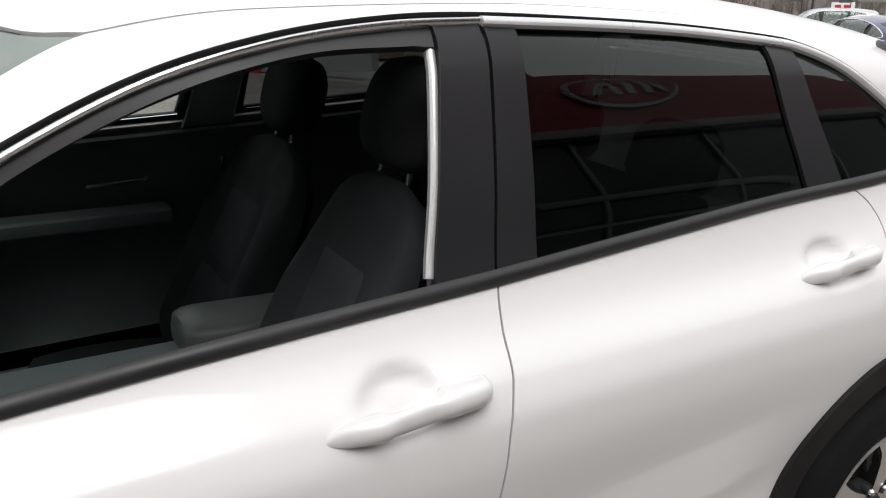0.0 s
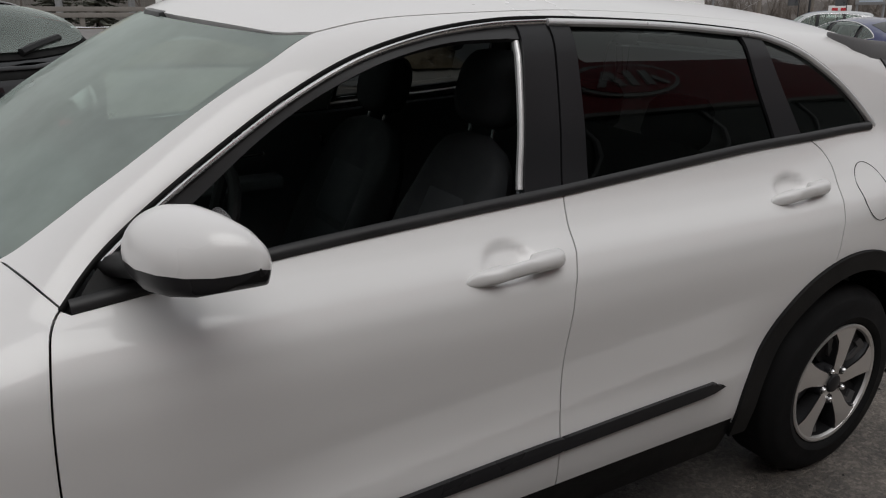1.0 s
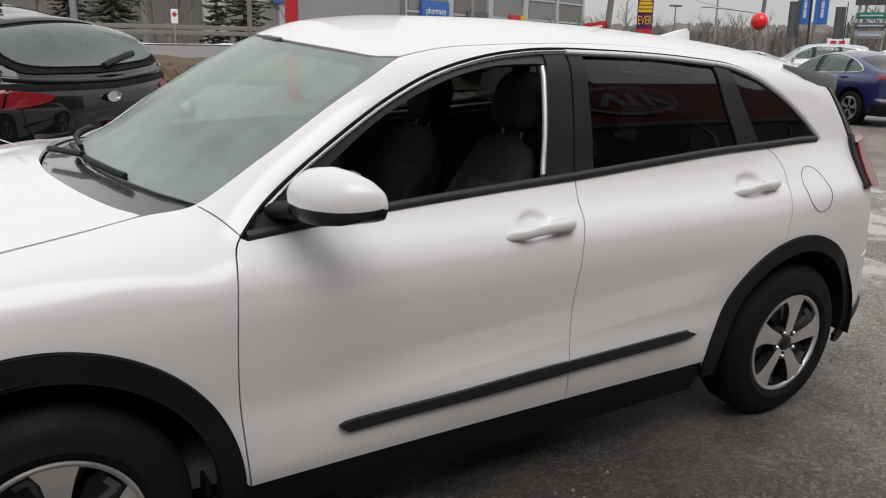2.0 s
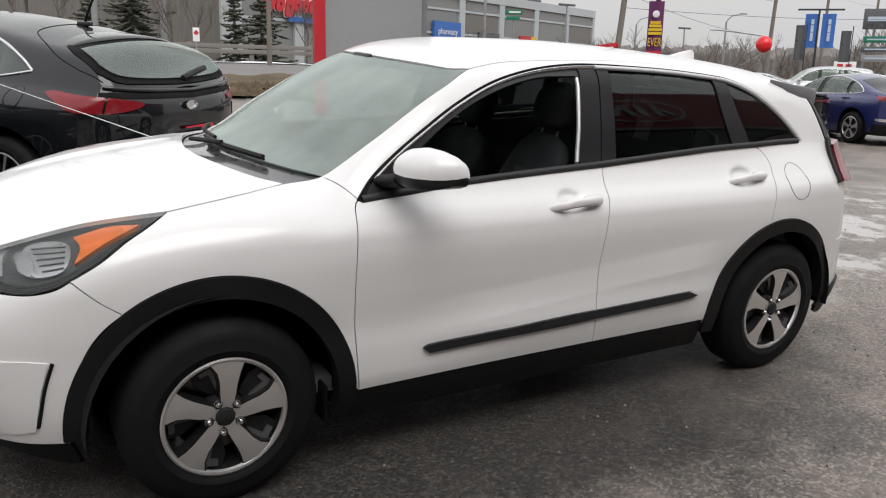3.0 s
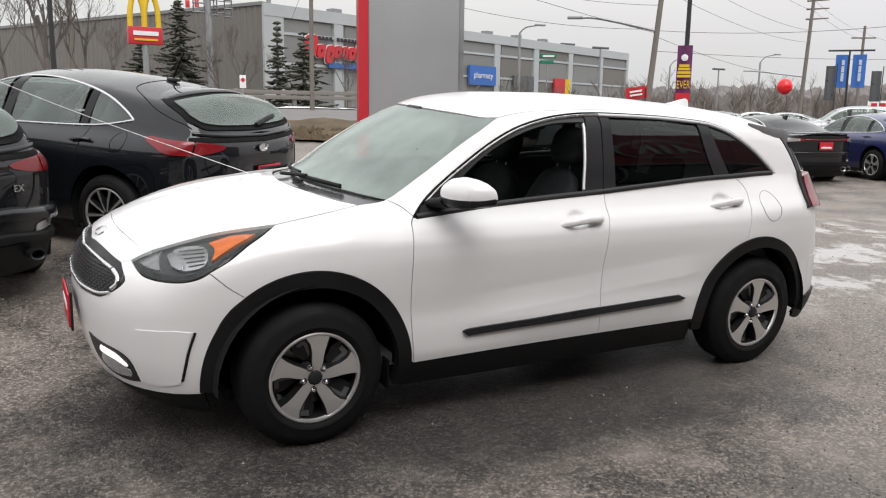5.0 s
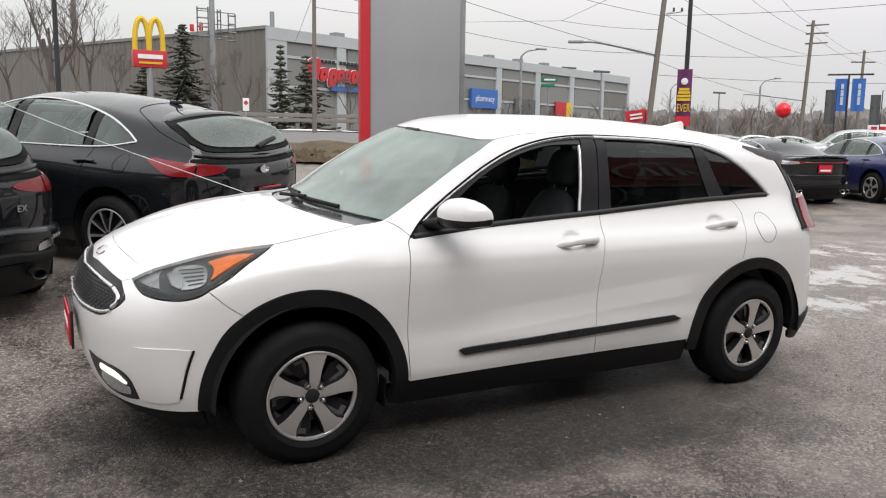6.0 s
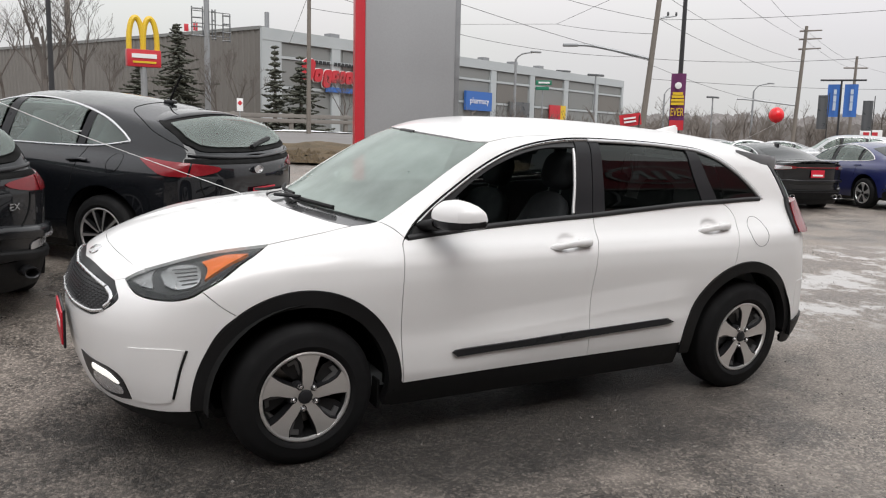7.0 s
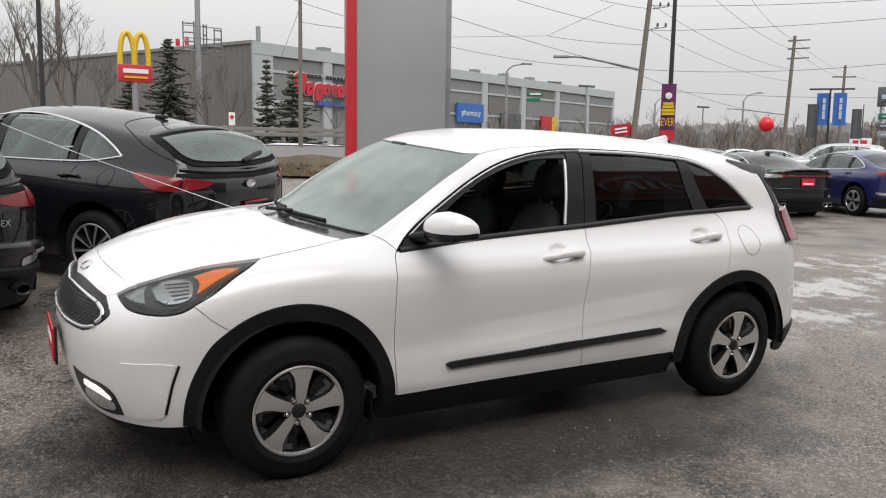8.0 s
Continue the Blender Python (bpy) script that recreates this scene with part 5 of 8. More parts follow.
for y0, y1 in ((-0.37, 0.19), (0.10, 0.56)):
    xb = pch([(-0.7, 0.38), (-0.5, 0.295), (-0.3, 0.240), (0, 0.212), (0.3, 0.240), (0.6, 0.36)])[0]
    a = on_top(suv, [(float(xb(y)) + 0.012 + 0.03 * (y1 - y) / 0.56, y) for y in np.linspace(y0, y1, 9)])
    wp = link("wiper_blade", *pipe(a + (0, 0, 0.014), 0.009, 6), CLADDING, car, "black wiper blade")
    link("wiper_rubber", *pipe(a + (0.004, 0, 0.004), 0.005, 4), LINER, wp)
    b = on_top(suv, [(0.165, y1 - 0.04), (0.195, y1 - 0.12), (float(xb((y0 + y1) / 2)) + 0.02, (y0 + y1) / 2 + 0.04)])
    link("wiper_arm", *pipe(crv(b + (0, 0, 0.022), 0.05), 0.010, 6), CLADDING, wp)
FRIT = material("screen_frit", (0.030, 0.032, 0.032), 0.35)
for right in SIDES:
    v, f = strip(suv, "top", T((0.435, -0.628), (0.54, -0.636), (0.67, -0.626), (0.907, -0.582), (1.04, -0.524)), 0.026, -0.013, right)
    link("screen_border", v, f, FRIT, car, "dark border of the windscreen")
v, f = strip(suv, "top", T((0.43, 0.61), (0.395, 0.55), (0.350, 0.45), (0.297, 0.28), (0.267, 0), (0.297, -0.28), (0.350, -0.45), (0.395, -0.55), (0.43, -0.61)), 0.032, -0.013)
link("screen_border", v, f, FRIT, car, "dark border of the windscreen")
v, f = strip(suv, "top", T((0.99, 0.48), (0.955, 0.44), (0.90, 0.33), (0.855, 0.18), (0.84, 0), (0.855, -0.18), (0.90, -0.33), (0.955, -0.44), (0.99, -0.48)), 0.040, -0.013)
link("screen_border", v, f, FRIT, car, "dark border of the windscreen")
part("screen_sensor", box(0.10, 0.16, 0.03, on_top(suv, [(0.90, 0.0)])[0] + (0.0, 0, -0.03), 0.012), FRIT, car)

# ---------------------------------------------------------------- cabin
def bolstered(c, front, across, w, d, bol, back):
    """A ring of an upholstered part: raised bolsters at the sides of its front, a plain back."""
    c, front, across = (np.array(k, float) for k in (c, front, across))
    out = []
    for u in np.linspace(-1, 1, 25):
        e = max(1 - abs(u) ** 7, 0) ** 0.5
        out.append(c + across * w * u + front * d * (0.62 + bol * ease(0.42, 0.80, abs(u))) * e)
    for u in np.linspace(0.9, -0.9, 11):
        out.append(c + across * w * u - front * back * max(1 - abs(u) ** 6, 0) ** 0.5)
    return out


def seat(y, x=1.28, z=0.36, wid=1.0):
    st = empty("front_seat", None, car)
    tagged(st, "charcoal cloth front seat")
    # back: rings from the cushion up, leaning to the rear
    wide = pch([(0, 0.20), (0.06, 0.235), (0.3, 0.25), (0.55, 0.255), (0.75, 0.245), (0.88, 0.215), (0.96, 0.16), (1.0, 0.07)])[0]
    deep = pch([(0, 0.07), (0.1, 0.095), (0.4, 0.095), (0.7, 0.075), (0.92, 0.055), (1.0, 0.012)])[0]
    n_b, n_a = (-0.94, 0, 0.34), (0, 1, 0)

    def spine(t):
        return (x + 0.25 * t + 0.02 * math.sin(3 * t), y, z + 0.16 + 0.62 * t)
    blob([bolstered(spine(t), n_b, n_a, wid * float(wide(t)), float(deep(t)), 0.42 * (1 - ease(0.55, 0.9, t)), float(deep(t)) * 0.7) for t in np.linspace(0, 1, 22)], CLOTH, "backrest", st)
    for name, t0, t1, wd in (("back_insert", 0.10, 0.40, 0.125 * wid), ("back_insert", 0.415, 0.74, 0.12 * wid)):
        v, k = [], 11
        ts = np.linspace(t0, t1, 9)
        for i, t in enumerate(ts):
            for j, u in enumerate(np.linspace(-1, 1, k)):
                rim = i in (0, 8) or j in (0, k - 1)
                wu = wd * (1 + 0.12 * math.cos(3 * (t - 0.3)))
                v.append(np.array(spine(t)) + np.array(n_a) * wu * u + np.array(n_b) * (float(deep(t)) * 0.62 + (-0.004 if rim else 0.007)))
        f = [[i * k + j, i * k + j + 1, (i + 1) * k + j + 1, (i + 1) * k + j] for i in range(8) for j in range(k - 1)]
        link(name, v, f, CLOTHMID, st, "paler woven seat insert", sharp=80)
    hi = pch([(0, 0.04), (0.06, 0.075), (0.5, 0.085), (0.9, 0.07), (1, 0.03)])[0]
    wi = pch([(0, 0.17), (0.06, 0.225), (0.5, 0.25), (1, 0.21)])[0]
    blob([bolstered((x - 0.44 + 0.54 * t, y, z + 0.10 - 0.03 * t), (0, 0, 1), n_a, float(wi(t)), float(hi(t)) * 1.2, 0.4, 0.07) for t in np.linspace(0, 1, 14)], CLOTH, "cushion", st)
    v, k = [], 9
    for i, t in enumerate(np.linspace(0.06, 0.85, 9)):
        for j, u in enumerate(np.linspace(-1, 1, k)):
            rim = i in (0, 8) or j in (0, k - 1)
            v.append((x - 0.44 + 0.54 * t, y + 0.115 * u, z + 0.10 - 0.03 * t + float(hi(t)) * 1.2 * 0.62 + (-0.004 if rim else 0.007)))
    link("cushion_insert", v, [[i * k + j, (i + 1) * k + j, (i + 1) * k + j + 1, i * k + j + 1] for i in range(8) for j in range(k - 1)], CLOTHMID, st, "paler woven seat insert", sharp=80)
    wh = pch([(0, 0.06), (0.08, 0.105), (0.35, 0.135), (0.65, 0.135), (0.88, 0.11), (0.97, 0.075), (1, 0.03)])[0]
    dh = pch([(0, 0.03), (0.1, 0.05), (0.5, 0.062), (0.9, 0.045), (1, 0.012)])[0]
    blob([oval((x + 0.262 + 0.055 * t, y, z + 0.80 + 0.205 * t), (1, 0, -0.2), (0, 1, 0), float(dh(t)), float(wh(t)), 24, 2.6) for t in np.linspace(0, 1, 16)], CLOTH, "headrest", st)
    for dy in (-0.055, 0.055):
        link("headrest_post", *pipe([(x + 0.25, y + dy, z + 0.74), (x + 0.27, y + dy, z + 0.84)], 0.006, 8), CHROME, st)
    return st


seat(-0.37, 1.36, 0.345, 0.80)
seat(0.36, 1.415, 0.268, 1.08)
st = empty("rear_seat", None, car)
tagged(st, "charcoal cloth rear bench")
blob([oval((2.10 + 0.22 * t, 0, 0.50 + 0.55 * t), (1, 0, -0.35), (0, 1, 0), 0.07, w, 24, 5) for t, w in ((0, 0.58), (0.1, 0.62), (0.8, 0.60), (1, 0.52))], CLOTH, "backrest", st)
blob([oval((1.62 + 0.5 * t, 0, 0.46), (0, 1, 0), (0, 0, 1), 0.60, 0.08, 24, 5) for t in (0, 0.3, 0.7, 1)], CLOTH, "cushion", st)
for y in (-0.40, 0, 0.40):
    blob([oval((2.34 + 0.03 * t, y, 1.04 + 0.15 * t), (1, 0, 0), (0, 1, 0), 0.05, w, 16, 3) for t, w in ((0, 0.10), (0.2, 0.13), (0.8, 0.12), (1, 0.08))], CLOTH, "headrest", st)
blob([oval((1.275 + 0.40 * t, 0.0, 0.705 - 0.012 * t - 0.01 * (t == 0)), (0, 1, 0), (0, 0, 1), 0.088 * w, 0.040 * w, 24, 3.6) for t, w in ((0, 0.6), (0.02, 0.8), (0.07, 0.95), (0.15, 1), (0.5, 1), (0.9, 1), (1, 0.9))], LEATHER, "armrest", car, "grey vinyl centre armrest")
part("console", box(1.2, 0.19, 0.30, (0.95, 0, 0.50), 0.03), TRIM, car)
part("buckle", box(0.02, 0.014, 0.05, (1.60, 0.665, 0.92), 0.005), CHROME, car, "pale seat belt fitting")
link("inner_handle", *pipe([(1.22, 0.735, 0.862), (1.28, 0.722, 0.868), (1.39, 0.735, 0.872)], 0.007, 8), CHROME, car, "dull chrome inner door handle")
part("door_armrest", box(0.62, 0.09, 0.05, (1.14, 0.725, 0.765), 0.02, 3), TRIM, car)
part("dashboard", box(0.40, 1.34, 0.34, (0.50, 0, 0.84), 0.10, 4), TRIM, car)
part("cabin_floor", box(2.9, 1.5, 0.06, (1.75, 0, 0.30), 0.01), TRIM, car)
part("boot_floor", box(0.8, 1.3, 0.30, (2.85, 0, 0.62), 0.03), TRIM, car)
sw = empty("steering_wheel", None, car)
sw.matrix_basis = pose(0.83, -0.36, 0.93, 0, -65, 0)
rim_p = [(0.185 * math.cos(a), 0.185 * math.sin(a), 0) for a in np.linspace(0, 2 * math.pi, 41)]
link("wheel_rim", *pipe(rim_p, 0.015, 10), CLADDING, sw)
part("wheel_hub", box(0.14, 0.16, 0.06, (0, 0, -0.03), 0.03), CLADDING, sw)
for a in (0, 180, 270):
    link("wheel_spoke", *pipe([(0.05 * math.cos(radians(a)), 0.05 * math.sin(radians(a)), -0.02), (0.18 * math.cos(radians(a)), 0.18 * math.sin(radians(a)), 0)], 0.016, 8), CLADDING, sw)
for right in SIDES:
    panel("door_trim", suv, "side", loop(S((0.60, 0.975), (1.0, 1.0), (1.60, 1.03), (2.5, 1.08)), S((2.5, 1.08), (2.2, 0.38)), S((2.2, 0.38), (0.55, 0.36)), S((0.55, 0.36), (0.60, 0.975))), TRIM, car, out=-0.085, gap=0.0, cell=0.08, right=right)
    panel("centre_pillar", suv, "side", loop(S((1.49, 1.0), (1.64, 1.01)), S((1.64, 1.01), (1.70, 1.40)), S((1.70, 1.40), (1.58, 1.40)), S((1.58, 1.40), (1.49, 1.0))), HEADLINER if right else TRIM, car, out=-0.04, gap=0.0, cell=0.06, right=right)
    panel("rear_pillar", suv, "side", loop(S((2.62, 1.09), (3.0, 1.06)), S((3.0, 1.06), (2.95, 1.32)), S((2.95, 1.32), (2.5, 1.36)), S((2.5, 1.36), (2.62, 1.09))), TRIM, car, out=-0.06, gap=0.0, cell=0.06, right=right) if right else None


# ---------------------------------------------------------------- the other cars
# reflections and brightness seen through the car are put into the pale film
DARKGLASS = glass("tinted_green_glass", (0.62, 0.76, 0.70), 1.6, 0.0, 0.26)
SMOKED = material("smoked_glass", (0.012, 0.013, 0.014), 0.05, 0, 0.1, 3, 100)
hatch = Body(
    wide=[(0.12, 0.79), (0.25, 0.85), (0.40, 0.885), (0.60, 0.893), (0.75, 0.90), (0.86, 0.885), (0.93, 0.84), (0.99, 0.775), (1.10, 0.725), (1.30, 0.625), (1.45, 0.53), (1.6, 0.42)],
    taper=[(-1.0, 0.16), (-0.6, 0.06), (-0.2, 0.02), (0.4, 0), (2.6, 0), (3.0, 0.02), (3.3, 0.06), (3.6, 0.12)],
    top=[(-0.9, 0.70), (-0.6, 0.83), (-0.2, 0.91), (0.3, 0.985), (0.45, 1.03), (1.05, 1.34), (1.4, 1.425), (1.8, 1.44), (2.3, 1.415), (2.8, 1.35), (3.15, 1.285), (3.26, 1.24), (3.45, 1.09), (3.58, 1.0), (3.66, 0.95)],
    crown=[(-0.9, 0.2), (0.2, 0.1), (0.6, 0.24), (1.2, 0.26), (3.0, 0.22), (3.5, 0.10)],
    nose=[(0.12, -0.65), (0.3, -0.82), (0.5, -0.88), (0.65, -0.86), (0.78, -0.76), (0.9, -0.6), (1.1, -0.5), (1.6, -0.4)],
    round_f=[(0, 0), (0.2, 0.012), (0.4, 0.06), (0.55, 0.125), (0.68, 0.225), (0.78, 0.36), (0.86, 0.56), (0.95, 0.95)],
    tail=[(0.15, 3.48), (0.3, 3.57), (0.5, 3.63), (0.8, 3.64), (0.93, 3.62), (1.0, 3.59), (1.3, 3.56), (1.6, 3.5)],
    round_r=[(0, 0), (0.3, 0.025), (0.5, 0.075), (0.65, 0.15), (0.75, 0.24), (0.85, 0.42), (0.95, 0.8)],
    bumps=[(0.0, 0.6, 0.5, 0.25, 0.015), (2.7, 0.6, 0.5, 0.25, 0.015), (1.4, 0.5, 0.9, 0.1, -0.012)], kt=0.06, kf=0.12, kr=0.06)
sedan = Body(
    wide=[(0.12, 0.79), (0.25, 0.85), (0.40, 0.885), (0.60, 0.893), (0.75, 0.90), (0.86, 0.885), (0.93, 0.84), (0.99, 0.775), (1.10, 0.725), (1.30, 0.625), (1.45, 0.53), (1.6, 0.42)],
    taper=[(-1.0, 0.16), (-0.6, 0.06), (-0.2, 0.02), (0.4, 0), (2.6, 0), (3.0, 0.02), (3.4, 0.06), (3.8, 0.13)],
    top=[(-0.9, 0.70), (-0.6, 0.83), (-0.2, 0.91), (0.3, 0.985), (0.45, 1.03), (1.05, 1.33), (1.4, 1.405), (1.8, 1.415), (2.2, 1.375), (2.6, 1.28), (3.0, 1.14), (3.25, 1.075), (3.5, 1.055), (3.68, 1.05), (3.8, 1.03)],
    crown=[(-0.9, 0.2), (0.2, 0.1), (0.6, 0.24), (1.2, 0.26), (2.6, 0.24), (3.3, 0.10), (3.7, 0.08)],
    nose=[(0.12, -0.65), (0.3, -0.82), (0.5, -0.88), (0.65, -0.86), (0.78, -0.76), (0.9, -0.6), (1.1, -0.5), (1.6, -0.4)],
    round_f=[(0, 0), (0.2, 0.012), (0.4, 0.06), (0.55, 0.125), (0.68, 0.225), (0.78, 0.36), (0.86, 0.56), (0.95, 0.95)],
    tail=[(0.15, 3.55), (0.3, 3.64), (0.5, 3.70), (0.8, 3.71), (0.95, 3.73), (1.04, 3.76), (1.3, 3.76), (1.6, 3.7)],
    round_r=[(0, 0), (0.3, 0.025), (0.5, 0.075), (0.65, 0.15), (0.75, 0.24), (0.85, 0.42), (0.95, 0.8)],
    bumps=[(0.0, 0.6, 0.5, 0.25, 0.015), (2.7, 0.6, 0.5, 0.25, 0.015), (1.4, 0.5, 0.9, 0.1, -0.012)], kt=0.06, kf=0.12, kr=0.05)
wagon = Body(
    wide=[(0.15, 0.82), (0.30, 0.90), (0.45, 0.93), (0.70, 0.94), (0.90, 0.93), (1.02, 0.88), (1.08, 0.83), (1.2, 0.79), (1.5, 0.70), (1.68, 0.60), (1.8, 0.5)],
    taper=[(-1.0, 0.16), (-0.6, 0.06), (-0.2, 0.02), (0.4, 0), (2.7, 0), (3.2, 0.03), (3.6, 0.1)],
    top=[(-0.9, 0.88), (-0.6, 0.99), (-0.1, 1.06), (0.3, 1.11), (0.45, 1.16), (1.05, 1.56), (1.35, 1.65), (1.9, 1.69), (2.5, 1.68), (3.2, 1.62), (3.5, 1.56)],
    crown=[(-0.9, 0.15), (0.2, 0.1), (0.6, 0.22), (1.2, 0.22), (3.5, 0.22)],
    nose=[(0.15, -0.7), (0.35, -0.86), (0.6, -0.9), (0.8, -0.88), (0.95, -0.8), (1.1, -0.6), (1.8, -0.4)],
    round_f=[(0, 0), (0.2, 0.012), (0.4, 0.05), (0.6, 0.125), (0.72, 0.225), (0.82, 0.36), (0.90, 0.56), (1.0, 0.95)],
    tail=[(0.2, 3.62), (0.4, 3.70), (0.9, 3.70), (1.1, 3.66), (1.4, 3.52), (1.65, 3.40), (1.9, 3.3)],
    round_r=[(0, 0), (0.3, 0.02), (0.5, 0.06), (0.7, 0.15), (0.8, 0.26), (0.9, 0.45), (1.0, 0.8)],
    bumps=[(0.0, 0.6, 0.5, 0.25, 0.015), (2.7, 0.6, 0.5, 0.25, 0.015)], kt=0.07, kf=0.12, kr=0.1)

# window outlines by body: belt line, roof line (front to rear), then the pillars
SPECS = {
    "hatch": dict(body=hatch, base=[(0.62, 0.955), (1.3, 0.985), (2.1, 1.005), (2.55, 1.03), (2.86, 1.085)],
                  roof=[(2.86, 1.085), (2.75, 1.16), (2.55, 1.255), (2.25, 1.33), (1.85, 1.375), (1.45, 1.365), (1.1, 1.27), (0.80, 1.09), (0.62, 0.955)],
                  pillars=[(1.42, 1.52), (2.32, 2.40)], r=0.325, end=3.30, top_end=3.56, rear_x=2.70),
    "sedan": dict(body=sedan, base=[(0.62, 0.955), (1.3, 0.975), (2.1, 0.99), (2.6, 1.01), (2.80, 1.04)],
                  roof=[(2.80, 1.04), (2.72, 1.11), (2.5, 1.21), (2.2, 1.295), (1.85, 1.345), (1.45, 1.34), (1.1, 1.25), (0.80, 1.08), (0.62, 0.955)],
                  pillars=[(1.42, 1.52), (2.30, 2.36)], r=0.325, end=3.35, top_end=3.66, rear_x=2.70),
    "wagon": dict(body=wagon, base=[(0.62, 1.08), (1.3, 1.10), (2.2, 1.12), (3.0, 1.16), (3.15, 1.2)],
                  roof=[(3.15, 1.2), (3.10, 1.36), (2.9, 1.50), (2.4, 1.565), (1.85, 1.58), (1.45, 1.56), (1.1, 1.44), (0.82, 1.24), (0.62, 1.08)],
                  pillars=[(1.42, 1.52), (2.32, 2.42)], r=0.36, end=3.30, top_end=3.38, rear_x=2.70),
}


def road_car(kind, paint, m, label, spokes="ten", fine=False, name="car"):
    """A parked car with its skin, windows, lamps, bumpers and wheels. Returns the thing and its spec."""
    sp = SPECS[kind]
    b, r = sp["body"], sp["r"]
    cell = 0.045 if fine else 0.09
    root = empty(name, m)
    tagged(root, label, "car")

    def sd(*pts):
        return on_side(b, crv(pts, 0.04))

    def tp(*pts):
        return on_top(b, crv(pts, 0.08))
    ra = r + 0.075
    e = sp["end"]
    e2 = sp["top_end"]
    xr = sp["rear_x"]
    base, roof = sp["base"], sp["roof"]
    for right in SIDES:
        # the skin stops at the windows: an upper part over them and a lower part beneath them
        up = loop(sd(*roof[::-1]), sd((roof[0][0], roof[0][1]), (e, 0.95 if kind != "wagon" else 1.2)), sd((e, 0.95 if kind != "wagon" else 1.2), (e2, 0.96 if kind != "wagon" else 1.2)), tp((e2, -0.45), (e2, -0.2), (e2, 0)), tp((e2, 0), (2.2, 0), (0.95, 0)), tp((0.95, 0), (0.99, -0.35), (1.08, -0.53)),
                  tp((1.08, -0.53), (0.78, -0.60), (0.50, -0.65)), sd((0.50, base[0][1] + 0.01), base[0]))
        lowp = loop(sd((-0.50, 0.24), (-ra, 0.24)), sd(*arc(0, r, ra, ra, 194, -14, 26)), sd((ra, 0.22), (xr - ra, 0.22)), sd(*arc(xr, r, ra, ra, 194, -14, 26)),
                    sd((xr + ra, 0.24), (e, 0.26)), sd((e, 0.26), (e, 0.6), (e, 0.95 if kind != "wagon" else 1.2)), sd((e, 0.95 if kind != "wagon" else 1.2), base[-1]), sd(*base[::-1]),
                    sd(base[0], (0.50, base[0][1] + 0.01)), tp((0.50, -0.65), (0.44, -0.4), (0.40, 0)), tp((0.40, 0), (-0.5, 0)), tp((-0.5, 0), (-0.5, -0.4), (-0.5, -0.62)), sd((-0.5, 0.76), (-0.5, 0.24)))
        panel("roof", b, "tube", up, paint, root, gap=0, cell=cell, right=right)
        panel("body", b, "tube", lowp, paint, root, gap=0, cell=cell, right=right)
        zt = {"hatch": 1.02, "sedan": 1.05, "wagon": 1.2}[kind]
        panel("rear_bumper", b, "tail", loop(sd((e - 0.03, 0.26), (e - 0.03, 0.6), (e - 0.03, zt - 0.06)), [(e, -0.7, zt - 0.06), (3.6, 0, zt - 0.03)], [(3.6, 0, zt - 0.03), (3.6, 0, 0.26)], [(3.6, 0, 0.26), (e, -0.7, 0.26)]), paint, root, out=-0.002, gap=0, cell=cell, right=right)
        panel("front_bumper", b, "nose", loop([(-0.46, -0.8, 0.24), (-0.46, -0.8, 0.76)], [(-0.46, -0.72, 0.78), (-0.62, -0.5, 0.80), (-0.70, 0, 0.80)], [(-0.70, 0, 0.80), (-0.85, 0, 0.24)], [(-0.85, 0, 0.24), (-0.46, -0.8, 0.24)]), paint, root, out=-0.002, gap=0, cell=cell, right=right)
        # glass between the pillars
        xs = [base[0][0]] + [x for pr in sp["pillars"] for x in pr] + [base[-1][0]]
        bz = pch(base)[0]
        rz = pch(sorted(roof))[0]
        for x0, x1 in zip(xs[0::2], xs[1::2]):
            n_ = 9
            lowl = [(x, float(bz(x)) + 0.012) for x in np.linspace(x0 + 0.02, x1 - 0.02, n_)]
            topl = [(x, float(rz(x)) - 0.012) for x in np.linspace(x1 - 0.02, x0 + 0.02, n_)]
            topl = [(x, max(z, float(bz(x)) + 0.014)) for x, z in topl]
            panel("side_window", b, "side", loop(sd(*lowl), sd(lowl[-1], topl[0]), sd(*topl), sd(topl[-1], lowl[0])), DARKGLASS, root, out=-0.004, gap=0, depth=0.003, cell=cell, right=right)
        for x0, x1 in sp["pillars"]:
            panel("pillar_cover", b, "side", loop(sd((x0, float(bz(x0)) + 0.01), (x1, float(bz(x1)) + 0.01)), sd((x1, float(bz(x1)) + 0.01), (x1 + 0.03, float(rz(x1 + 0.03)) - 0.008)), sd((x1 + 0.03, float(rz(x1 + 0.03)) - 0.008), (x0 + 0.03, float(rz(x0 + 0.03)) - 0.008)), sd((x0 + 0.03, float(rz(x0 + 0.03)) - 0.008), (x0, float(bz(x0)) + 0.01))), GLOSSBLACK, root, gap=0, cell=cell, right=right)
        for line in (base, roof):
            v, f = strip(b, "side", sd(*line), 0.020, 0.003, right)
            link("window_chrome", v, f, CHROME, root, "chrome window surround")
        # door seams, handles
        for x0, x1 in ((0.47, 0.52), (1.47, 1.46), (2.45, 2.36)):
            q = sd((x0, float(bz(x0)) if x0 > 0.6 else 0.95), (x1 + 0.02, 0.7), (x1, 0.35) if x0 < 2 else (2.33, 0.66))
            if right:
                q = q * (1, -1, 1)
            link("door_seam", *pipe(q, 0.003, 4), LINER, root)
        for x0 in (1.40, 2.34):
            q = sd((x0, 0.905), (x0 + 0.1, 0.918), (x0 + 0.2, 0.915)) + (0, -0.022, 0)
            if right:
                q = q * (1, -1, 1)
            link("door_handle", *pipe(q, 0.013, 8), paint, root)
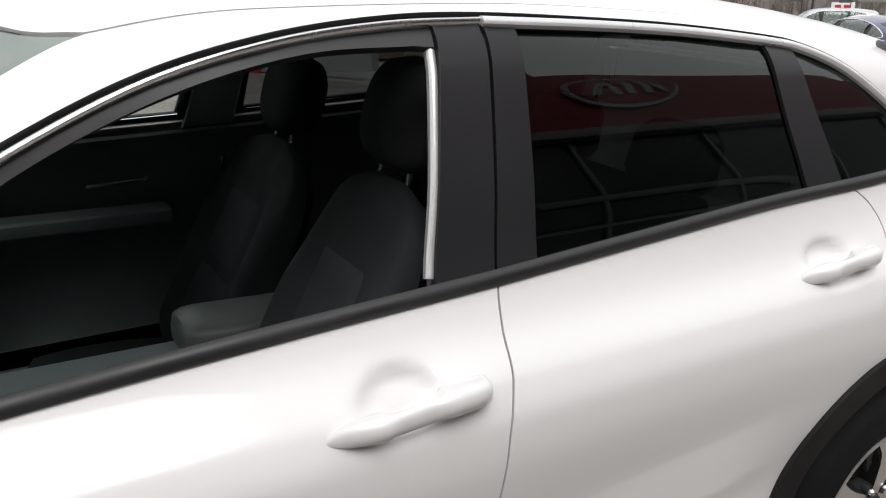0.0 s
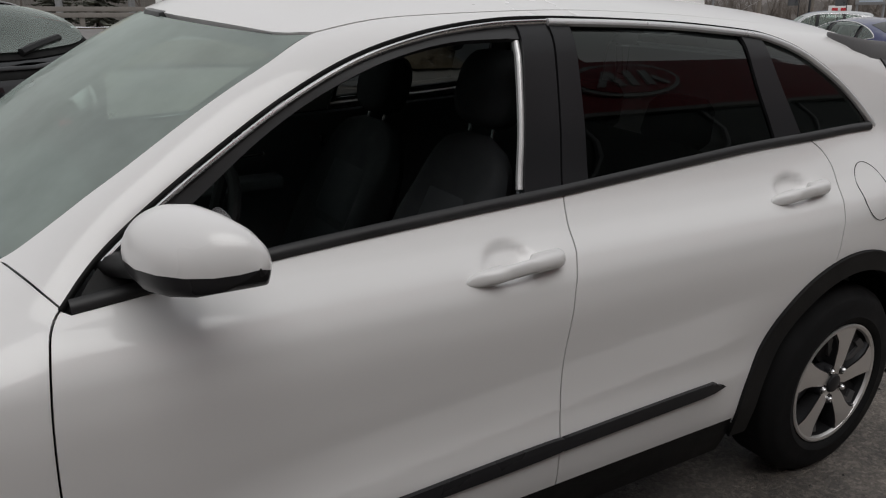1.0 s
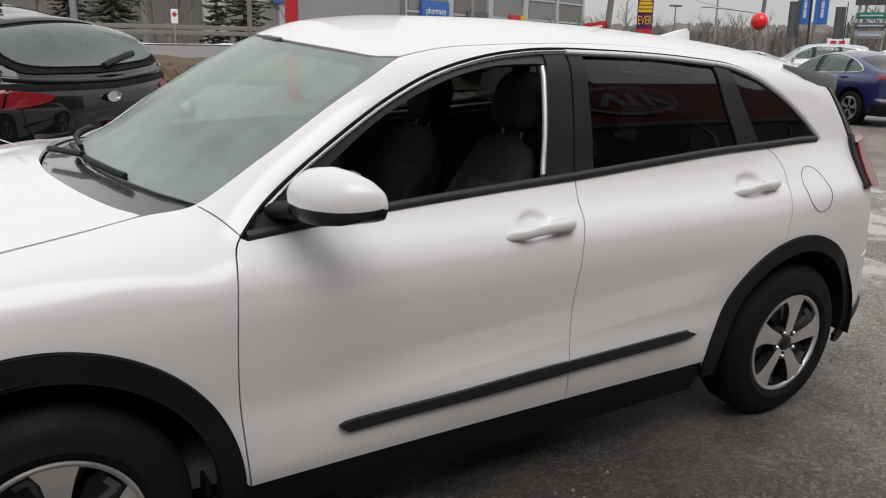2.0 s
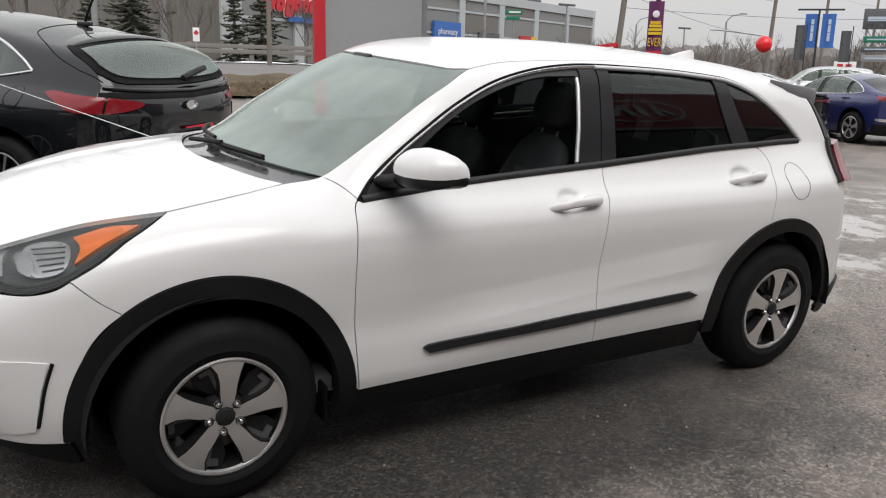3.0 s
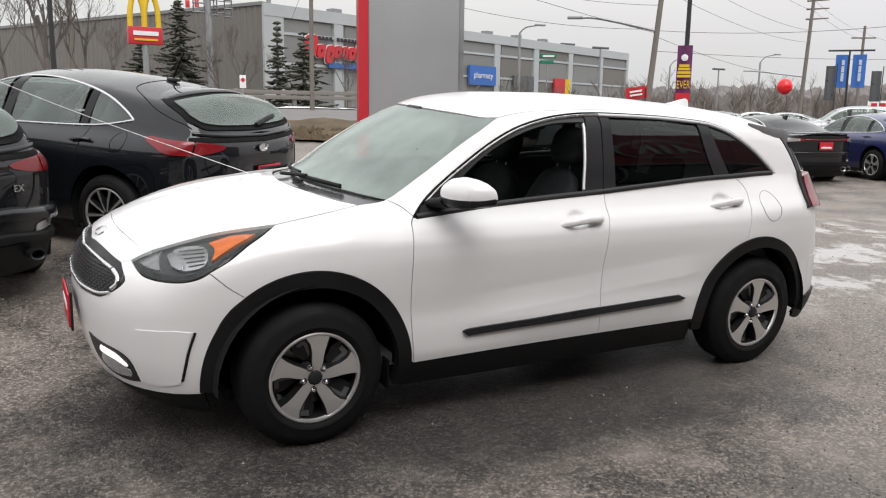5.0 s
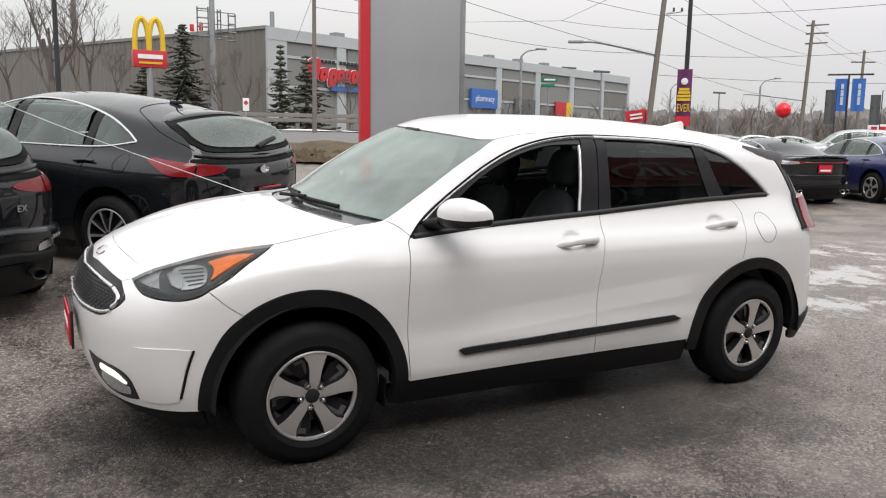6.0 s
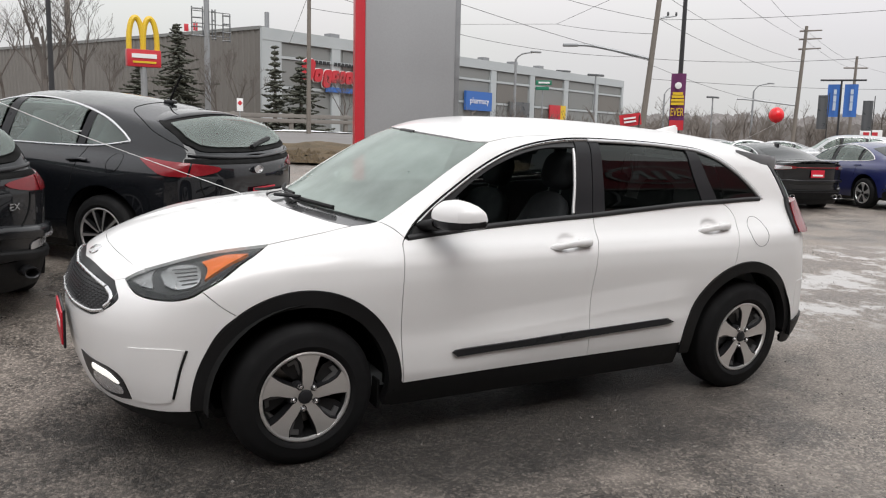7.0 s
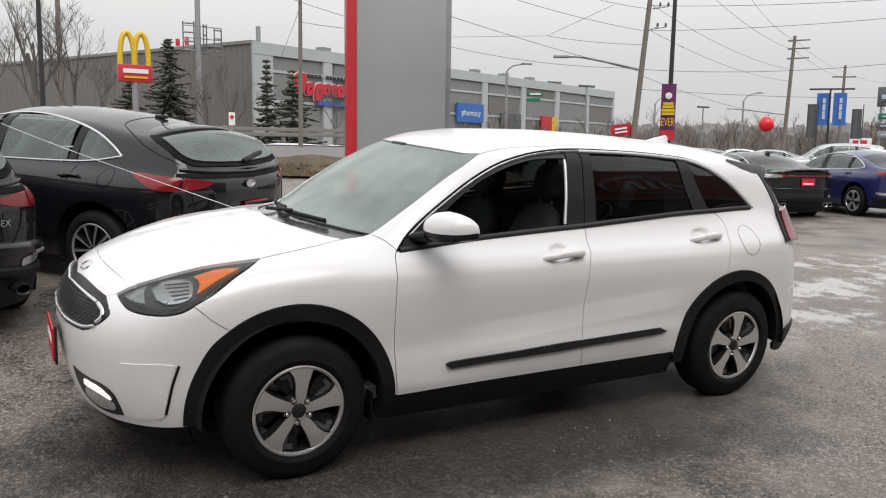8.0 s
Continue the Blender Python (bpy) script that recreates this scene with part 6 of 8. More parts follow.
        panel("sill", b, "side", loop(sd((ra, 0.225), (xr - ra, 0.225)), sd((xr - ra, 0.225), (xr - ra, 0.15)), sd((xr - ra, 0.15), (ra, 0.15)), sd((ra, 0.15), (ra, 0.225))), CLADDING, root, out=-0.01, gap=0, cell=cell, right=right)
        for x in (0, xr):
            wheel(root, x, 0.79 if right else -0.79, right, r, r - 0.105, 0.215, spokes)
            v = [(x + ra * math.cos(radians(a)), (y if right else -y), r + ra * math.sin(radians(a))) for a in np.linspace(-20, 200, 16) for y in (0.5, 0.875)]
            k = len(v)
            v.append((x, 0.5 if right else -0.5, r))
            link("wheel_house", v, [[2 * i, 2 * i + 1, 2 * i + 3, 2 * i + 2] for i in range(15)] + [[2 * i, 2 * i + 2, k] for i in range(15)], LINER, root)
        # mirrors and front lamps
        s = 1 if right else -1
        y0 = float(b.wide(base[0][1]) - 0.02)
        blob([oval((0.74 + 0.02 * t, s * (y0 + 0.06 + 0.17 * t), base[0][1] + 0.05), (1, 0, 0), (0, 0, 1), rr, rr * 0.8, 14) for t, rr in ((0, 0.04), (0.2, 0.075), (0.7, 0.08), (1, 0.03))], paint, "wing_mirror", root)
        panel("headlamp", b, "nose", loop([(-0.70, -0.42, 0.70), (-0.58, -0.66, 0.72), (-0.42, -0.80, 0.76)], [(-0.42, -0.80, 0.76), (-0.44, -0.74, 0.80), (-0.60, -0.55, 0.77), (-0.70, -0.42, 0.74), (-0.70, -0.42, 0.70)]), SILVERLENS, root, out=0.003, gap=0, cell=cell, right=right)
    # front and rear screens
    panel("windscreen", b, "top", loop(tp((0.47, -0.62), (0.76, -0.59), (1.05, -0.52)), tp((1.05, -0.52), (0.97, -0.35), (0.94, 0), (0.97, 0.35), (1.05, 0.52)), tp((1.05, 0.52), (0.76, 0.59), (0.47, 0.62)), tp((0.47, 0.62), (0.42, 0.4), (0.39, 0), (0.42, -0.4), (0.47, -0.62))), GLASS, root, out=-0.004, gap=0, cell=cell)
    if kind == "wagon":
        panel("rear_window", b, "tail", loop([(3.5, -0.55, 1.22), (3.5, 0, 1.22), (3.5, 0.55, 1.22)], [(3.5, 0.55, 1.22), (3.4, 0.5, 1.52)], [(3.4, 0.5, 1.52), (3.4, 0, 1.54), (3.4, -0.5, 1.52)], [(3.4, -0.5, 1.52), (3.5, -0.55, 1.22)]), GLASS, root, out=0.004, gap=0, cell=cell)
    else:
        if kind == "hatch":
            # border widened at the top: the spoiler's shade on the glass drawn black
            sur = loop(tp((3.00, -0.55), (3.02, -0.3), (3.03, 0), (3.02, 0.3), (3.00, 0.55)), tp((3.00, 0.55), (3.12, 0.615), (3.33, 0.655)), tp((3.33, 0.655), (3.44, 0.60), (3.51, 0.4), (3.55, 0), (3.51, -0.4), (3.44, -0.60), (3.33, -0.655)), tp((3.33, -0.655), (3.12, -0.615), (3.00, -0.55)))
            pane = loop(tp((3.13, -0.56), (3.17, -0.3), (3.18, 0), (3.17, 0.3), (3.13, 0.56)), tp((3.13, 0.56), (3.20, 0.59), (3.33, 0.62)), tp((3.33, 0.62), (3.42, 0.575), (3.49, 0.38), (3.525, 0), (3.49, -0.38), (3.42, -0.575), (3.33, -0.62)), tp((3.33, -0.62), (3.20, -0.59), (3.13, -0.56)))
            panel("rear_surround", b, "top", sur, LINER, root, out=0.007, gap=0, cell=cell, label="black border of the rear window, spoiler shade painted along its top")
            panel("rear_window", b, "top", pane, REARGLASS, root, out=0.022, gap=0, depth=0.004, cell=cell, label="wet rear window")
            # spoiler blade over the window, the lip beneath it and the tailgate's shut line
            ys = np.linspace(-0.555, 0.555, 25)
            rows = []
            for dx, up in ((-0.16, 0.001), (-0.08, 0.010), (0.0, 0.020), (0.06, 0.024), (0.075, 0.014), (0.03, -0.012), (-0.08, -0.02)):
                rows.append(on_top(b, [(3.00 + 0.03 * (1 - (y / 0.6) ** 2) + dx * (1 - 0.85 * (abs(y) / 0.56) ** 4), y) for y in ys]) + np.array([(0, 0, up * (1 - (abs(y) / 0.56) ** 5) + 0.002) for y in ys]))
            k = len(ys)
            link("roof_spoiler", np.vstack(rows), [[i * k + j, (i + 1) * k + j, (i + 1) * k + j + 1, i * k + j + 1] for i in range(len(rows) - 1) for j in range(k - 1)], paint, root, "black spoiler over the rear window")
            for y in SIDES:
                v, f = strip(b, "tail", crv([(3.38, -0.665, 1.02), (3.50, -0.45, 1.0), (3.575, 0.0, 0.985)], 0.04), 0.026, 0.012, y)
                link("tailgate_lip", v, f, paint, root)
                v, f = strip(b, "tail", crv([(3.38, -0.70, 0.968), (3.52, -0.45, 0.962), (3.60, 0.0, 0.950)], 0.04), 0.050, -0.002, y)
                link("tailgate_bar", v, f, LINER, root, "black band along the tailgate")
                q = on_top(b, crv([(2.60, 0), (2.605, -0.29), (2.635, -0.43), (2.74, -0.52), (2.98, -0.645), (3.17, -0.672), (3.32, -0.668), (3.385, -0.66)], 0.05))
                link("gate_seam", *pipe(q * (1, -1 if y else 1, 1), 0.004, 5), LINER, root)
        else:
            x0, x1, w0, w1 = 2.42, 3.20, 0.50, 0.60
            panel("rear_window", b, "top", loop(tp((x0, -w0), (x0, 0), (x0, w0)), tp((x0, w0), (x1, w1)), tp((x1, w1), (x1 + 0.02, 0), (x1, -w1)), tp((x1, -w1), (x0, -w0))), GLASS if kind == "wagon" else SMOKED, root, out=0.004, gap=0, cell=cell, label="dark rear window")
    part("cabin", box(2.0, 1.25, 0.5, (1.75, 0, 0.62), 0.06), LINER, root)
    for y in (-0.37, 0.37):
        for x in (1.35, 2.2):
            blob([oval((x + 0.2 * t, y, 0.62 + 0.62 * t), (1, 0, 0), (0, 1, 0), 0.06, w, 14, 3) for t, w in ((0, 0.23), (0.6, 0.23), (0.78, 0.14), (0.8, 0.13), (1, 0.10))], TRIM, "seat", root)
    part("underbody", box(3.9, 1.35, 0.08, (1.35, 0, 0.22), 0.02), LINER, root)
    return root


def tail_details(root, kind):
    """Lamps, plate, badge, exhausts and the dark lower bumper of a car's tail."""
    b = SPECS[kind]["body"]
    xe = 3.64 if kind == "hatch" else 3.71
    for right in SIDES:
        if kind == "hatch":
            lenses = [loop([(3.02, -0.80, 0.965), (3.163, -0.829, 0.895), (3.264, -0.816, 0.852), (3.425, -0.73, 0.846)], [(3.425, -0.73, 0.846), (3.43, -0.69, 0.955)], [(3.43, -0.69, 0.955), (3.24, -0.77, 0.964), (3.10, -0.79, 0.978), (3.02, -0.80, 0.965)]),
                      loop([(3.437, -0.72, 0.847), (3.51, -0.609, 0.861), (3.553, -0.507, 0.885), (3.56, -0.47, 0.905)], [(3.56, -0.47, 0.905), (3.55, -0.49, 0.922), (3.50, -0.60, 0.942), (3.442, -0.68, 0.953)], [(3.442, -0.68, 0.953), (3.437, -0.72, 0.847)])]
        else:
            lenses = [loop(on_side(b, [(3.20, 0.98), (3.26, 0.91), (3.33, 0.885)]), [(3.33, -0.82, 0.885), (3.50, -0.70, 0.88), (3.62, -0.45, 0.90)], [(3.62, -0.45, 0.90), (3.60, -0.45, 0.95), (3.45, -0.74, 0.965), (3.20, -0.86, 0.98)])]
        for lamp in lenses:
            panel("tail_lamp", b, "tail", lamp, REDLENS, root, out=0.008, gap=0, cell=0.03, right=right, label="red wrap-around tail lamp")
        s = 1 if right else -1
        v, f = lathe([(0.0, -0.09), (0.036, -0.09), (0.036, 0.0), (0.046, 0.006), (0.048, 0.0), (0.048, -0.1)], 20, "x")
        link("exhaust", [(vx + xe - 0.05, vy * 1.1 + s * 0.60, vz * 0.75 + 0.33) for vx, vy, vz in v], f, DARKALLOY, root, "dull metal exhaust tip")
        panel("rear_diffuser", b, "tail", loop([(3.22, -0.85, 0.20), (3.25, -0.85, 0.36), (3.42, -0.72, 0.40), (3.6, 0, 0.40)], [(3.6, 0, 0.40), (3.55, 0, 0.16)], [(3.55, 0, 0.16), (3.22, -0.85, 0.20)]), CLADDING, root, out=0.008, gap=0, cell=0.05, right=right, label="black lower rear bumper")
        panel("rear_reflector", b, "tail", loop([(3.30, -0.83, 0.485), (3.40, -0.76, 0.47), (3.50, -0.64, 0.46)], [(3.50, -0.64, 0.46), (3.49, -0.65, 0.51), (3.40, -0.76, 0.525), (3.30, -0.83, 0.53)], [(3.30, -0.83, 0.53), (3.30, -0.83, 0.485)]), SILVERLENS, root, out=0.006, gap=0, cell=0.03, right=right, label="clear rear reflector")
        q = b.meet(*rays("tail", flat("tail", crv([(3.48, -0.64, 0.845), (3.50, -0.62, 0.72), (3.55, -0.53, 0.605), (3.60, -0.3, 0.585), (3.62, 0, 0.582)], 0.03))), 0.0, 1.6, 60)
        link("gate_seam", *pipe(q * (1, -1 if right else 1, 1), 0.004, 5), LINER, root)
        v, f = strip(b, "tail", crv([(3.24, -0.86, 0.43), (3.42, -0.74, 0.425), (3.56, -0.45, 0.42), (3.62, 0, 0.42)], 0.04), 0.018, 0.014, right)
        link("bumper_lip", v, f, GLOSSBLACK, root)
    pl = part("licence_plate", box(0.014, 0.31, 0.155, (xe + 0.016, 0, 0.655 if kind == "hatch" else 0.80), 0.004), bpy.data.materials["red_plate"], root, "red dealer plate")
    part("plate_lettering", box(0.004, 0.24, 0.035, (xe + 0.025, 0, 0.625 if kind == "hatch" else 0.77), 0.001), bpy.data.materials["white_print"], pl)
    v, f = lathe([(0.0, 0.010), (0.050, 0.010), (0.058, 0.004), (0.060, -0.006)], 28, "x")
    zb = 0.885 if kind == "hatch" else 0.975
    link("badge", [(-vx + xe + 0.004, vy * 1.05 - (0.07 if kind == "hatch" else 0), vz * 0.56 + zb) for vx, vy, vz in v], [q[::-1] for q in f], CHROME, root, "oval chrome badge")


hatch_car = road_car("hatch", BLACKPAINT, SLOPE @ pose(-1.41, 5.64, 0, 0, 0, -51), "glossy black hatchback with chrome window line, wet rear screen", fine=True, name="hatchback")
tail_details(hatch_car, "hatch")
aer = on_top(hatch, [(2.62, 0.0), (2.72, 0.0)])
link("roof_aerial", *pipe(crv([aer[0] + (0.02, 0, 0.01), aer[0] + (0.09, -0.01, 0.13), aer[0] + (0.17, -0.02, 0.25)], 0.06), 0.009, 6), LINER, hatch_car, "short black rod aerial")
part("aerial_foot", box(0.11, 0.06, 0.035, aer[0] + (0.03, 0, 0.012), 0.012), BLACKPAINT, hatch_car)
q = on_top(hatch, [(3.535, -0.02), (3.49, 0.16), (3.44, 0.36)])
link("rear_wiper", *pipe(crv(q + (0, 0, 0.03), 0.05), 0.022, 6), CLADDING, hatch_car, "black rear wiper")
fp2 = on_side(hatch, crv([(2.80 + 0.068 * math.cos(a), 0.915 + 0.072 * math.sin(a)) for a in np.linspace(0, 2 * math.pi, 30)], 0.03))
link("fuel_flap", *pipe(fp2, 0.0025, 4), LINER, hatch_car)

crossover = road_car("hatch", BLACKPAINT, SLOPE @ pose(-2.68, 4.91, 0, 0, 0, -71.3), "glossy black crossover, its tail towards the white suv", fine=True, name="crossover")
tail_details(crossover, "hatch")
# the bumper stands proud under the gate: a bright ledge, a lens in each corner, a lower step
for right in SIDES:
    line = crv([(3.20, -0.875, 0), (3.34, -0.80, 0), (3.46, -0.68, 0), (3.56, -0.48, 0), (3.62, -0.2, 0), (3.64, 0, 0)], 0.04)
    for name, prof, mt in (("bumper_ledge", ((0.655, -0.01), (0.645, 0.020), (0.632, 0.040), (0.615, 0.044), (0.572, 0.036), (0.560, 0.0)), BLACKPAINT),
                           ("bumper_step", ((0.490, 0.0), (0.482, 0.024), (0.468, 0.030), (0.43, 0.028), (0.42, 0.0)), CLADDING)):
        grid = []
        for z_, o_ in prof:
            p = line.copy()
            p[:, 2] = z_ - 0.05 * ease(0.45, 0.85, 1) * np.clip((np.abs(p[:, 1]) - 0.45) / 0.4, 0, 1)
            hit = hatch.meet(*rays("tail", flat("tail", p)), 0, 1.6, 60)
            grid.append(hit + hatch.normal(hit) * o_)
        k = len(line)
        g = np.vstack(grid) * (1, -1 if right else 1, 1)
        fs = [[i * k + j, i * k + j + 1, (i + 1) * k + j + 1, (i + 1) * k + j] for i in range(len(prof) - 1) for j in range(k - 1)]
        link(name, g, [q[::-1] for q in fs] if right else fs, mt, crossover, sharp=60)
    p = hatch.meet(*rays("tail", flat("tail", crv([(3.44, -0.72, 0.545), (3.34, -0.80, 0.540), (3.22, -0.87, 0.535)], 0.03))), 0, 1.6, 60)
    p = p + hatch.normal(p) * 0.030
    link("corner_lens", *pipe(p * (1, -1 if right else 1, 1), 0.018, 8), SILVERLENS, crossover, "clear corner reflector")
# trim letters on the gate
cu = bpy.data.curves.new("trim_letters", "FONT")
cu.body, cu.size, cu.extrude, cu.align_x = "EX", 0.062, 0.003, "CENTER"
cu.materials.append(CHROME)
letters = new("trim_letters", cu)
letters.parent = crossover
letters.matrix_basis = pose(3.565, 0.52, 0.745, 90, 0, 90 + 20)

fastback = road_car("sedan", BLACKPAINT, pose(14.71, 10.27, -0.02, 0, 0, 253.7), "black fastback saloon with red dealer plate", spokes="five", name="fastback_car")
tail_details(fastback, "sedan")
v, f = strip(sedan, "tail", crv([(3.6, -0.62, 0.93), (3.72, -0.3, 0.925), (3.74, 0, 0.925), (3.72, 0.3, 0.925), (3.6, 0.62, 0.93)], 0.05), 0.022, 0.004)
link("lamp_bar", v, f, REDLENS, fastback, "thin red lamp bar")
for y in (-0.62, -0.50, 0.50, 0.62):
    v, f = lathe([(0.0, -0.09), (0.036, -0.09), (0.036, 0.0), (0.046, 0.006), (0.048, 0.0), (0.048, -0.1)], 20, "x")
    link("exhaust", [(vx + 3.68 - 0.2 * (abs(y) - 0.4), vy * 1.1 + y, vz + 0.335) for vx, vy, vz in v], f, CHROME, fastback, "chrome exhaust tip")
for right in SIDES:
    # deck lip, the shelf of the bumper and the dark valance beneath it
    for nm, pts, wd_, o_, mt in (("deck_lip", [(3.36, -0.74, 1.035), (3.55, -0.55, 1.055), (3.70, -0.28, 1.062), (3.74, 0, 1.064)], 0.034, 0.030, BLACKPAINT),
                                 ("bumper_shelf", [(3.30, -0.83, 0.66), (3.50, -0.68, 0.655), (3.66, -0.35, 0.65), (3.70, 0, 0.65)], 0.05, 0.030, BLACKPAINT),
                                 ("lower_shelf", [(3.30, -0.84, 0.47), (3.50, -0.69, 0.46), (3.66, -0.35, 0.45), (3.70, 0, 0.45)], 0.035, 0.022, CLADDING)):
        v, f = strip(sedan, "tail", crv(pts, 0.05), wd_, o_, right)
        link(nm, v, f, mt, fastback)
    panel("valance", sedan, "tail", loop([(3.40, -0.78, 0.30), (3.42, -0.77, 0.44), (3.60, -0.5, 0.435), (3.68, 0, 0.43)], [(3.68, 0, 0.43), (3.6, 0, 0.26)], [(3.6, 0, 0.26), (3.50, -0.6, 0.27), (3.40, -0.78, 0.30)]), LINER, fastback, out=0.014, gap=0, cell=0.06, right=right, label="matt black valance")
    panel("lamp_eye", sedan, "tail", loop([(3.34, -0.80, 0.90), (3.48, -0.70, 0.885), (3.58, -0.52, 0.90)], [(3.58, -0.52, 0.90), (3.57, -0.53, 0.945), (3.46, -0.72, 0.960), (3.34, -0.80, 0.955), (3.34, -0.80, 0.90)]), bpy.data.materials["lamp_reflector"], fastback, out=0.012, gap=0, cell=0.05, right=right, label="pale inner tail lamp")
aer = on_top(sedan, [(2.30, 0.0)])
part("roof_fin", box(0.14, 0.05, 0.07, aer[0] + (0, 0, 0.02), 0.02, 3), BLACKPAINT, fastback)
blue = road_car("sedan", BLUEPAINT, pose(17.01, 9.07, 0.05, 0, 0, 251.9), "deep blue metallic saloon with chrome window line", spokes="five", name="saloon_car")
tail_details(blue, "sedan")


# ---------------------------------------------------------------- surroundings
EYE0 = (-1.15, -4.15, 1.39)


def far(az, el, d):
    """A place by its bearing and height angle, in degrees, and its distance from where the walk ends."""
    a = radians(az)
    return Vector((EYE0[0] + d * math.sin(a), EYE0[1] + d * math.cos(a), EYE0[2] + d * math.tan(radians(el))))


def down(p):
    return Vector((p[0], p[1], ground_z(p[0], p[1])))


def bar(name, a, b, r0, r1, mat_, parent=None, n=10, label=""):
    return link(name, *pipe([a, (Vector(a) + Vector(b)) / 2, b], r0, n, [r0, (r0 + r1) / 2, r1]), mat_, parent, label)


SIDING = material("grey_brown_siding", (0.165, 0.155, 0.142), 0.55, 0.1, 0.12, 0.35, 20)
FASCIA = material("pale_fascia", (0.40, 0.425, 0.435), 0.5, 0, 0.08, 0.5, 20)
BAYPANEL = material("grey_wall_panel", (0.20, 0.205, 0.20), 0.55, 0, 0.1, 0.4, 20)
SIGNRED = material("sign_red", (0.50, 0.024, 0.036), 0.4, 0, 0.06, 2, 30)
SIGNBLUE = material("sign_blue", (0.035, 0.13, 0.42), 0.4, 0, 0.06, 2, 30)
SIGNWHITE = material("sign_white", (0.75, 0.75, 0.75), 0.5, 0, 0.05, 2, 30)
SIGNYELLOW = material("sign_yellow", (0.66, 0.44, 0.02), 0.4, 0, 0.05, 2, 30)
PYLONGREY = material("pylon_grey", (0.33, 0.335, 0.345), 0.45, 0.2, 0.05, 0.7, 30)
POLEWOOD = material("weathered_pole_wood", (0.17, 0.15, 0.13), 0.85, 0, 0.25, 2, 60, bump=0.004)
POLEMETAL = material("galvanised_pole", (0.30, 0.31, 0.32), 0.45, 0.6, 0.1, 4, 60)
POLEBLACK = material("black_pole", (0.02, 0.02, 0.022), 0.45, 0, 0.1, 4, 60)
WIRE = material("cable", (0.05, 0.05, 0.052), 0.6)
BARK = material("grey_bark", (0.11, 0.095, 0.085), 0.9, 0, 0.25, 4, 60)
TWIG = material("bare_twigs", (0.15, 0.13, 0.115), 0.9, 0, 0.3, 0.5, 40)
NEEDLE = material("spruce_needles", (0.085, 0.090, 0.072), 0.85, 0, 0.4, 1.2, 30)
DRYGRASS = material("dry_brown_grass", (0.13, 0.095, 0.055), 0.95, 0, 0.45, 1.5, 60, bump=0.03)
ROADMAT = material("grey_salted_road", (0.16, 0.15, 0.145), 0.7, 0, 0.2, 0.4, 40, bump=0.002)
SNOW = material("old_snow", (0.75, 0.76, 0.78), 0.7, 0, 0.1, 2, 20, bump=0.02)
RAILWOOD = material("weathered_rail", (0.20, 0.185, 0.17), 0.8, 0, 0.2, 2, 40)

# showroom behind the walk: red fascia over glass; it shows in the windows of the cars
SHOWGLASS = glass("showroom_glass", (0.25, 0.28, 0.28), 1.5)
SHOWIN = material("showroom_interior", (0.10, 0.10, 0.10), 0.8, 0, 0.3, 0.4, 4)
MAROON = material("red_fascia", (0.25, 0.014, 0.026), 0.4, 0.0, 0.06, 0.4, 20)
shop = empty("showroom")
tagged(shop, "car showroom with red fascia and glass front", "building")
g0, yb = -0.60, -8.6
part("fascia", box(46, 1.6, 2.1, (8, yb - 0.6, g0 + 6.72), 0.05), MAROON, shop, "dark red fascia")
part("fascia_sill", box(46, 1.7, 0.22, (8, yb - 0.58, g0 + 5.56), 0.03), BAYPANEL, shop)
part("back_wall", box(46, 0.3, 7.5, (8, yb - 8, g0 + 3.75), 0.02), SHOWIN, shop)
part("roof", box(46, 8.0, 0.3, (8, yb - 5.4, g0 + 7.57), 0.02), BAYPANEL, shop)
part("floor", box(46, 8.0, 0.1, (8, yb - 4.2, g0 + 0.05), 0.0), SHOWIN, shop)
for i in range(16):
    x = -15 + i * 3.0
    part("mullion", box(0.09, 0.16, 5.5, (x, yb, g0 + 2.75), 0.01), GREYPAINT, shop)
    if i < 15:
        w_ = part("window_pane", box(2.9, 0.02, 5.4, (x + 1.5, yb, g0 + 2.78), 0.0), SHOWGLASS, shop)
for z in (0.9, 3.2):
    part("transom", box(46, 0.12, 0.08, (8, yb + 0.02, g0 + z), 0.01), GREYPAINT, shop)
for y_, x_ in ((yb, 10.62),):
    ov = [(1.30 * math.cos(a), 0.60 * math.sin(a)) for a in np.linspace(0, 2 * math.pi, 60, endpoint=False)]
    iv = [(1.18 * math.cos(a), 0.49 * math.sin(a)) for a in np.linspace(0, 2 * math.pi, 60, endpoint=False)]
    for nm, pts, mt, d in (("emblem_rim", ov, FASCIA, 0.27), ("emblem_field", iv, MAROON, 0.30)):
        v, f = plate(pts, 0.06, lambda u, w, t: (x_ + u, y_ + d - 0.04 + t, g0 + 6.74 + w))
        link(nm, v, f, mt, shop, smooth=False)
    for k, pts in enumerate(([(-0.85, -0.26), (-0.68, -0.26), (-0.35, 0.26), (-0.52, 0.26)], [(-0.35, -0.26), (-0.18, -0.26), (-0.35, 0.26), (-0.45, 0.1)], [(-0.05, -0.26), (0.12, -0.26), (0.12, 0.26), (-0.05, 0.26)], [(0.35, -0.26), (0.52, -0.26), (0.52, 0.26), (0.35, 0.26)], [(0.52, -0.02), (0.82, -0.26), (0.92, -0.2), (0.62, 0.08)])):
        v, f = plate(pts, 0.06, lambda u, w, t: (x_ + u, y_ + 0.31 + t, g0 + 6.74 + w))
        link("emblem_bar", v, f, FASCIA, shop, smooth=False)

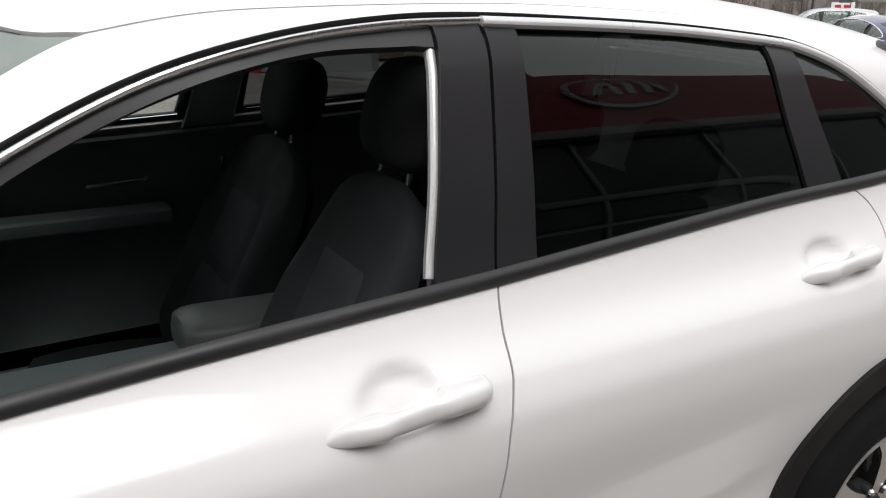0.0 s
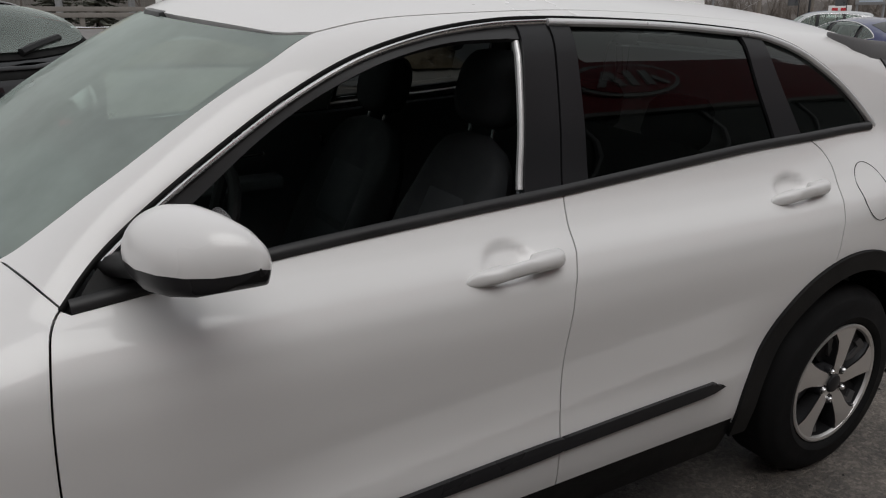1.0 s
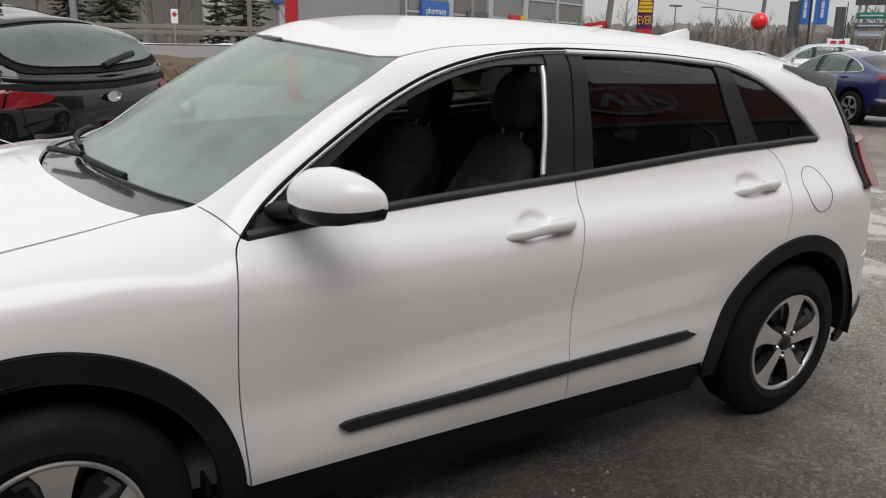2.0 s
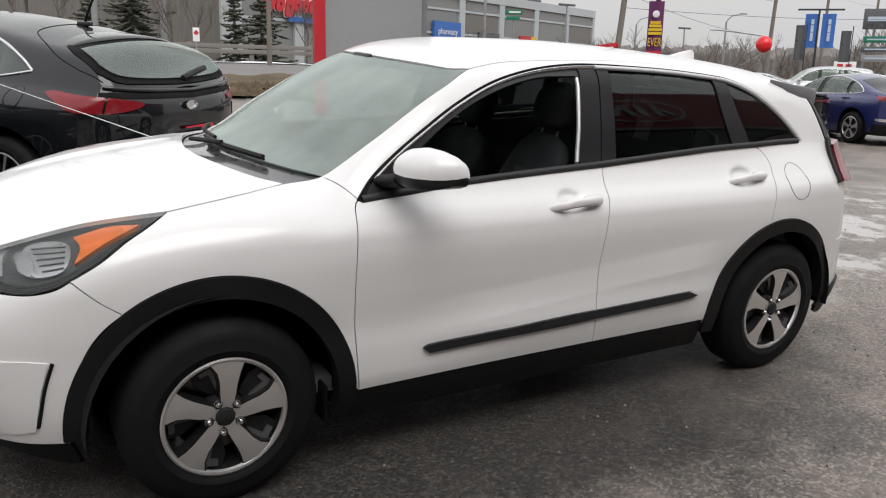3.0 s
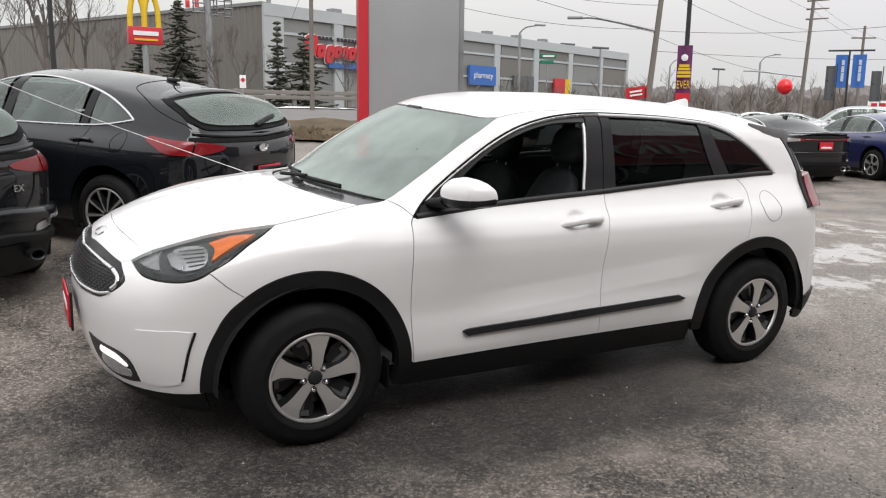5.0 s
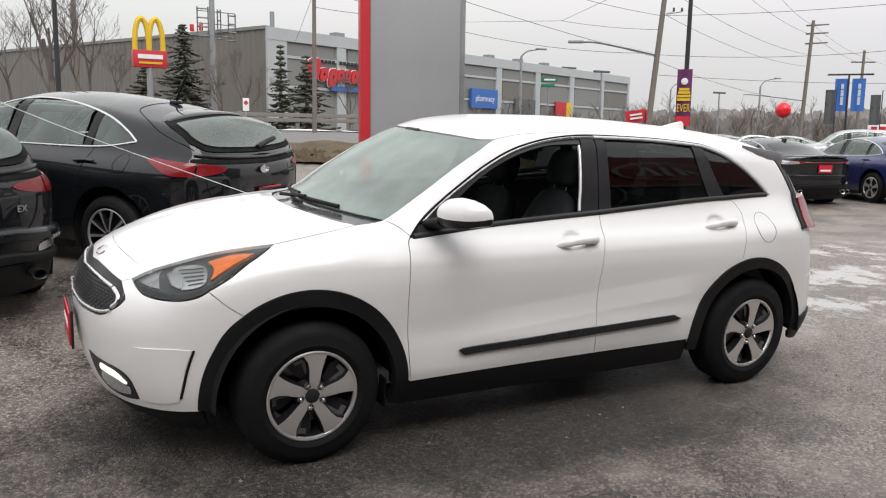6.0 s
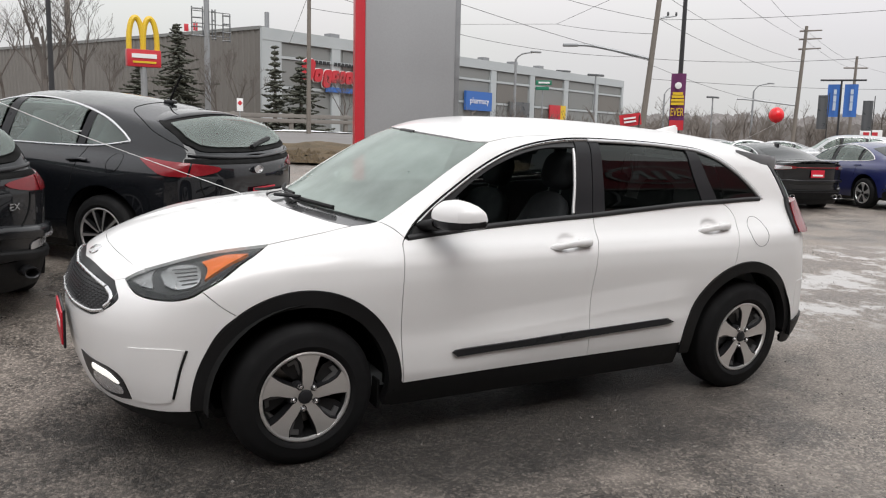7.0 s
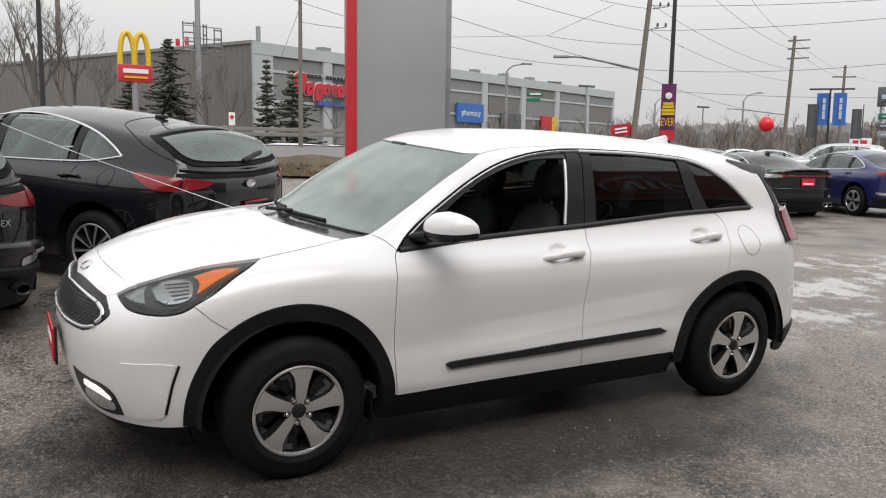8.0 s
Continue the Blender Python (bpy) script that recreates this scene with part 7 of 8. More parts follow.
# large store across the road
ca, cr, cl = far(16.55, 0, 64), far(41.2, 0, 113), far(2.0, 0, 92)
cl = ca + (cl - ca) * 1.6
H0, H1 = -0.5, 9.0
store = empty("store_building", Matrix.Translation((ca[0], ca[1], 0)))
tagged(store, "large grey-brown store with pale fascia and signs", "building")


def wall_frame(a, b):
    d = Vector((b[0] - a[0], b[1] - a[1], 0))
    return d.length, d.normalized(), Vector((d.y, -d.x, 0)).normalized()


def on_wall(a, b, u, z, out):
    ln, d, n = wall_frame(a, b)
    p = Vector((a[0], a[1], 0)) + d * u + n * out
    return Vector((p.x - ca[0], p.y - ca[1], z))


def wall_box(name, a, b, u0, u1, z0, z1, out0, out1, mt, parent=store, label=""):
    v = [on_wall(a, b, u, z, o) for o in (out0, out1) for z in (z0, z1) for u in (u0, u1)]
    f = [[0, 1, 3, 2], [4, 6, 7, 5], [0, 4, 5, 1], [2, 3, 7, 6], [0, 2, 6, 4], [1, 5, 7, 3]]
    return link(name, v, f, mt, parent, label, smooth=False)


# ribbed side wall: every rib is real
L1 = wall_frame(cl, ca)[0]
v, f = [], []
u = 0.0
prof = []
while u < L1:
    for du, o in ((0, 0), (0.30, 0), (0.36, 0.07), (0.50, 0.07), (0.56, 0)):
        prof.append((min(u + du, L1), o))
    u += 0.62
for i, (uu, o) in enumerate(prof):
    v += [on_wall(cl, ca, uu, H0, o), on_wall(cl, ca, uu, H1, o)]
f = [[2 * i, 2 * i + 2, 2 * i + 3, 2 * i + 1] for i in range(len(prof) - 1)]
link("side_wall", v, f, SIDING, store, "ribbed grey-brown metal siding", smooth=False)
wall_box("wall_cap", cl, ca, 0, L1, H1, H1 + 0.25, -0.4, 0.15, BAYPANEL)
L2 = wall_frame(ca, cr)[0]
wall_box("front_wall", ca, cr, 0, L2, H0, H1, -0.4, 0, BAYPANEL)
wall_box("fascia", ca, cr, -0.1, L2, H1 - 0.75, H1 + 0.15, 0, 0.25, FASCIA, label="pale metal fascia")
for k in range(9):
    uu = k * L2 / 8
    wall_box("pilaster", ca, cr, max(uu - 0.5, -0.1), min(uu + (1.8 if k == 0 else 0.5), L2), H0, H1 - 0.75, 0, 0.22, FASCIA)
    if k < 8:
        for z0, z1 in ((7.25, H1 - 0.85), (5.0, 6.95), (1.6, 4.7)):
            wall_box("wall_panel", ca, cr, uu + 0.9, uu + L2 / 8 - 0.8, z0, z1, 0, 0.06, BAYPANEL if (k + int(z0)) % 3 else SIDING)
for z_ in (4.72, 7.0):
    wall_box("band", ca, cr, 0, L2, z_, z_ + 0.22, 0, 0.15, FASCIA)
rt = [on_wall(ca, cr, 0, H1 - 0.1, -0.3), on_wall(ca, cr, L2, H1 - 0.1, -0.3), on_wall(cl, ca, 0, H1 - 0.1, -0.3) + (on_wall(ca, cr, L2, 0, 0) - on_wall(ca, cr, 0, 0, 0)), on_wall(cl, ca, 0, H1 - 0.1, -0.3)]
link("roof_deck", rt, [[0, 1, 2, 3]], BAYPANEL, store)
for k in range(7):
    uu = 8 + k * 5.5
    wall_box("roof_unit", ca, cr, uu, uu + 1.0, H1 + 0.3, H1 + 0.62, -1.6, -0.8, POLEMETAL)
bar("vent_stack", on_wall(cl, ca, L1 - 1.5, H1, -2), on_wall(cl, ca, L1 - 1.5, H1 + 1.6, -2), 0.18, 0.18, POLEMETAL, store)
# wall signs; brand marks stay plain shapes
us = 3.5
for k, (w_, h_, z_) in enumerate(((1.30, 1.75, 5.45), (0.85, 1.05, 5.45), (0.85, 1.45, 5.05), (0.80, 1.05, 5.45), (0.62, 1.05, 5.45), (0.80, 1.05, 5.45), (0.62, 1.4, 5.45), (0.80, 1.05, 5.45), (0.62, 1.05, 5.45), (0.80, 1.05, 5.45))):
    # each brand shape is a slanted rounded block with a small hole and a white rim
    for j, (grow, o0, o1, mt) in enumerate(((0.10, 0.24, 0.32, SIGNWHITE), (0.0, 0.32, 0.5, SIGNRED))):
        n_ = 20
        vv = []
        for o in (o0, o1):
            for r_ in (1.0 + grow, 0.24 - grow):
                for i in range(n_):
                    a = 2 * math.pi * i / n_
                    pz = z_ + h_ / 2 + h_ / 2 * r_ * math.copysign(abs(math.sin(a)) ** 0.6, math.sin(a))
                    pu = us + w_ / 2 + w_ / 2 * r_ * math.copysign(abs(math.cos(a)) ** 0.6, math.cos(a)) + 0.22 * (pz - z_)
                    vv.append(on_wall(ca, cr, pu, pz, o))
        ff = []
        for i in range(n_):
            i2 = (i + 1) % n_
            ff += [[2 * n_ + i, 2 * n_ + i2, 3 * n_ + i2, 3 * n_ + i], [i, i2, 2 * n_ + i2, 2 * n_ + i], [n_ + i2, n_ + i, 3 * n_ + i, 3 * n_ + i2]]
        link("brand_shape", vv, ff, mt, store, "red brand shape" if j else "white rim", smooth=False)
    us += w_ + 0.10
wall_box("brand_stripe", ca, cr, 6.3, 13.5, 4.72, 5.12, 0.31, 0.42, SIGNBLUE)
for k in range(13):
    if k != 4:
        wall_box("brand_bar", ca, cr, 5.2 + k * 0.42, 5.5 + k * 0.42, 6.85, 7.14, 0.31, 0.36, POLEBLACK)


def letters_on(text, size, parent, m, mt, name="lettering"):
    cu = bpy.data.curves.new(name, "FONT")
    cu.body, cu.size, cu.extrude, cu.align_x, cu.align_y = text, size, 0.01, "CENTER", "CENTER"
    cu.materials.append(mt)
    ob = new(name, cu)
    ob.parent = parent
    ob.matrix_basis = m
    return ob


def seen_u(az):
    """How far along the store's front a bearing meets it."""
    ln, d, n = wall_frame(ca, cr)
    w = Vector((math.sin(radians(az)), math.cos(radians(az))))
    dx, dy = ca[0] - EYE0[0], ca[1] - EYE0[1]
    det = d.x * -w.y + d.y * w.x
    return (-dx * -w.y - dy * w.x) / det


u0, u1 = seen_u(30.3), seen_u(32.1)
wall_box("pharmacy_sign", ca, cr, u0, u1, 4.0, 5.9, 0.22, 0.5, SIGNBLUE, label="blue pharmacy sign")
ln, d_, n_ = wall_frame(ca, cr)
ang = math.degrees(math.atan2(d_.y, d_.x))
c_ = on_wall(ca, cr, (u0 + u1) / 2, 4.95, 0.53)
letters_on("pharmacy", 0.85, store, pose(c_.x, c_.y, c_.z, 90, 0, ang), SIGNWHITE)
u0 = seen_u(36.2)
wall_box("store_poster", ca, cr, u0, u0 + 2.4, 3.2, 5.2, 0.22, 0.4, SIGNRED)
wall_box("store_poster", ca, cr, u0 + 2.4, u0 + 3.6, 3.2, 5.2, 0.22, 0.4, SIGNYELLOW)
u0 = seen_u(33.4)
wall_box("store_poster", ca, cr, u0, u0 + 4.0, 3.4, 5.2, 0.22, 0.4, GREYPAINT)

# dealer pylon: grey slab with a red edge
pl, pr_ = far(22.85, 0, 17), far(30.15, 0, 17.3)
d = (pr_ - pl)
ang = math.degrees(math.atan2(d.y, d.x))
wd = Vector((d.x, d.y)).length
py = empty("sign_pylon", Matrix.Translation((pl.x, pl.y, ground_z(pl.x, pl.y))) @ pose(0, 0, 0, 0, 0, ang))
tagged(py, "tall grey sign pylon with a red edge", "sign pylon")
part("red_edge", box(0.20, 0.62, 8.0, (0.10, 0.3, 4.0), 0.01), SIGNRED, py, "red edge panel")
part("grey_slab", box(wd - 0.34, 0.55, 8.0, (0.205 + (wd - 0.34) / 2, 0.3, 4.0), 0.01), PYLONGREY, py)
part("return_panel", box(0.12, 0.5, 8.0, (wd - 0.07, 0.34, 4.0), 0.01), POLEMETAL, py)

# restaurant pole sign, drawn as plain shapes
sg = far(9.06, 0, 55)
gz_ = ground_z(sg.x, sg.y)
ms = empty("restaurant_sign", Matrix.Translation((sg.x, sg.y, 0)) @ pose(0, 0, 0, 0, 0, -9 + 14))
tagged(ms, "yellow double arch over a red board on a pole", "sign")
part("sign_board", box(2.05, 0.5, 1.05, (0, 0, 5.75), 0.05), SIGNRED, ms, "red board")
part("sign_bar", box(1.5, 0.06, 0.26, (0, -0.27, 5.88), 0.0), SIGNWHITE, ms)
part("sign_bar", box(1.4, 0.06, 0.12, (0, -0.27, 5.50), 0.0), SIGNYELLOW, ms)
for s in (-1, 1):
    arcp = [(s * 0.43 + 0.42 * math.cos(a), 0, 6.25 + 1.95 * math.sin(a) ** 0.75) for a in np.linspace(0.001, math.pi - 0.001, 30)]
    v, f = pipe(arcp, 0.17, 8)
    link("arch", v, f, SIGNYELLOW, ms, "yellow arch")
bar("pole", (0, 0, gz_ - 0.5), (0, 0, 5.3), 0.2, 0.2, POLEMETAL, ms)

# gantry frame with small sign boxes
gp = far(13.05, 0, 58)
ga = empty("sign_gantry", Matrix.Translation((gp.x, gp.y, 0)) @ pose(0, 0, 0, 0, 0, -13))
tagged(ga, "empty steel sign frame on a pole", "sign frame")
bar("pole", (0, 0, 0), (0, 0, 12), 0.22, 0.18, POLEMETAL, ga)
for x0_, x1_, z0_, z1_ in ((-0.95, -0.25, 7.55, 9.55), (0.35, 0.55, 7.4, 9.4), (1.05, 1.5, 7.3, 9.15)):
    for x in (x0_, x1_):
        bar("frame_post", (x, 0, z0_), (x, 0, z1_), 0.045, 0.045, GREYPAINT, ga)
    for k in range(4):
        z = z0_ + (z1_ - z0_) * (k + 0.2) / 3.4
        bar("frame_rung", (x0_ - 0.05, 0, z), (x1_ + 0.05, 0, z - 0.02), 0.05, 0.05, GREYPAINT, ga)
for z in (7.75, 8.5, 9.3):
    bar("frame_rail", (-0.95, 0.05, z), (1.5, 0.05, z - 0.12), 0.03, 0.03, GREYPAINT, ga)
fg = empty("flag", Matrix.Translation(down(far(12.35, 0, 75))) @ pose(0, 0, 0, 0, 0, -12))
tagged(fg, "red and white flag on a thin pole", "flag")
bar("pole", (0, 0, 0), (0, 0, 9.3), 0.05, 0.04, POLEMETAL, fg)
for x_, mt in ((-0.55, SIGNRED), (-0.18, SIGNWHITE), (0.20, SIGNRED)):
    part("cloth", box(0.36, 0.03, 0.62, (x_ - 0.22, 0, 8.8 + 0.12 * x_), 0.01), mt, fg)


# poles, lamps and wires
def pole(az, el_top, d, r, mt, name, label, lean=0.0, ground=None):
    top = far(az, el_top, d)
    base = down(far(az - lean, 0, d))
    if ground is not None:
        base.z = ground
    ob = empty(name, Matrix.Translation(base))
    tagged(ob, label, "pole")
    bar("shaft", Vector((0, 0, -0.3)), top - base, r, r * 0.7, mt, ob)
    return ob, base, top


main, mb, mt_ = pole(43.55, 12.0, 42, 0.16, POLEWOOD, "utility_pole", "weathered wooden utility pole with a lamp arm", 1.1)
for el, half in ((10.6, 1.0), (9.3, 0.9), (8.0, 0.9)):
    c0 = far(43.2 + (el - 5) * 0.09, el, 42) - mb
    for k in (0.35, 0.75):
        bar("crossarm", c0, c0 + Vector((half * k, -0.5 * half * k, 0.12)), 0.04, 0.03, POLEMETAL, main)
        v, f = lathe([(0.0, 0.2), (0.05, 0.18), (0.06, 0.05), (0.04, 0)], 10, "z")
        q = c0 + Vector((half * k, -0.5 * half * k, 0.12))
        link("insulator", [(a + q.x, b + q.y, c + q.z) for a, b, c in v], f, GREYPAINT, main)
arm = [far(42.9, 5.4, 42), far(41.0, 5.85, 41.6), far(39.0, 6.25, 41.2), far(37.9, 6.3, 41)]
link("lamp_arm", *pipe(crv([p - mb for p in arm], 0.3), 0.07, 8), POLEMETAL, main)
part("lamp_head", box(0.75, 0.3, 0.14, far(37.6, 6.28, 41) - mb, 0.06, 3, pose(0, 0, 0, 0, 0, -35)), POLEMETAL, main)
p2, b2, t2 = pole(52.45, 7.3, 70, 0.17, POLEWOOD, "utility_pole", "wooden utility pole with crossarms", 0.35)
for el in (7.0, 6.5, 5.9):
    c0 = far(52.42, el, 70) - b2
    bar("crossarm", c0 - Vector((0.3, -0.3, 0)), c0 + Vector((1.1, -0.6, 0.1)), 0.07, 0.05, POLEWOOD, p2)
arm2 = [far(52.2, 2.4, 70) - b2, far(49.5, 2.75, 70) - b2, far(48.6, 2.8, 70) - b2]
link("lamp_arm", *pipe(crv(arm2, 0.5), 0.07, 6), POLEMETAL, p2)
p3, b3, t3 = pole(55.45, 5.4, 105, 0.2, POLEWOOD, "utility_pole", "wooden utility pole far along the road", 0.1)
c0 = far(55.43, 4.7, 105) - b3
bar("crossarm", c0 - Vector((1.0, -0.8, 0)), c0 + Vector((1.0, -0.8, 0)), 0.08, 0.08, POLEWOOD, p3)
p4, b4, t4 = pole(58.2, 4.6, 120, 0.2, POLEWOOD, "utility_pole", "wooden utility pole far along the road", 0.1)
pole(4.68, 12, 45, 0.15, POLEWOOD, "utility_pole", "weathered wooden utility pole by the road", 0.0)
pole(3.6, 12, 38, 0.12, POLEBLACK, "lot_pole", "slim dark lamp pole", 0.0)
pc, bc, tc = pole(19.75, 12, 38, 0.11, POLEWOOD, "utility_pole", "slim wooden utility pole by the road", 0.05)
for az, el, d, hd in ((33.93, 5.31, 60, 1.35), (49.6, 3.3, 95, 1.0), (44.0, 3.1, 100, 0.9), (47.1, 2.9, 120, 0.0), (39.4, 4.3, 95, 0.0), (37.2, 4.55, 110, 0.0)):
    lp, lb, lt = pole(az, el, d, 0.13, POLEMETAL, "street_lamp", "galvanised street lamp beside the road", 0.0)
    if hd:
        a = [far(az, el, d) - lb, far(az + hd * 0.3, el + 0.35, d) - lb, far(az + hd, el + 0.5, d) - lb]
        link("lamp_arm", *pipe(crv(a, 0.4), 0.06, 6), POLEMETAL, lp)
        part("lamp_head", box(0.8, 0.3, 0.12, far(az + hd, el + 0.49, d) - lb, 0.04), POLEMETAL, lp)
    else:
        part("lamp_head", box(2.2, 0.3, 0.25, far(az, el, d) - lb, 0.04), GREYPAINT, lp)


def wire(a, b, sag, r=0.011):
    pts = [Vector(a) * (1 - s) + Vector(b) * s - Vector((0, 0, 4 * sag * s * (1 - s))) for s in np.linspace(0, 1, 14)]
    o = Vector(a)
    ob = link("overhead_wire", *pipe([p - o for p in pts], r, 5), WIRE)
    ob.location = o
    return tagged(ob, "thin black overhead wire between poles", "wire", group="overhead wires")


W = [((28.0, 9.5, 30), (42.95, 5.25, 42), 0.1), ((30.0, 6.9, 40), (42.6, 5.5, 42), 0.25), ((30.0, 7.55, 60), (36.6, 7.65, 50), 0.0), ((36.6, 7.65, 50), (43.2, 7.0, 42), 0.1), ((36.6, 7.65, 50), (41.0, 9.6, 42), 0.0),
     ((34.5, 10.0, 36), (43.1, 7.9, 42), 0.1), ((39.0, 10.2, 38), (43.3, 9.3, 42), 0.05),
     ((43.3, 9.5, 42), (60.0, 9.2, 40), 0.15), ((43.25, 7.9, 42), (60.0, 8.2, 40), 0.15), ((43.0, 5.4, 42), (60.0, 5.6, 42), 0.3), ((42.8, 4.1, 42), (60.0, 3.4, 60), 0.2),
     ((43.4, 9.6, 42), (52.45, 5.2, 70), 0.5), ((43.3, 8.0, 42), (52.45, 4.5, 70), 0.5), ((43.0, 5.0, 42), (52.3, 2.4, 70), 0.4), ((47.0, 10.2, 48), (52.5, 6.4, 70), 0.4), ((49.3, 10.2, 52), (52.5, 7.0, 70), 0.4),
     ((52.5, 7.0, 70), (55.45, 5.0, 105), 0.3), ((52.5, 6.4, 70), (55.45, 4.6, 105), 0.3), ((55.45, 5.0, 105), (58.2, 4.2, 120), 0.3),
     ((16.8, 10.5, 40), (22.8, 8.75, 36), 0.05), ((19.75, 8.3, 38), (24.5, 7.9, 36), 0.05), ((19.75, 9.3, 38), (18.4, 5.9, 62), 0.05)]
for a, b, s in W:
    wire(far(*a), far(*b), s)


# banners, flags, balloons
def banner(name, label, p, w, h, mt, ang, thick=0.02):
    ob = empty(name, Matrix.Translation(p) @ pose(0, 0, 0, 0, 0, ang))
    tagged(ob, label, "banner")
    n_ = 8
    v = [(w * (i / n_ - 0.5), 0.03 * math.sin(i * 0.9) + t, h * (j / n_ - 0.5)) for t in (0, thick) for j in range(n_ + 1) for i in range(n_ + 1)]
    m_ = n_ + 1
    f = []
    for j in range(n_):
        for i in range(n_):
            a = j * m_ + i
            f += [[a, a + 1, a + m_ + 1, a + m_], [m_ * m_ + a, m_ * m_ + a + m_, m_ * m_ + a + m_ + 1, m_ * m_ + a + 1]]
    link("cloth", v, f, mt, ob)
    return ob


PALEBLUE = material("pale_print", (0.45, 0.52, 0.62), 0.6)
bp, bb, bt = pole(45.0, 12, 30, 0.095, POLEBLACK, "lot_lamp_pole", "black lot lamp pole carrying a sale banner", 0.1)
PURPLE = material("purple_banner_cloth", (0.11, 0.018, 0.09), 0.7, 0, 0.25, 1.2, 60)
c0 = far(44.86, 2.58, 29.8)
bn = banner("sale_banner", "purple and red sale banner with yellow lettering", c0, 0.50, 1.95, PURPLE, -45)
part("red_foot", box(0.48, 0.012, 0.34, (0, -0.035, -0.80), 0.0), SIGNRED, bn)
letters_on("EVER", 0.205, bn, pose(0.0, -0.05, -0.36, 90, 0, 0) @ Matrix.Diagonal((1.0, 1.9, 1, 1)), SIGNYELLOW)
for z, w_ in ((-0.06, 0.44), (0.06, 0.44), (0.18, 0.40), (0.29, 0.34)):
    part("lettering_bar", box(w_, 0.012, 0.09, (0, -0.045, z), 0.0), SIGNYELLOW, bn)
v, f = lathe([(0.0, -0.052), (0.10, -0.05), (0.115, -0.045)], 20)
link("roundel", [(a, b, c + 0.56) for a, b, c in v], f, SIGNWHITE, bn)
ap, ab, at_ = pole(54.72, 4.0, 45, 0.06, POLEBLACK, "banner_pole", "slim T-shaped pole with two blue banners", 0.0)
bar("cross_bar", far(53.5, 3.98, 45) - ab, far(56.1, 3.96, 45) - ab, 0.045, 0.045, POLEBLACK, ap)
for az in (54.35, 55.3):
    bn = banner("blue_banner", "blue banner with pale lettering on a T-shaped pole", far(az, 2.72, 45), 0.60, 1.58, SIGNBLUE, -54.5)
    for z, h_ in ((-0.28, 0.40), (0.10, 0.30), (0.42, 0.24)):
        part("lettering_bar", box(0.13, 0.012, h_, (0.04, -0.045, z), 0.0), PALEBLUE, bn)
for az, el, h in ((53.75, 2.0, 1.55), (56.3, 1.8, 1.35)):
    banner("feather_flag", "dark feather flag with faint print", far(az, el, 42), 0.42, h, GREYPAINT, -54)
    tagged(bar("flag_pole", down(far(az + 0.3, 0, 42)), far(az + 0.35, el + 1.2, 42), 0.02, 0.02, POLEBLACK), "thin black pole of a feather flag", "pole")
bn = banner("red_flag", "red sale sign above the parked cars", far(41.85, 1.35, 24), 0.60, 0.34, SIGNRED, -36)
bn.matrix_basis = bn.matrix_basis @ pose(0, 0, 0, 0, -9, 0)
for z in (0.05, -0.05):
    part("lettering_bar", box(0.34, 0.012, 0.05, (-0.02, -0.045, z), 0.0), SIGNWHITE, bn)
tagged(bar("flag_pole", down(far(42.35, 0, 24)), far(42.45, 1.7, 24), 0.015, 0.015, POLEBLACK), "thin black pole of a red sign", "pole")
BALLOON = material("red_balloon_skin", (0.75, 0.012, 0.02), 0.22, 0, 0.05, 3, 100, coat=0.3)


def balloon(p, r, tail, label):
    ob = empty("balloon", Matrix.Translation(p))
    tagged(ob, label, "balloon")
    v, f = lathe([(0.001, -1.12), (0.06, -1.10), (0.03, -1.05), (0.20, -0.98)] + [(math.cos(a), math.sin(a) * (1.08 if a > 0 else 1.0)) for a in np.linspace(-1.35, 1.55, 16)], 28, "z")
    link("skin", [(a * r, b * r, c * r) for a, b, c in v], f, BALLOON, ob)
    q = [Vector((0, 0, -1.1 * r)), (Vector(tail) - Vector(p)) * 0.5 - Vector((0, 0, 0.05 * (Vector(tail) - Vector(p)).length)), Vector(tail) - Vector(p)]
    link("string", *pipe(crv(q, 0.1), 0.0018, 5), SIGNWHITE, ob, "white balloon string")
    return ob


balloon(far(51.07, 1.79, 18.5), 0.155, (14.2, 9.6, 1.3), "red balloon on a string above a parked car")
hood_pt = SLOPE @ Vector((0.10, 0.55, 1.0))
balloon(Vector((-1.72, 1.35, 1.98)), 0.15, hood_pt, "red balloon tied to the white suv by a white string")


# trees and verge
def bare_tree(height, seed, spread=0.5, levels=4, r0=0.12):
    """Trunk and twigs of a leafless tree as vertices and faces."""
    rnd = random.Random(seed)
    verts, faces = [], []

    def limb(p, d, ln, r, lv):
        k = 3 if lv > 1 else 5
        pts = [p]
        for i in range(3):
            d = (d + Vector((rnd.uniform(-1, 1), rnd.uniform(-1, 1), rnd.uniform(-0.2, 0.7))) * 0.13).normalized()
            pts.append(pts[-1] + d * ln / 3)
        rr = [r, r * 0.85, r * 0.7, r * 0.5]
        v, f = pipe(pts, r, k, rr, caps=False)
        b = len(verts)
        verts.extend(v)
        faces.extend([[i + b for i in q] for q in f])
        if lv < levels:
            for _ in range(4 if lv < 2 else 3):
                s = rnd.uniform(0.35, 1.0)
                i = min(int(s * 3), 2)
                q = pts[i].lerp(pts[i + 1], s * 3 - i)
                side = Vector((rnd.uniform(-1, 1), rnd.uniform(-1, 1), rnd.uniform(0.1, 0.9)))
                limb(q, (d * (1 - spread) + side * spread).normalized(), ln * rnd.uniform(0.5, 0.74), max(r * 0.48, 0.006), lv + 1)
    limb(Vector((0, 0, -0.2)), Vector((0, 0, 1)), height * 0.45, r0, 0)
    return verts, faces


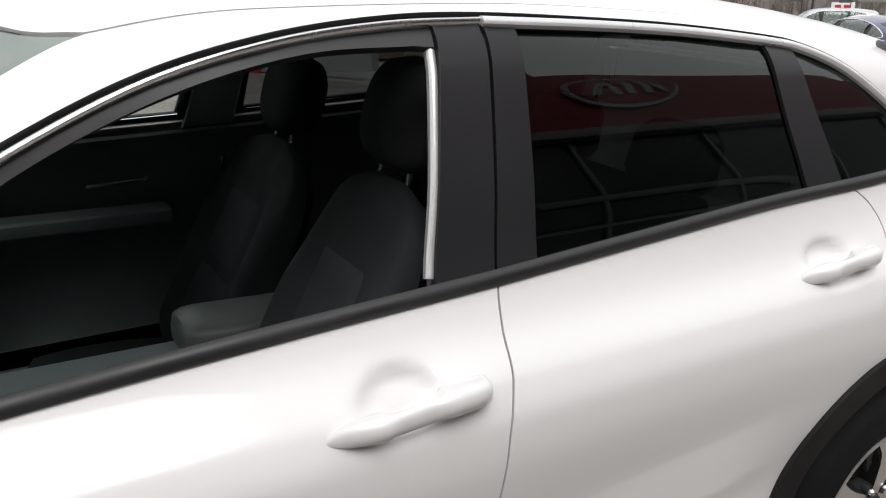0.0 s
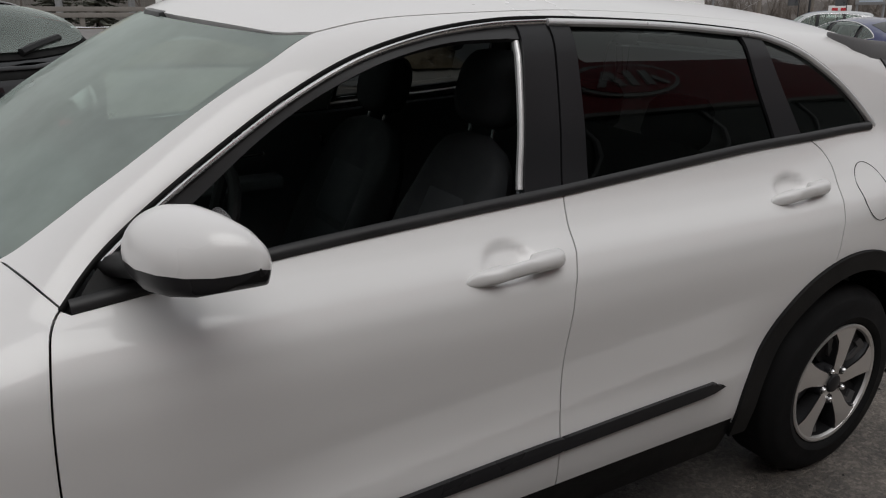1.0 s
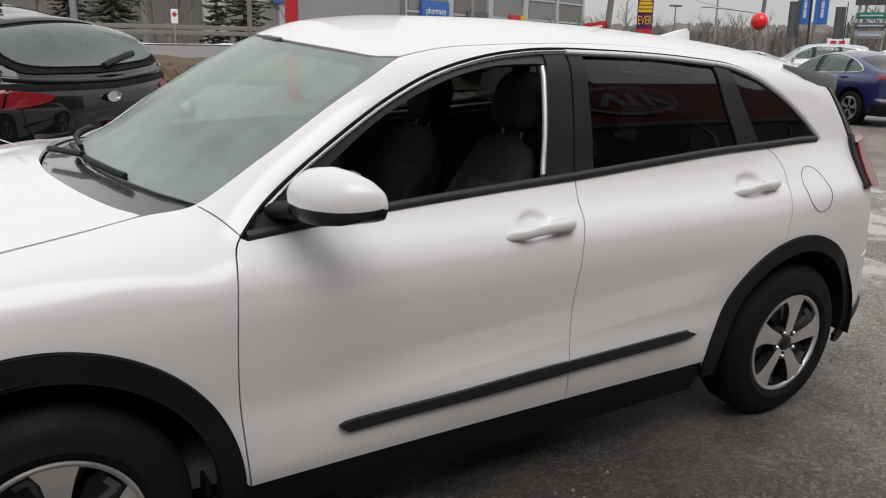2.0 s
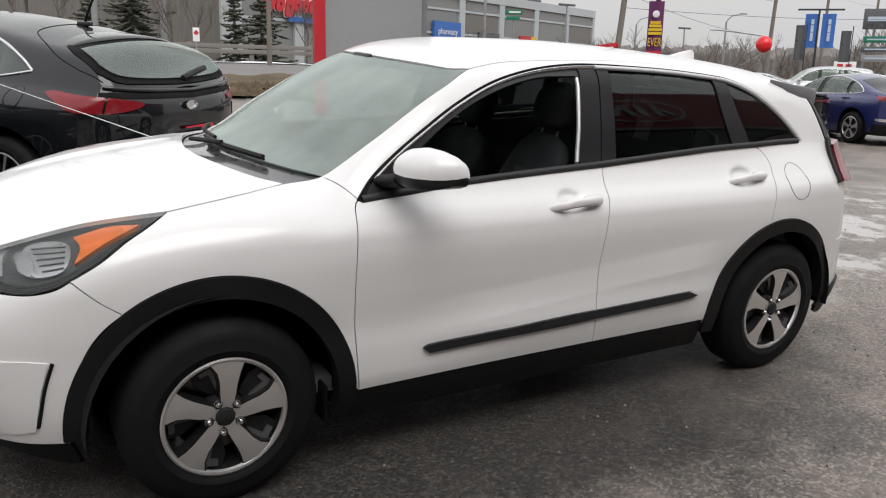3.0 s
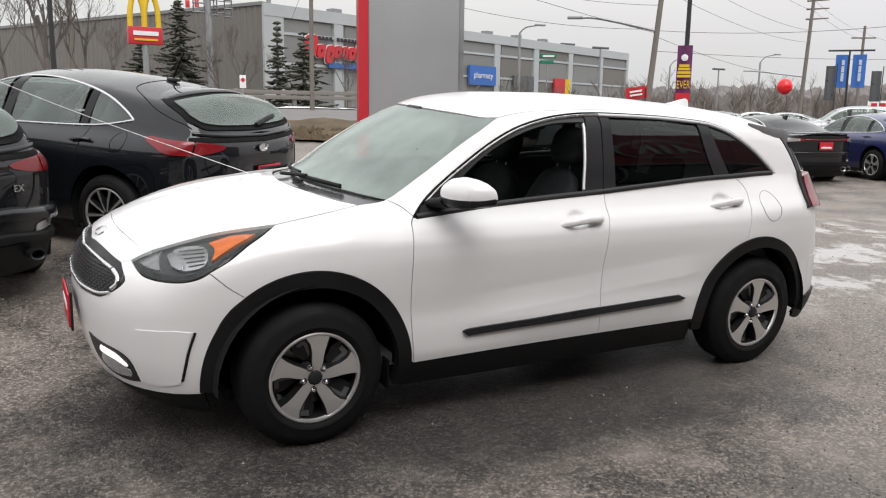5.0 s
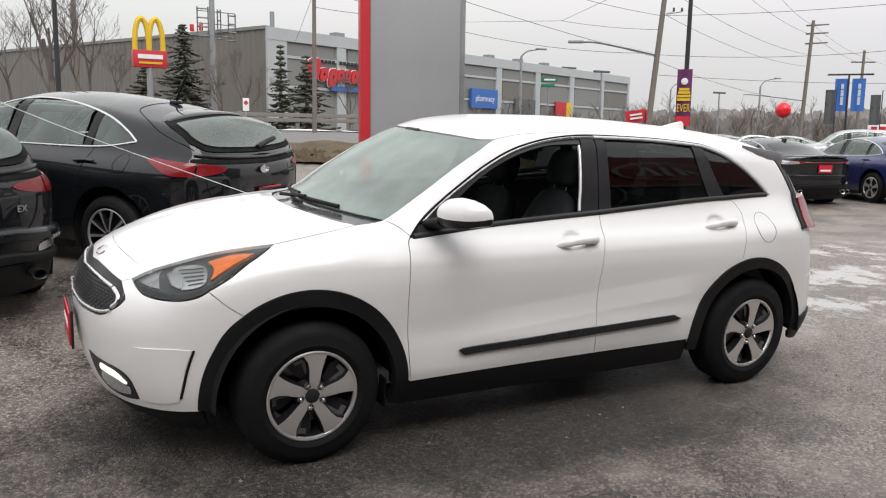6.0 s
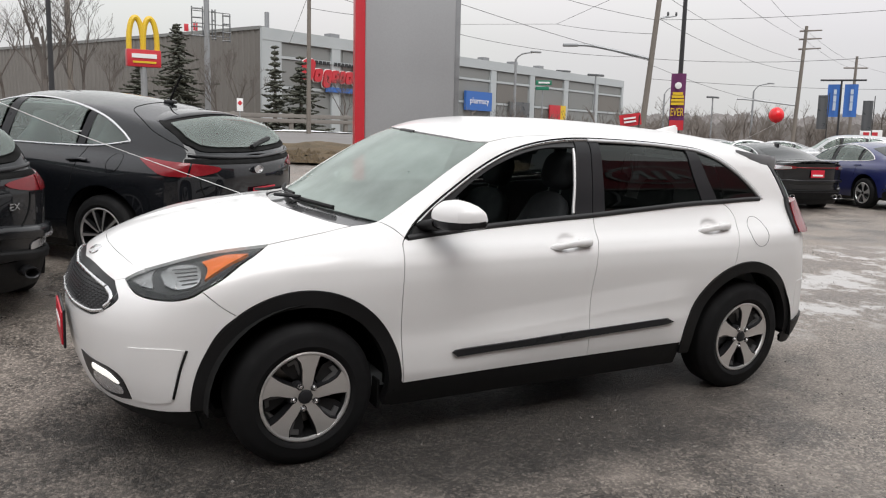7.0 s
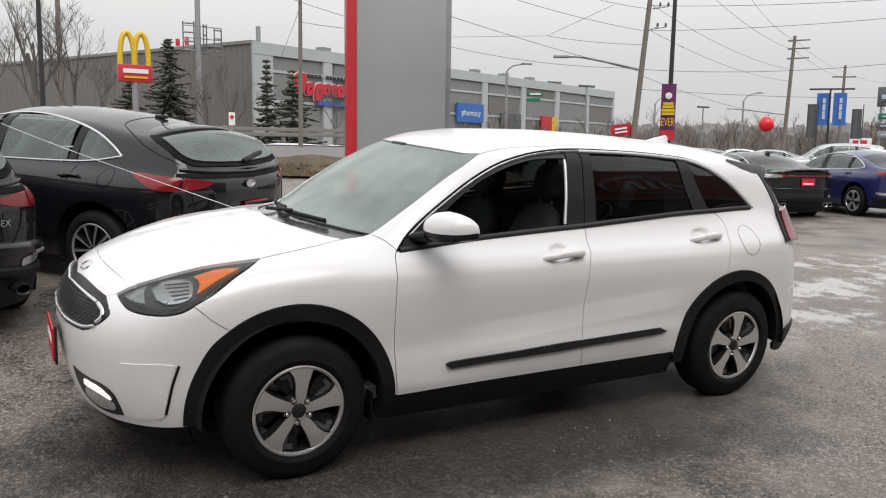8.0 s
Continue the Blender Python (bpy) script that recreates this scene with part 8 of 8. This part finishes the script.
def place_tree(az, d, h, seed, r0=0.12, levels=5, spread=0.55):
    p = down(far(az, 0, d))
    ob = link("bare_tree", *bare_tree(h, seed, spread, levels, r0), BARK)
    ob.location = p
    return tagged(ob, "leafless grey-barked tree beside the road", "tree", group="bare trees")


for az, d, h, sd_, r0 in ((3.4, 40, 9.0, 3, 0.17), (5.6, 42, 8.0, 8, 0.10), (1.0, 46, 7.0, 12, 0.10), (13.7, 56, 6.0, 21, 0.08), (15.0, 52, 5.5, 27, 0.07), (22.2, 52, 5.0, 33, 0.07), (33.6, 55, 4.2, 41, 0.07), (35.6, 58, 3.8, 47, 0.06), (7.0, 60, 6.5, 51, 0.08)):
    place_tree(az, d, h, sd_, r0)
# scrub and woods along the road to the right, far off
rnd = random.Random(5)
sv, sf = [], []
for k in range(230):
    az = rnd.uniform(30.5, 64)
    d = rnd.uniform(70, 170) if az > 41 else rnd.uniform(55, 95)
    h = rnd.uniform(2.2, 4.5) if az < 41 else rnd.uniform(3.5, 8.5) * (0.6 + d / 300)
    p = far(az, 0, d)
    v, f = bare_tree(h, 100 + k, 0.62, 3, 0.09 + 0.0006 * d)
    b = len(sv)
    sv.extend([(q[0] + p.x, q[1] + p.y, q[2] + 0.1) for q in v])
    sf.extend([[i + b for i in q] for q in f])
tagged(link("roadside_scrub", sv, sf, TWIG), "bare brown scrub and trees along the road", "woodland", kind="stuff")
rnd = random.Random(11)
# distance haze is put into the colours: the farther tier is paler
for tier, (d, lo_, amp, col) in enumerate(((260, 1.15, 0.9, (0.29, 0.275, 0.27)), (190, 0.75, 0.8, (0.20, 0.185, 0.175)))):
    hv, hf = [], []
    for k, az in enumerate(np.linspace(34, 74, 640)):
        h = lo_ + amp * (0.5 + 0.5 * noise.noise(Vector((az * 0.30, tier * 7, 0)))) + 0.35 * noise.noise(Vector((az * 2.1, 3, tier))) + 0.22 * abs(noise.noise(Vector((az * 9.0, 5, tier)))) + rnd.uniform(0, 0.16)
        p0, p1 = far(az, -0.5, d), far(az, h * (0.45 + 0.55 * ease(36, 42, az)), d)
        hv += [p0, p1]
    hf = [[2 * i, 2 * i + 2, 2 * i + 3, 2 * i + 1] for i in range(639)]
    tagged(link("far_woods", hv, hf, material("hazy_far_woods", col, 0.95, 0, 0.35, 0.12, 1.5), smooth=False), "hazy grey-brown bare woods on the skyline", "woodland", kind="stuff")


def spruce(az, d, h, w, seed):
    """A conifer: a trunk with whorls of drooping boughs, each set with needle tufts."""
    rn = random.Random(seed)
    p = down(far(az, 0, d))
    root = empty("spruce_tree", Matrix.Translation(p))
    tagged(root, "dark green spruce with uneven boughs", "tree", group="spruces")
    bar("trunk", (0, 0, 0), (0, 0, h * 0.97), 0.16, 0.02, BARK, root)
    v, f = [], []
    levels = int(h / 0.20)
    for i in range(levels):
        t = i / levels
        z = h * (0.06 + 0.94 * t) + rn.uniform(-0.12, 0.12)
        ln = w * 0.5 * (1 - t) ** 0.8 * rn.uniform(0.45, 1.2) + 0.10
        nb = rn.randint(6, 9)
        a0 = rn.uniform(0, 6.28)
        for k in range(nb):
            a = a0 + 6.283 * k / nb + rn.uniform(-0.25, 0.25)
            l2 = ln * rn.uniform(0.35, 1.15)
            steps = max(3, int(l2 / 0.10))
            droop = rn.uniform(0.05, 0.55)
            for j in range(steps):
                s = (j + 0.6) / steps
                c = Vector((math.cos(a) * l2 * s, math.sin(a) * l2 * s, z - droop * l2 * s + 0.16 * l2 * s * s))
                sz = 0.13 * (1.15 - 0.5 * s) * rn.uniform(0.5, 1.6)
                dirv = Vector((math.cos(a), math.sin(a), -0.15))
                sidev = Vector((-math.sin(a), math.cos(a), rn.uniform(-0.3, 0.3)))
                b = len(v)
                v += [c - sidev * sz * 0.9, c + dirv * sz * 1.3 + Vector((0, 0, rn.uniform(-0.05, 0.03))), c + sidev * sz * 0.9, c - Vector((0, 0, sz * 0.9)), c + Vector((0, 0, sz * 0.35))]
                f += [[b, b + 1, b + 4], [b + 1, b + 2, b + 4], [b, b + 3, b + 1], [b + 1, b + 3, b + 2]]
    link("crown", v, f, NEEDLE, root, smooth=False)
    return root


spruce(11.15, 60, 7.3, 6.2, 2)
spruce(8.7, 61, 4.4, 4.6, 9)
spruce(17.45, 54, 5.6, 2.6, 4)
spruce(19.2, 54, 5.0, 4.2, 6)

# road, verge, rail
def sheet(name, x0, x1, y0, y1, nx_, ny_, lift, mt, label, category, bumpy=0.0, skew=0.0):
    v, f = [], []
    for i in range(nx_ + 1):
        for j in range(ny_ + 1):
            x = x0 + (x1 - x0) * i / nx_
            y = y0 + (y1 - y0) * j / ny_ + skew * (x - x0)
            edge = 0 if bumpy == 0 else bumpy * noise.noise(Vector((x * 1.3, y * 1.3, 0))) * min(1, min(j, ny_ - j) / 2)
            v.append((x, y, ground_z(x, y) + lift + edge))
    f = [[i * (ny_ + 1) + j, (i + 1) * (ny_ + 1) + j, (i + 1) * (ny_ + 1) + j + 1, i * (ny_ + 1) + j + 1] for i in range(nx_) for j in range(ny_)]
    return tagged(link(name, v, f, mt), label, category, kind="structure")


sheet("road", -120, 30, 21.0, 33.0, 150, 24, 0.02, ROADMAT, "grey salted road beyond the lot", "road")
sheet("verge", -60, 22, 14.5, 20.9, 164, 24, 0.05, DRYGRASS, "brown dry grass verge", "grass", 0.18)
sheet("far_verge", -120, 40, 33.1, 60, 80, 20, 0.03, DRYGRASS, "brown dry grass across the road", "grass", 0.1)
sheet("snow_bank", -30, 26, 33.6, 34.6, 80, 6, 0.06, SNOW, "thin line of old snow", "snow", 0.15)
rv = random.Random(23)
cv, cf = [], []
for k in range(2600):
    x, y = rv.uniform(-2, 16), 14.4 + 2.6 * rv.random() ** 1.6
    r = rv.uniform(0.03, 0.10)
    z = ground_z(x, y) + 0.06
    b = len(cv)
    q = [rv.uniform(0.5, 1.4) for _ in range(6)]
    cv += [(x + r * q[0], y, z), (x, y + r * q[1], z), (x - r * q[2], y, z), (x, y - r * q[3], z), (x + 0.3 * r * (q[5] - 1), y, z + r * q[4])]
    cf += [[b, b + 1, b + 4], [b + 1, b + 2, b + 4], [b + 2, b + 3, b + 4], [b + 3, b, b + 4]]
tagged(link("mulch_clods", cv, cf, DRYGRASS, smooth=False), "clods of brown mulch and dead grass on the verge", "mulch", kind="stuff")
rail = empty("guide_rail", Matrix.Translation(down((8, 36.5, 0))))
tagged(rail, "weathered guide rail on posts across the road", "guide rail")
for z in (0.55, 0.80):
    part("rail_beam", box(40, 0.12, 0.20, (0, 0, z), 0.01), RAILWOOD, rail)
for i in range(14):
    part("rail_post", box(0.2, 0.2, 1.0, (-19.5 + i * 3, 0.1, 0.45), 0.02), RAILWOOD, rail)
rs = far(15.1, 0, 40)
rsg = empty("road_sign", Matrix.Translation(down(rs)))
tagged(rsg, "small white road sign with a red mark", "sign")
bar("post", (0, 0, 0), (0, 0, 1.45), 0.03, 0.03, POLEMETAL, rsg)
part("plate", box(0.30, 0.02, 0.60, (0, -0.04, 1.22), 0.01), SIGNWHITE, rsg)
part("mark", box(0.17, 0.02, 0.17, (0, -0.06, 1.30), 0.0, 1, pose(0, 0, 0, 0, 45, 0)), SIGNRED, rsg)
gs = far(35.84, 0, 60)
gsn = empty("street_sign", Matrix.Translation(down(gs)))
tagged(gsn, "green street-name sign on a pole", "sign")
bar("post", (0, 0, 0), (0, 0, 4.6), 0.05, 0.05, POLEMETAL, gsn)
GREENSIGN = material("green_sign", (0.01, 0.16, 0.09), 0.4, 0, 0.05, 3, 30)
part("name_board", box(1.15, 0.04, 0.32, (0, -0.08, 5.18 - 0.6 + 0.55), 0.01, 2, pose(0, 0, 0, 0, 0, -36)), GREENSIGN, gsn)
part("name_board", box(0.95, 0.04, 0.25, (-0.1, -0.08, 4.72), 0.01, 2, pose(0, 0, 0, 0, 0, -36)), GREENSIGN, gsn)
part("lettering_bar", box(0.8, 0.02, 0.12, (0, -0.14, 5.13), 0.0, 1, pose(0, 0, 0, 0, 0, -36)), SIGNWHITE, gsn)
rsb = empty("roadside_sign", Matrix.Translation(down(far(58.3, 0, 70))) @ pose(0, 0, 0, 0, 0, -58))
tagged(rsb, "dark roadside sign boards stacked on two steel posts", "sign")
for x_ in (-0.85, 0.85):
    bar("post", (x_, 0, -0.2), (x_, 0, 6.3), 0.09, 0.09, POLEMETAL, rsb)
for z_, w_, h_, mt in ((5.55, 2.3, 1.45, GREYPAINT), (4.1, 2.0, 0.45, GREENSIGN), (3.4, 2.2, 0.4, GREYPAINT), (2.75, 2.0, 0.5, POLEMETAL)):
    part("board", box(w_, 0.25, h_, (0, -0.12, z_), 0.02), mt, rsb)
    part("lettering_bar", box(w_ * 0.75, 0.02, h_ * 0.22, (0, -0.26, z_), 0.0), PALEBLUE, rsb)
rex = empty("red_sign", Matrix.Translation(down(far(56.6, 0, 60))) @ pose(0, 0, 0, 0, 0, -56))
tagged(rex, "low white sign with red marks behind the parked cars", "sign")
bar("post", (0, 0, 0), (0, 0, 1.8), 0.06, 0.06, POLEMETAL, rex)
part("board", box(1.3, 0.1, 0.75, (0, -0.06, 1.95), 0.02), SIGNWHITE, rex)
for x_ in (-0.28, 0.22):
    part("lettering_bar", box(0.34, 0.03, 0.42, (x_, -0.12, 1.97), 0.0), SIGNRED, rex)
# rows of cars farther off
far_cars = [("wagon", SILVERPAINT, 52.6, 37, -48, 0.10, "silver suv in the back row"), ("sedan", WHITE, 54.4, 33, -52, 0.12, "white saloon in the back row"),
            ("sedan", WHITE, 47.4, 46, -45, 0.12, "white saloon far across the lot"), ("wagon", GREYPAINT, 44.4, 52, -50, -0.1, "dark suv far across the lot"), ("sedan", GREYPAINT, 46.0, 50, -48, 0.05, "grey saloon far across the lot"),
            ("wagon", WHITE, 57.3, 40, -50, 0.0, "white suv far across the lot"), ("sedan", SILVERPAINT, 49.2, 44, -50, 0.10, "silver saloon far across the lot")]
for kind, paint, az, d, yaw, z, label in far_cars:
    p = far(az, 0, d)
    c_ = road_car(kind, paint, pose(p.x, p.y, z, 0, 0, yaw), label, name="parked_car")
    tagged(c_, group="parked cars")
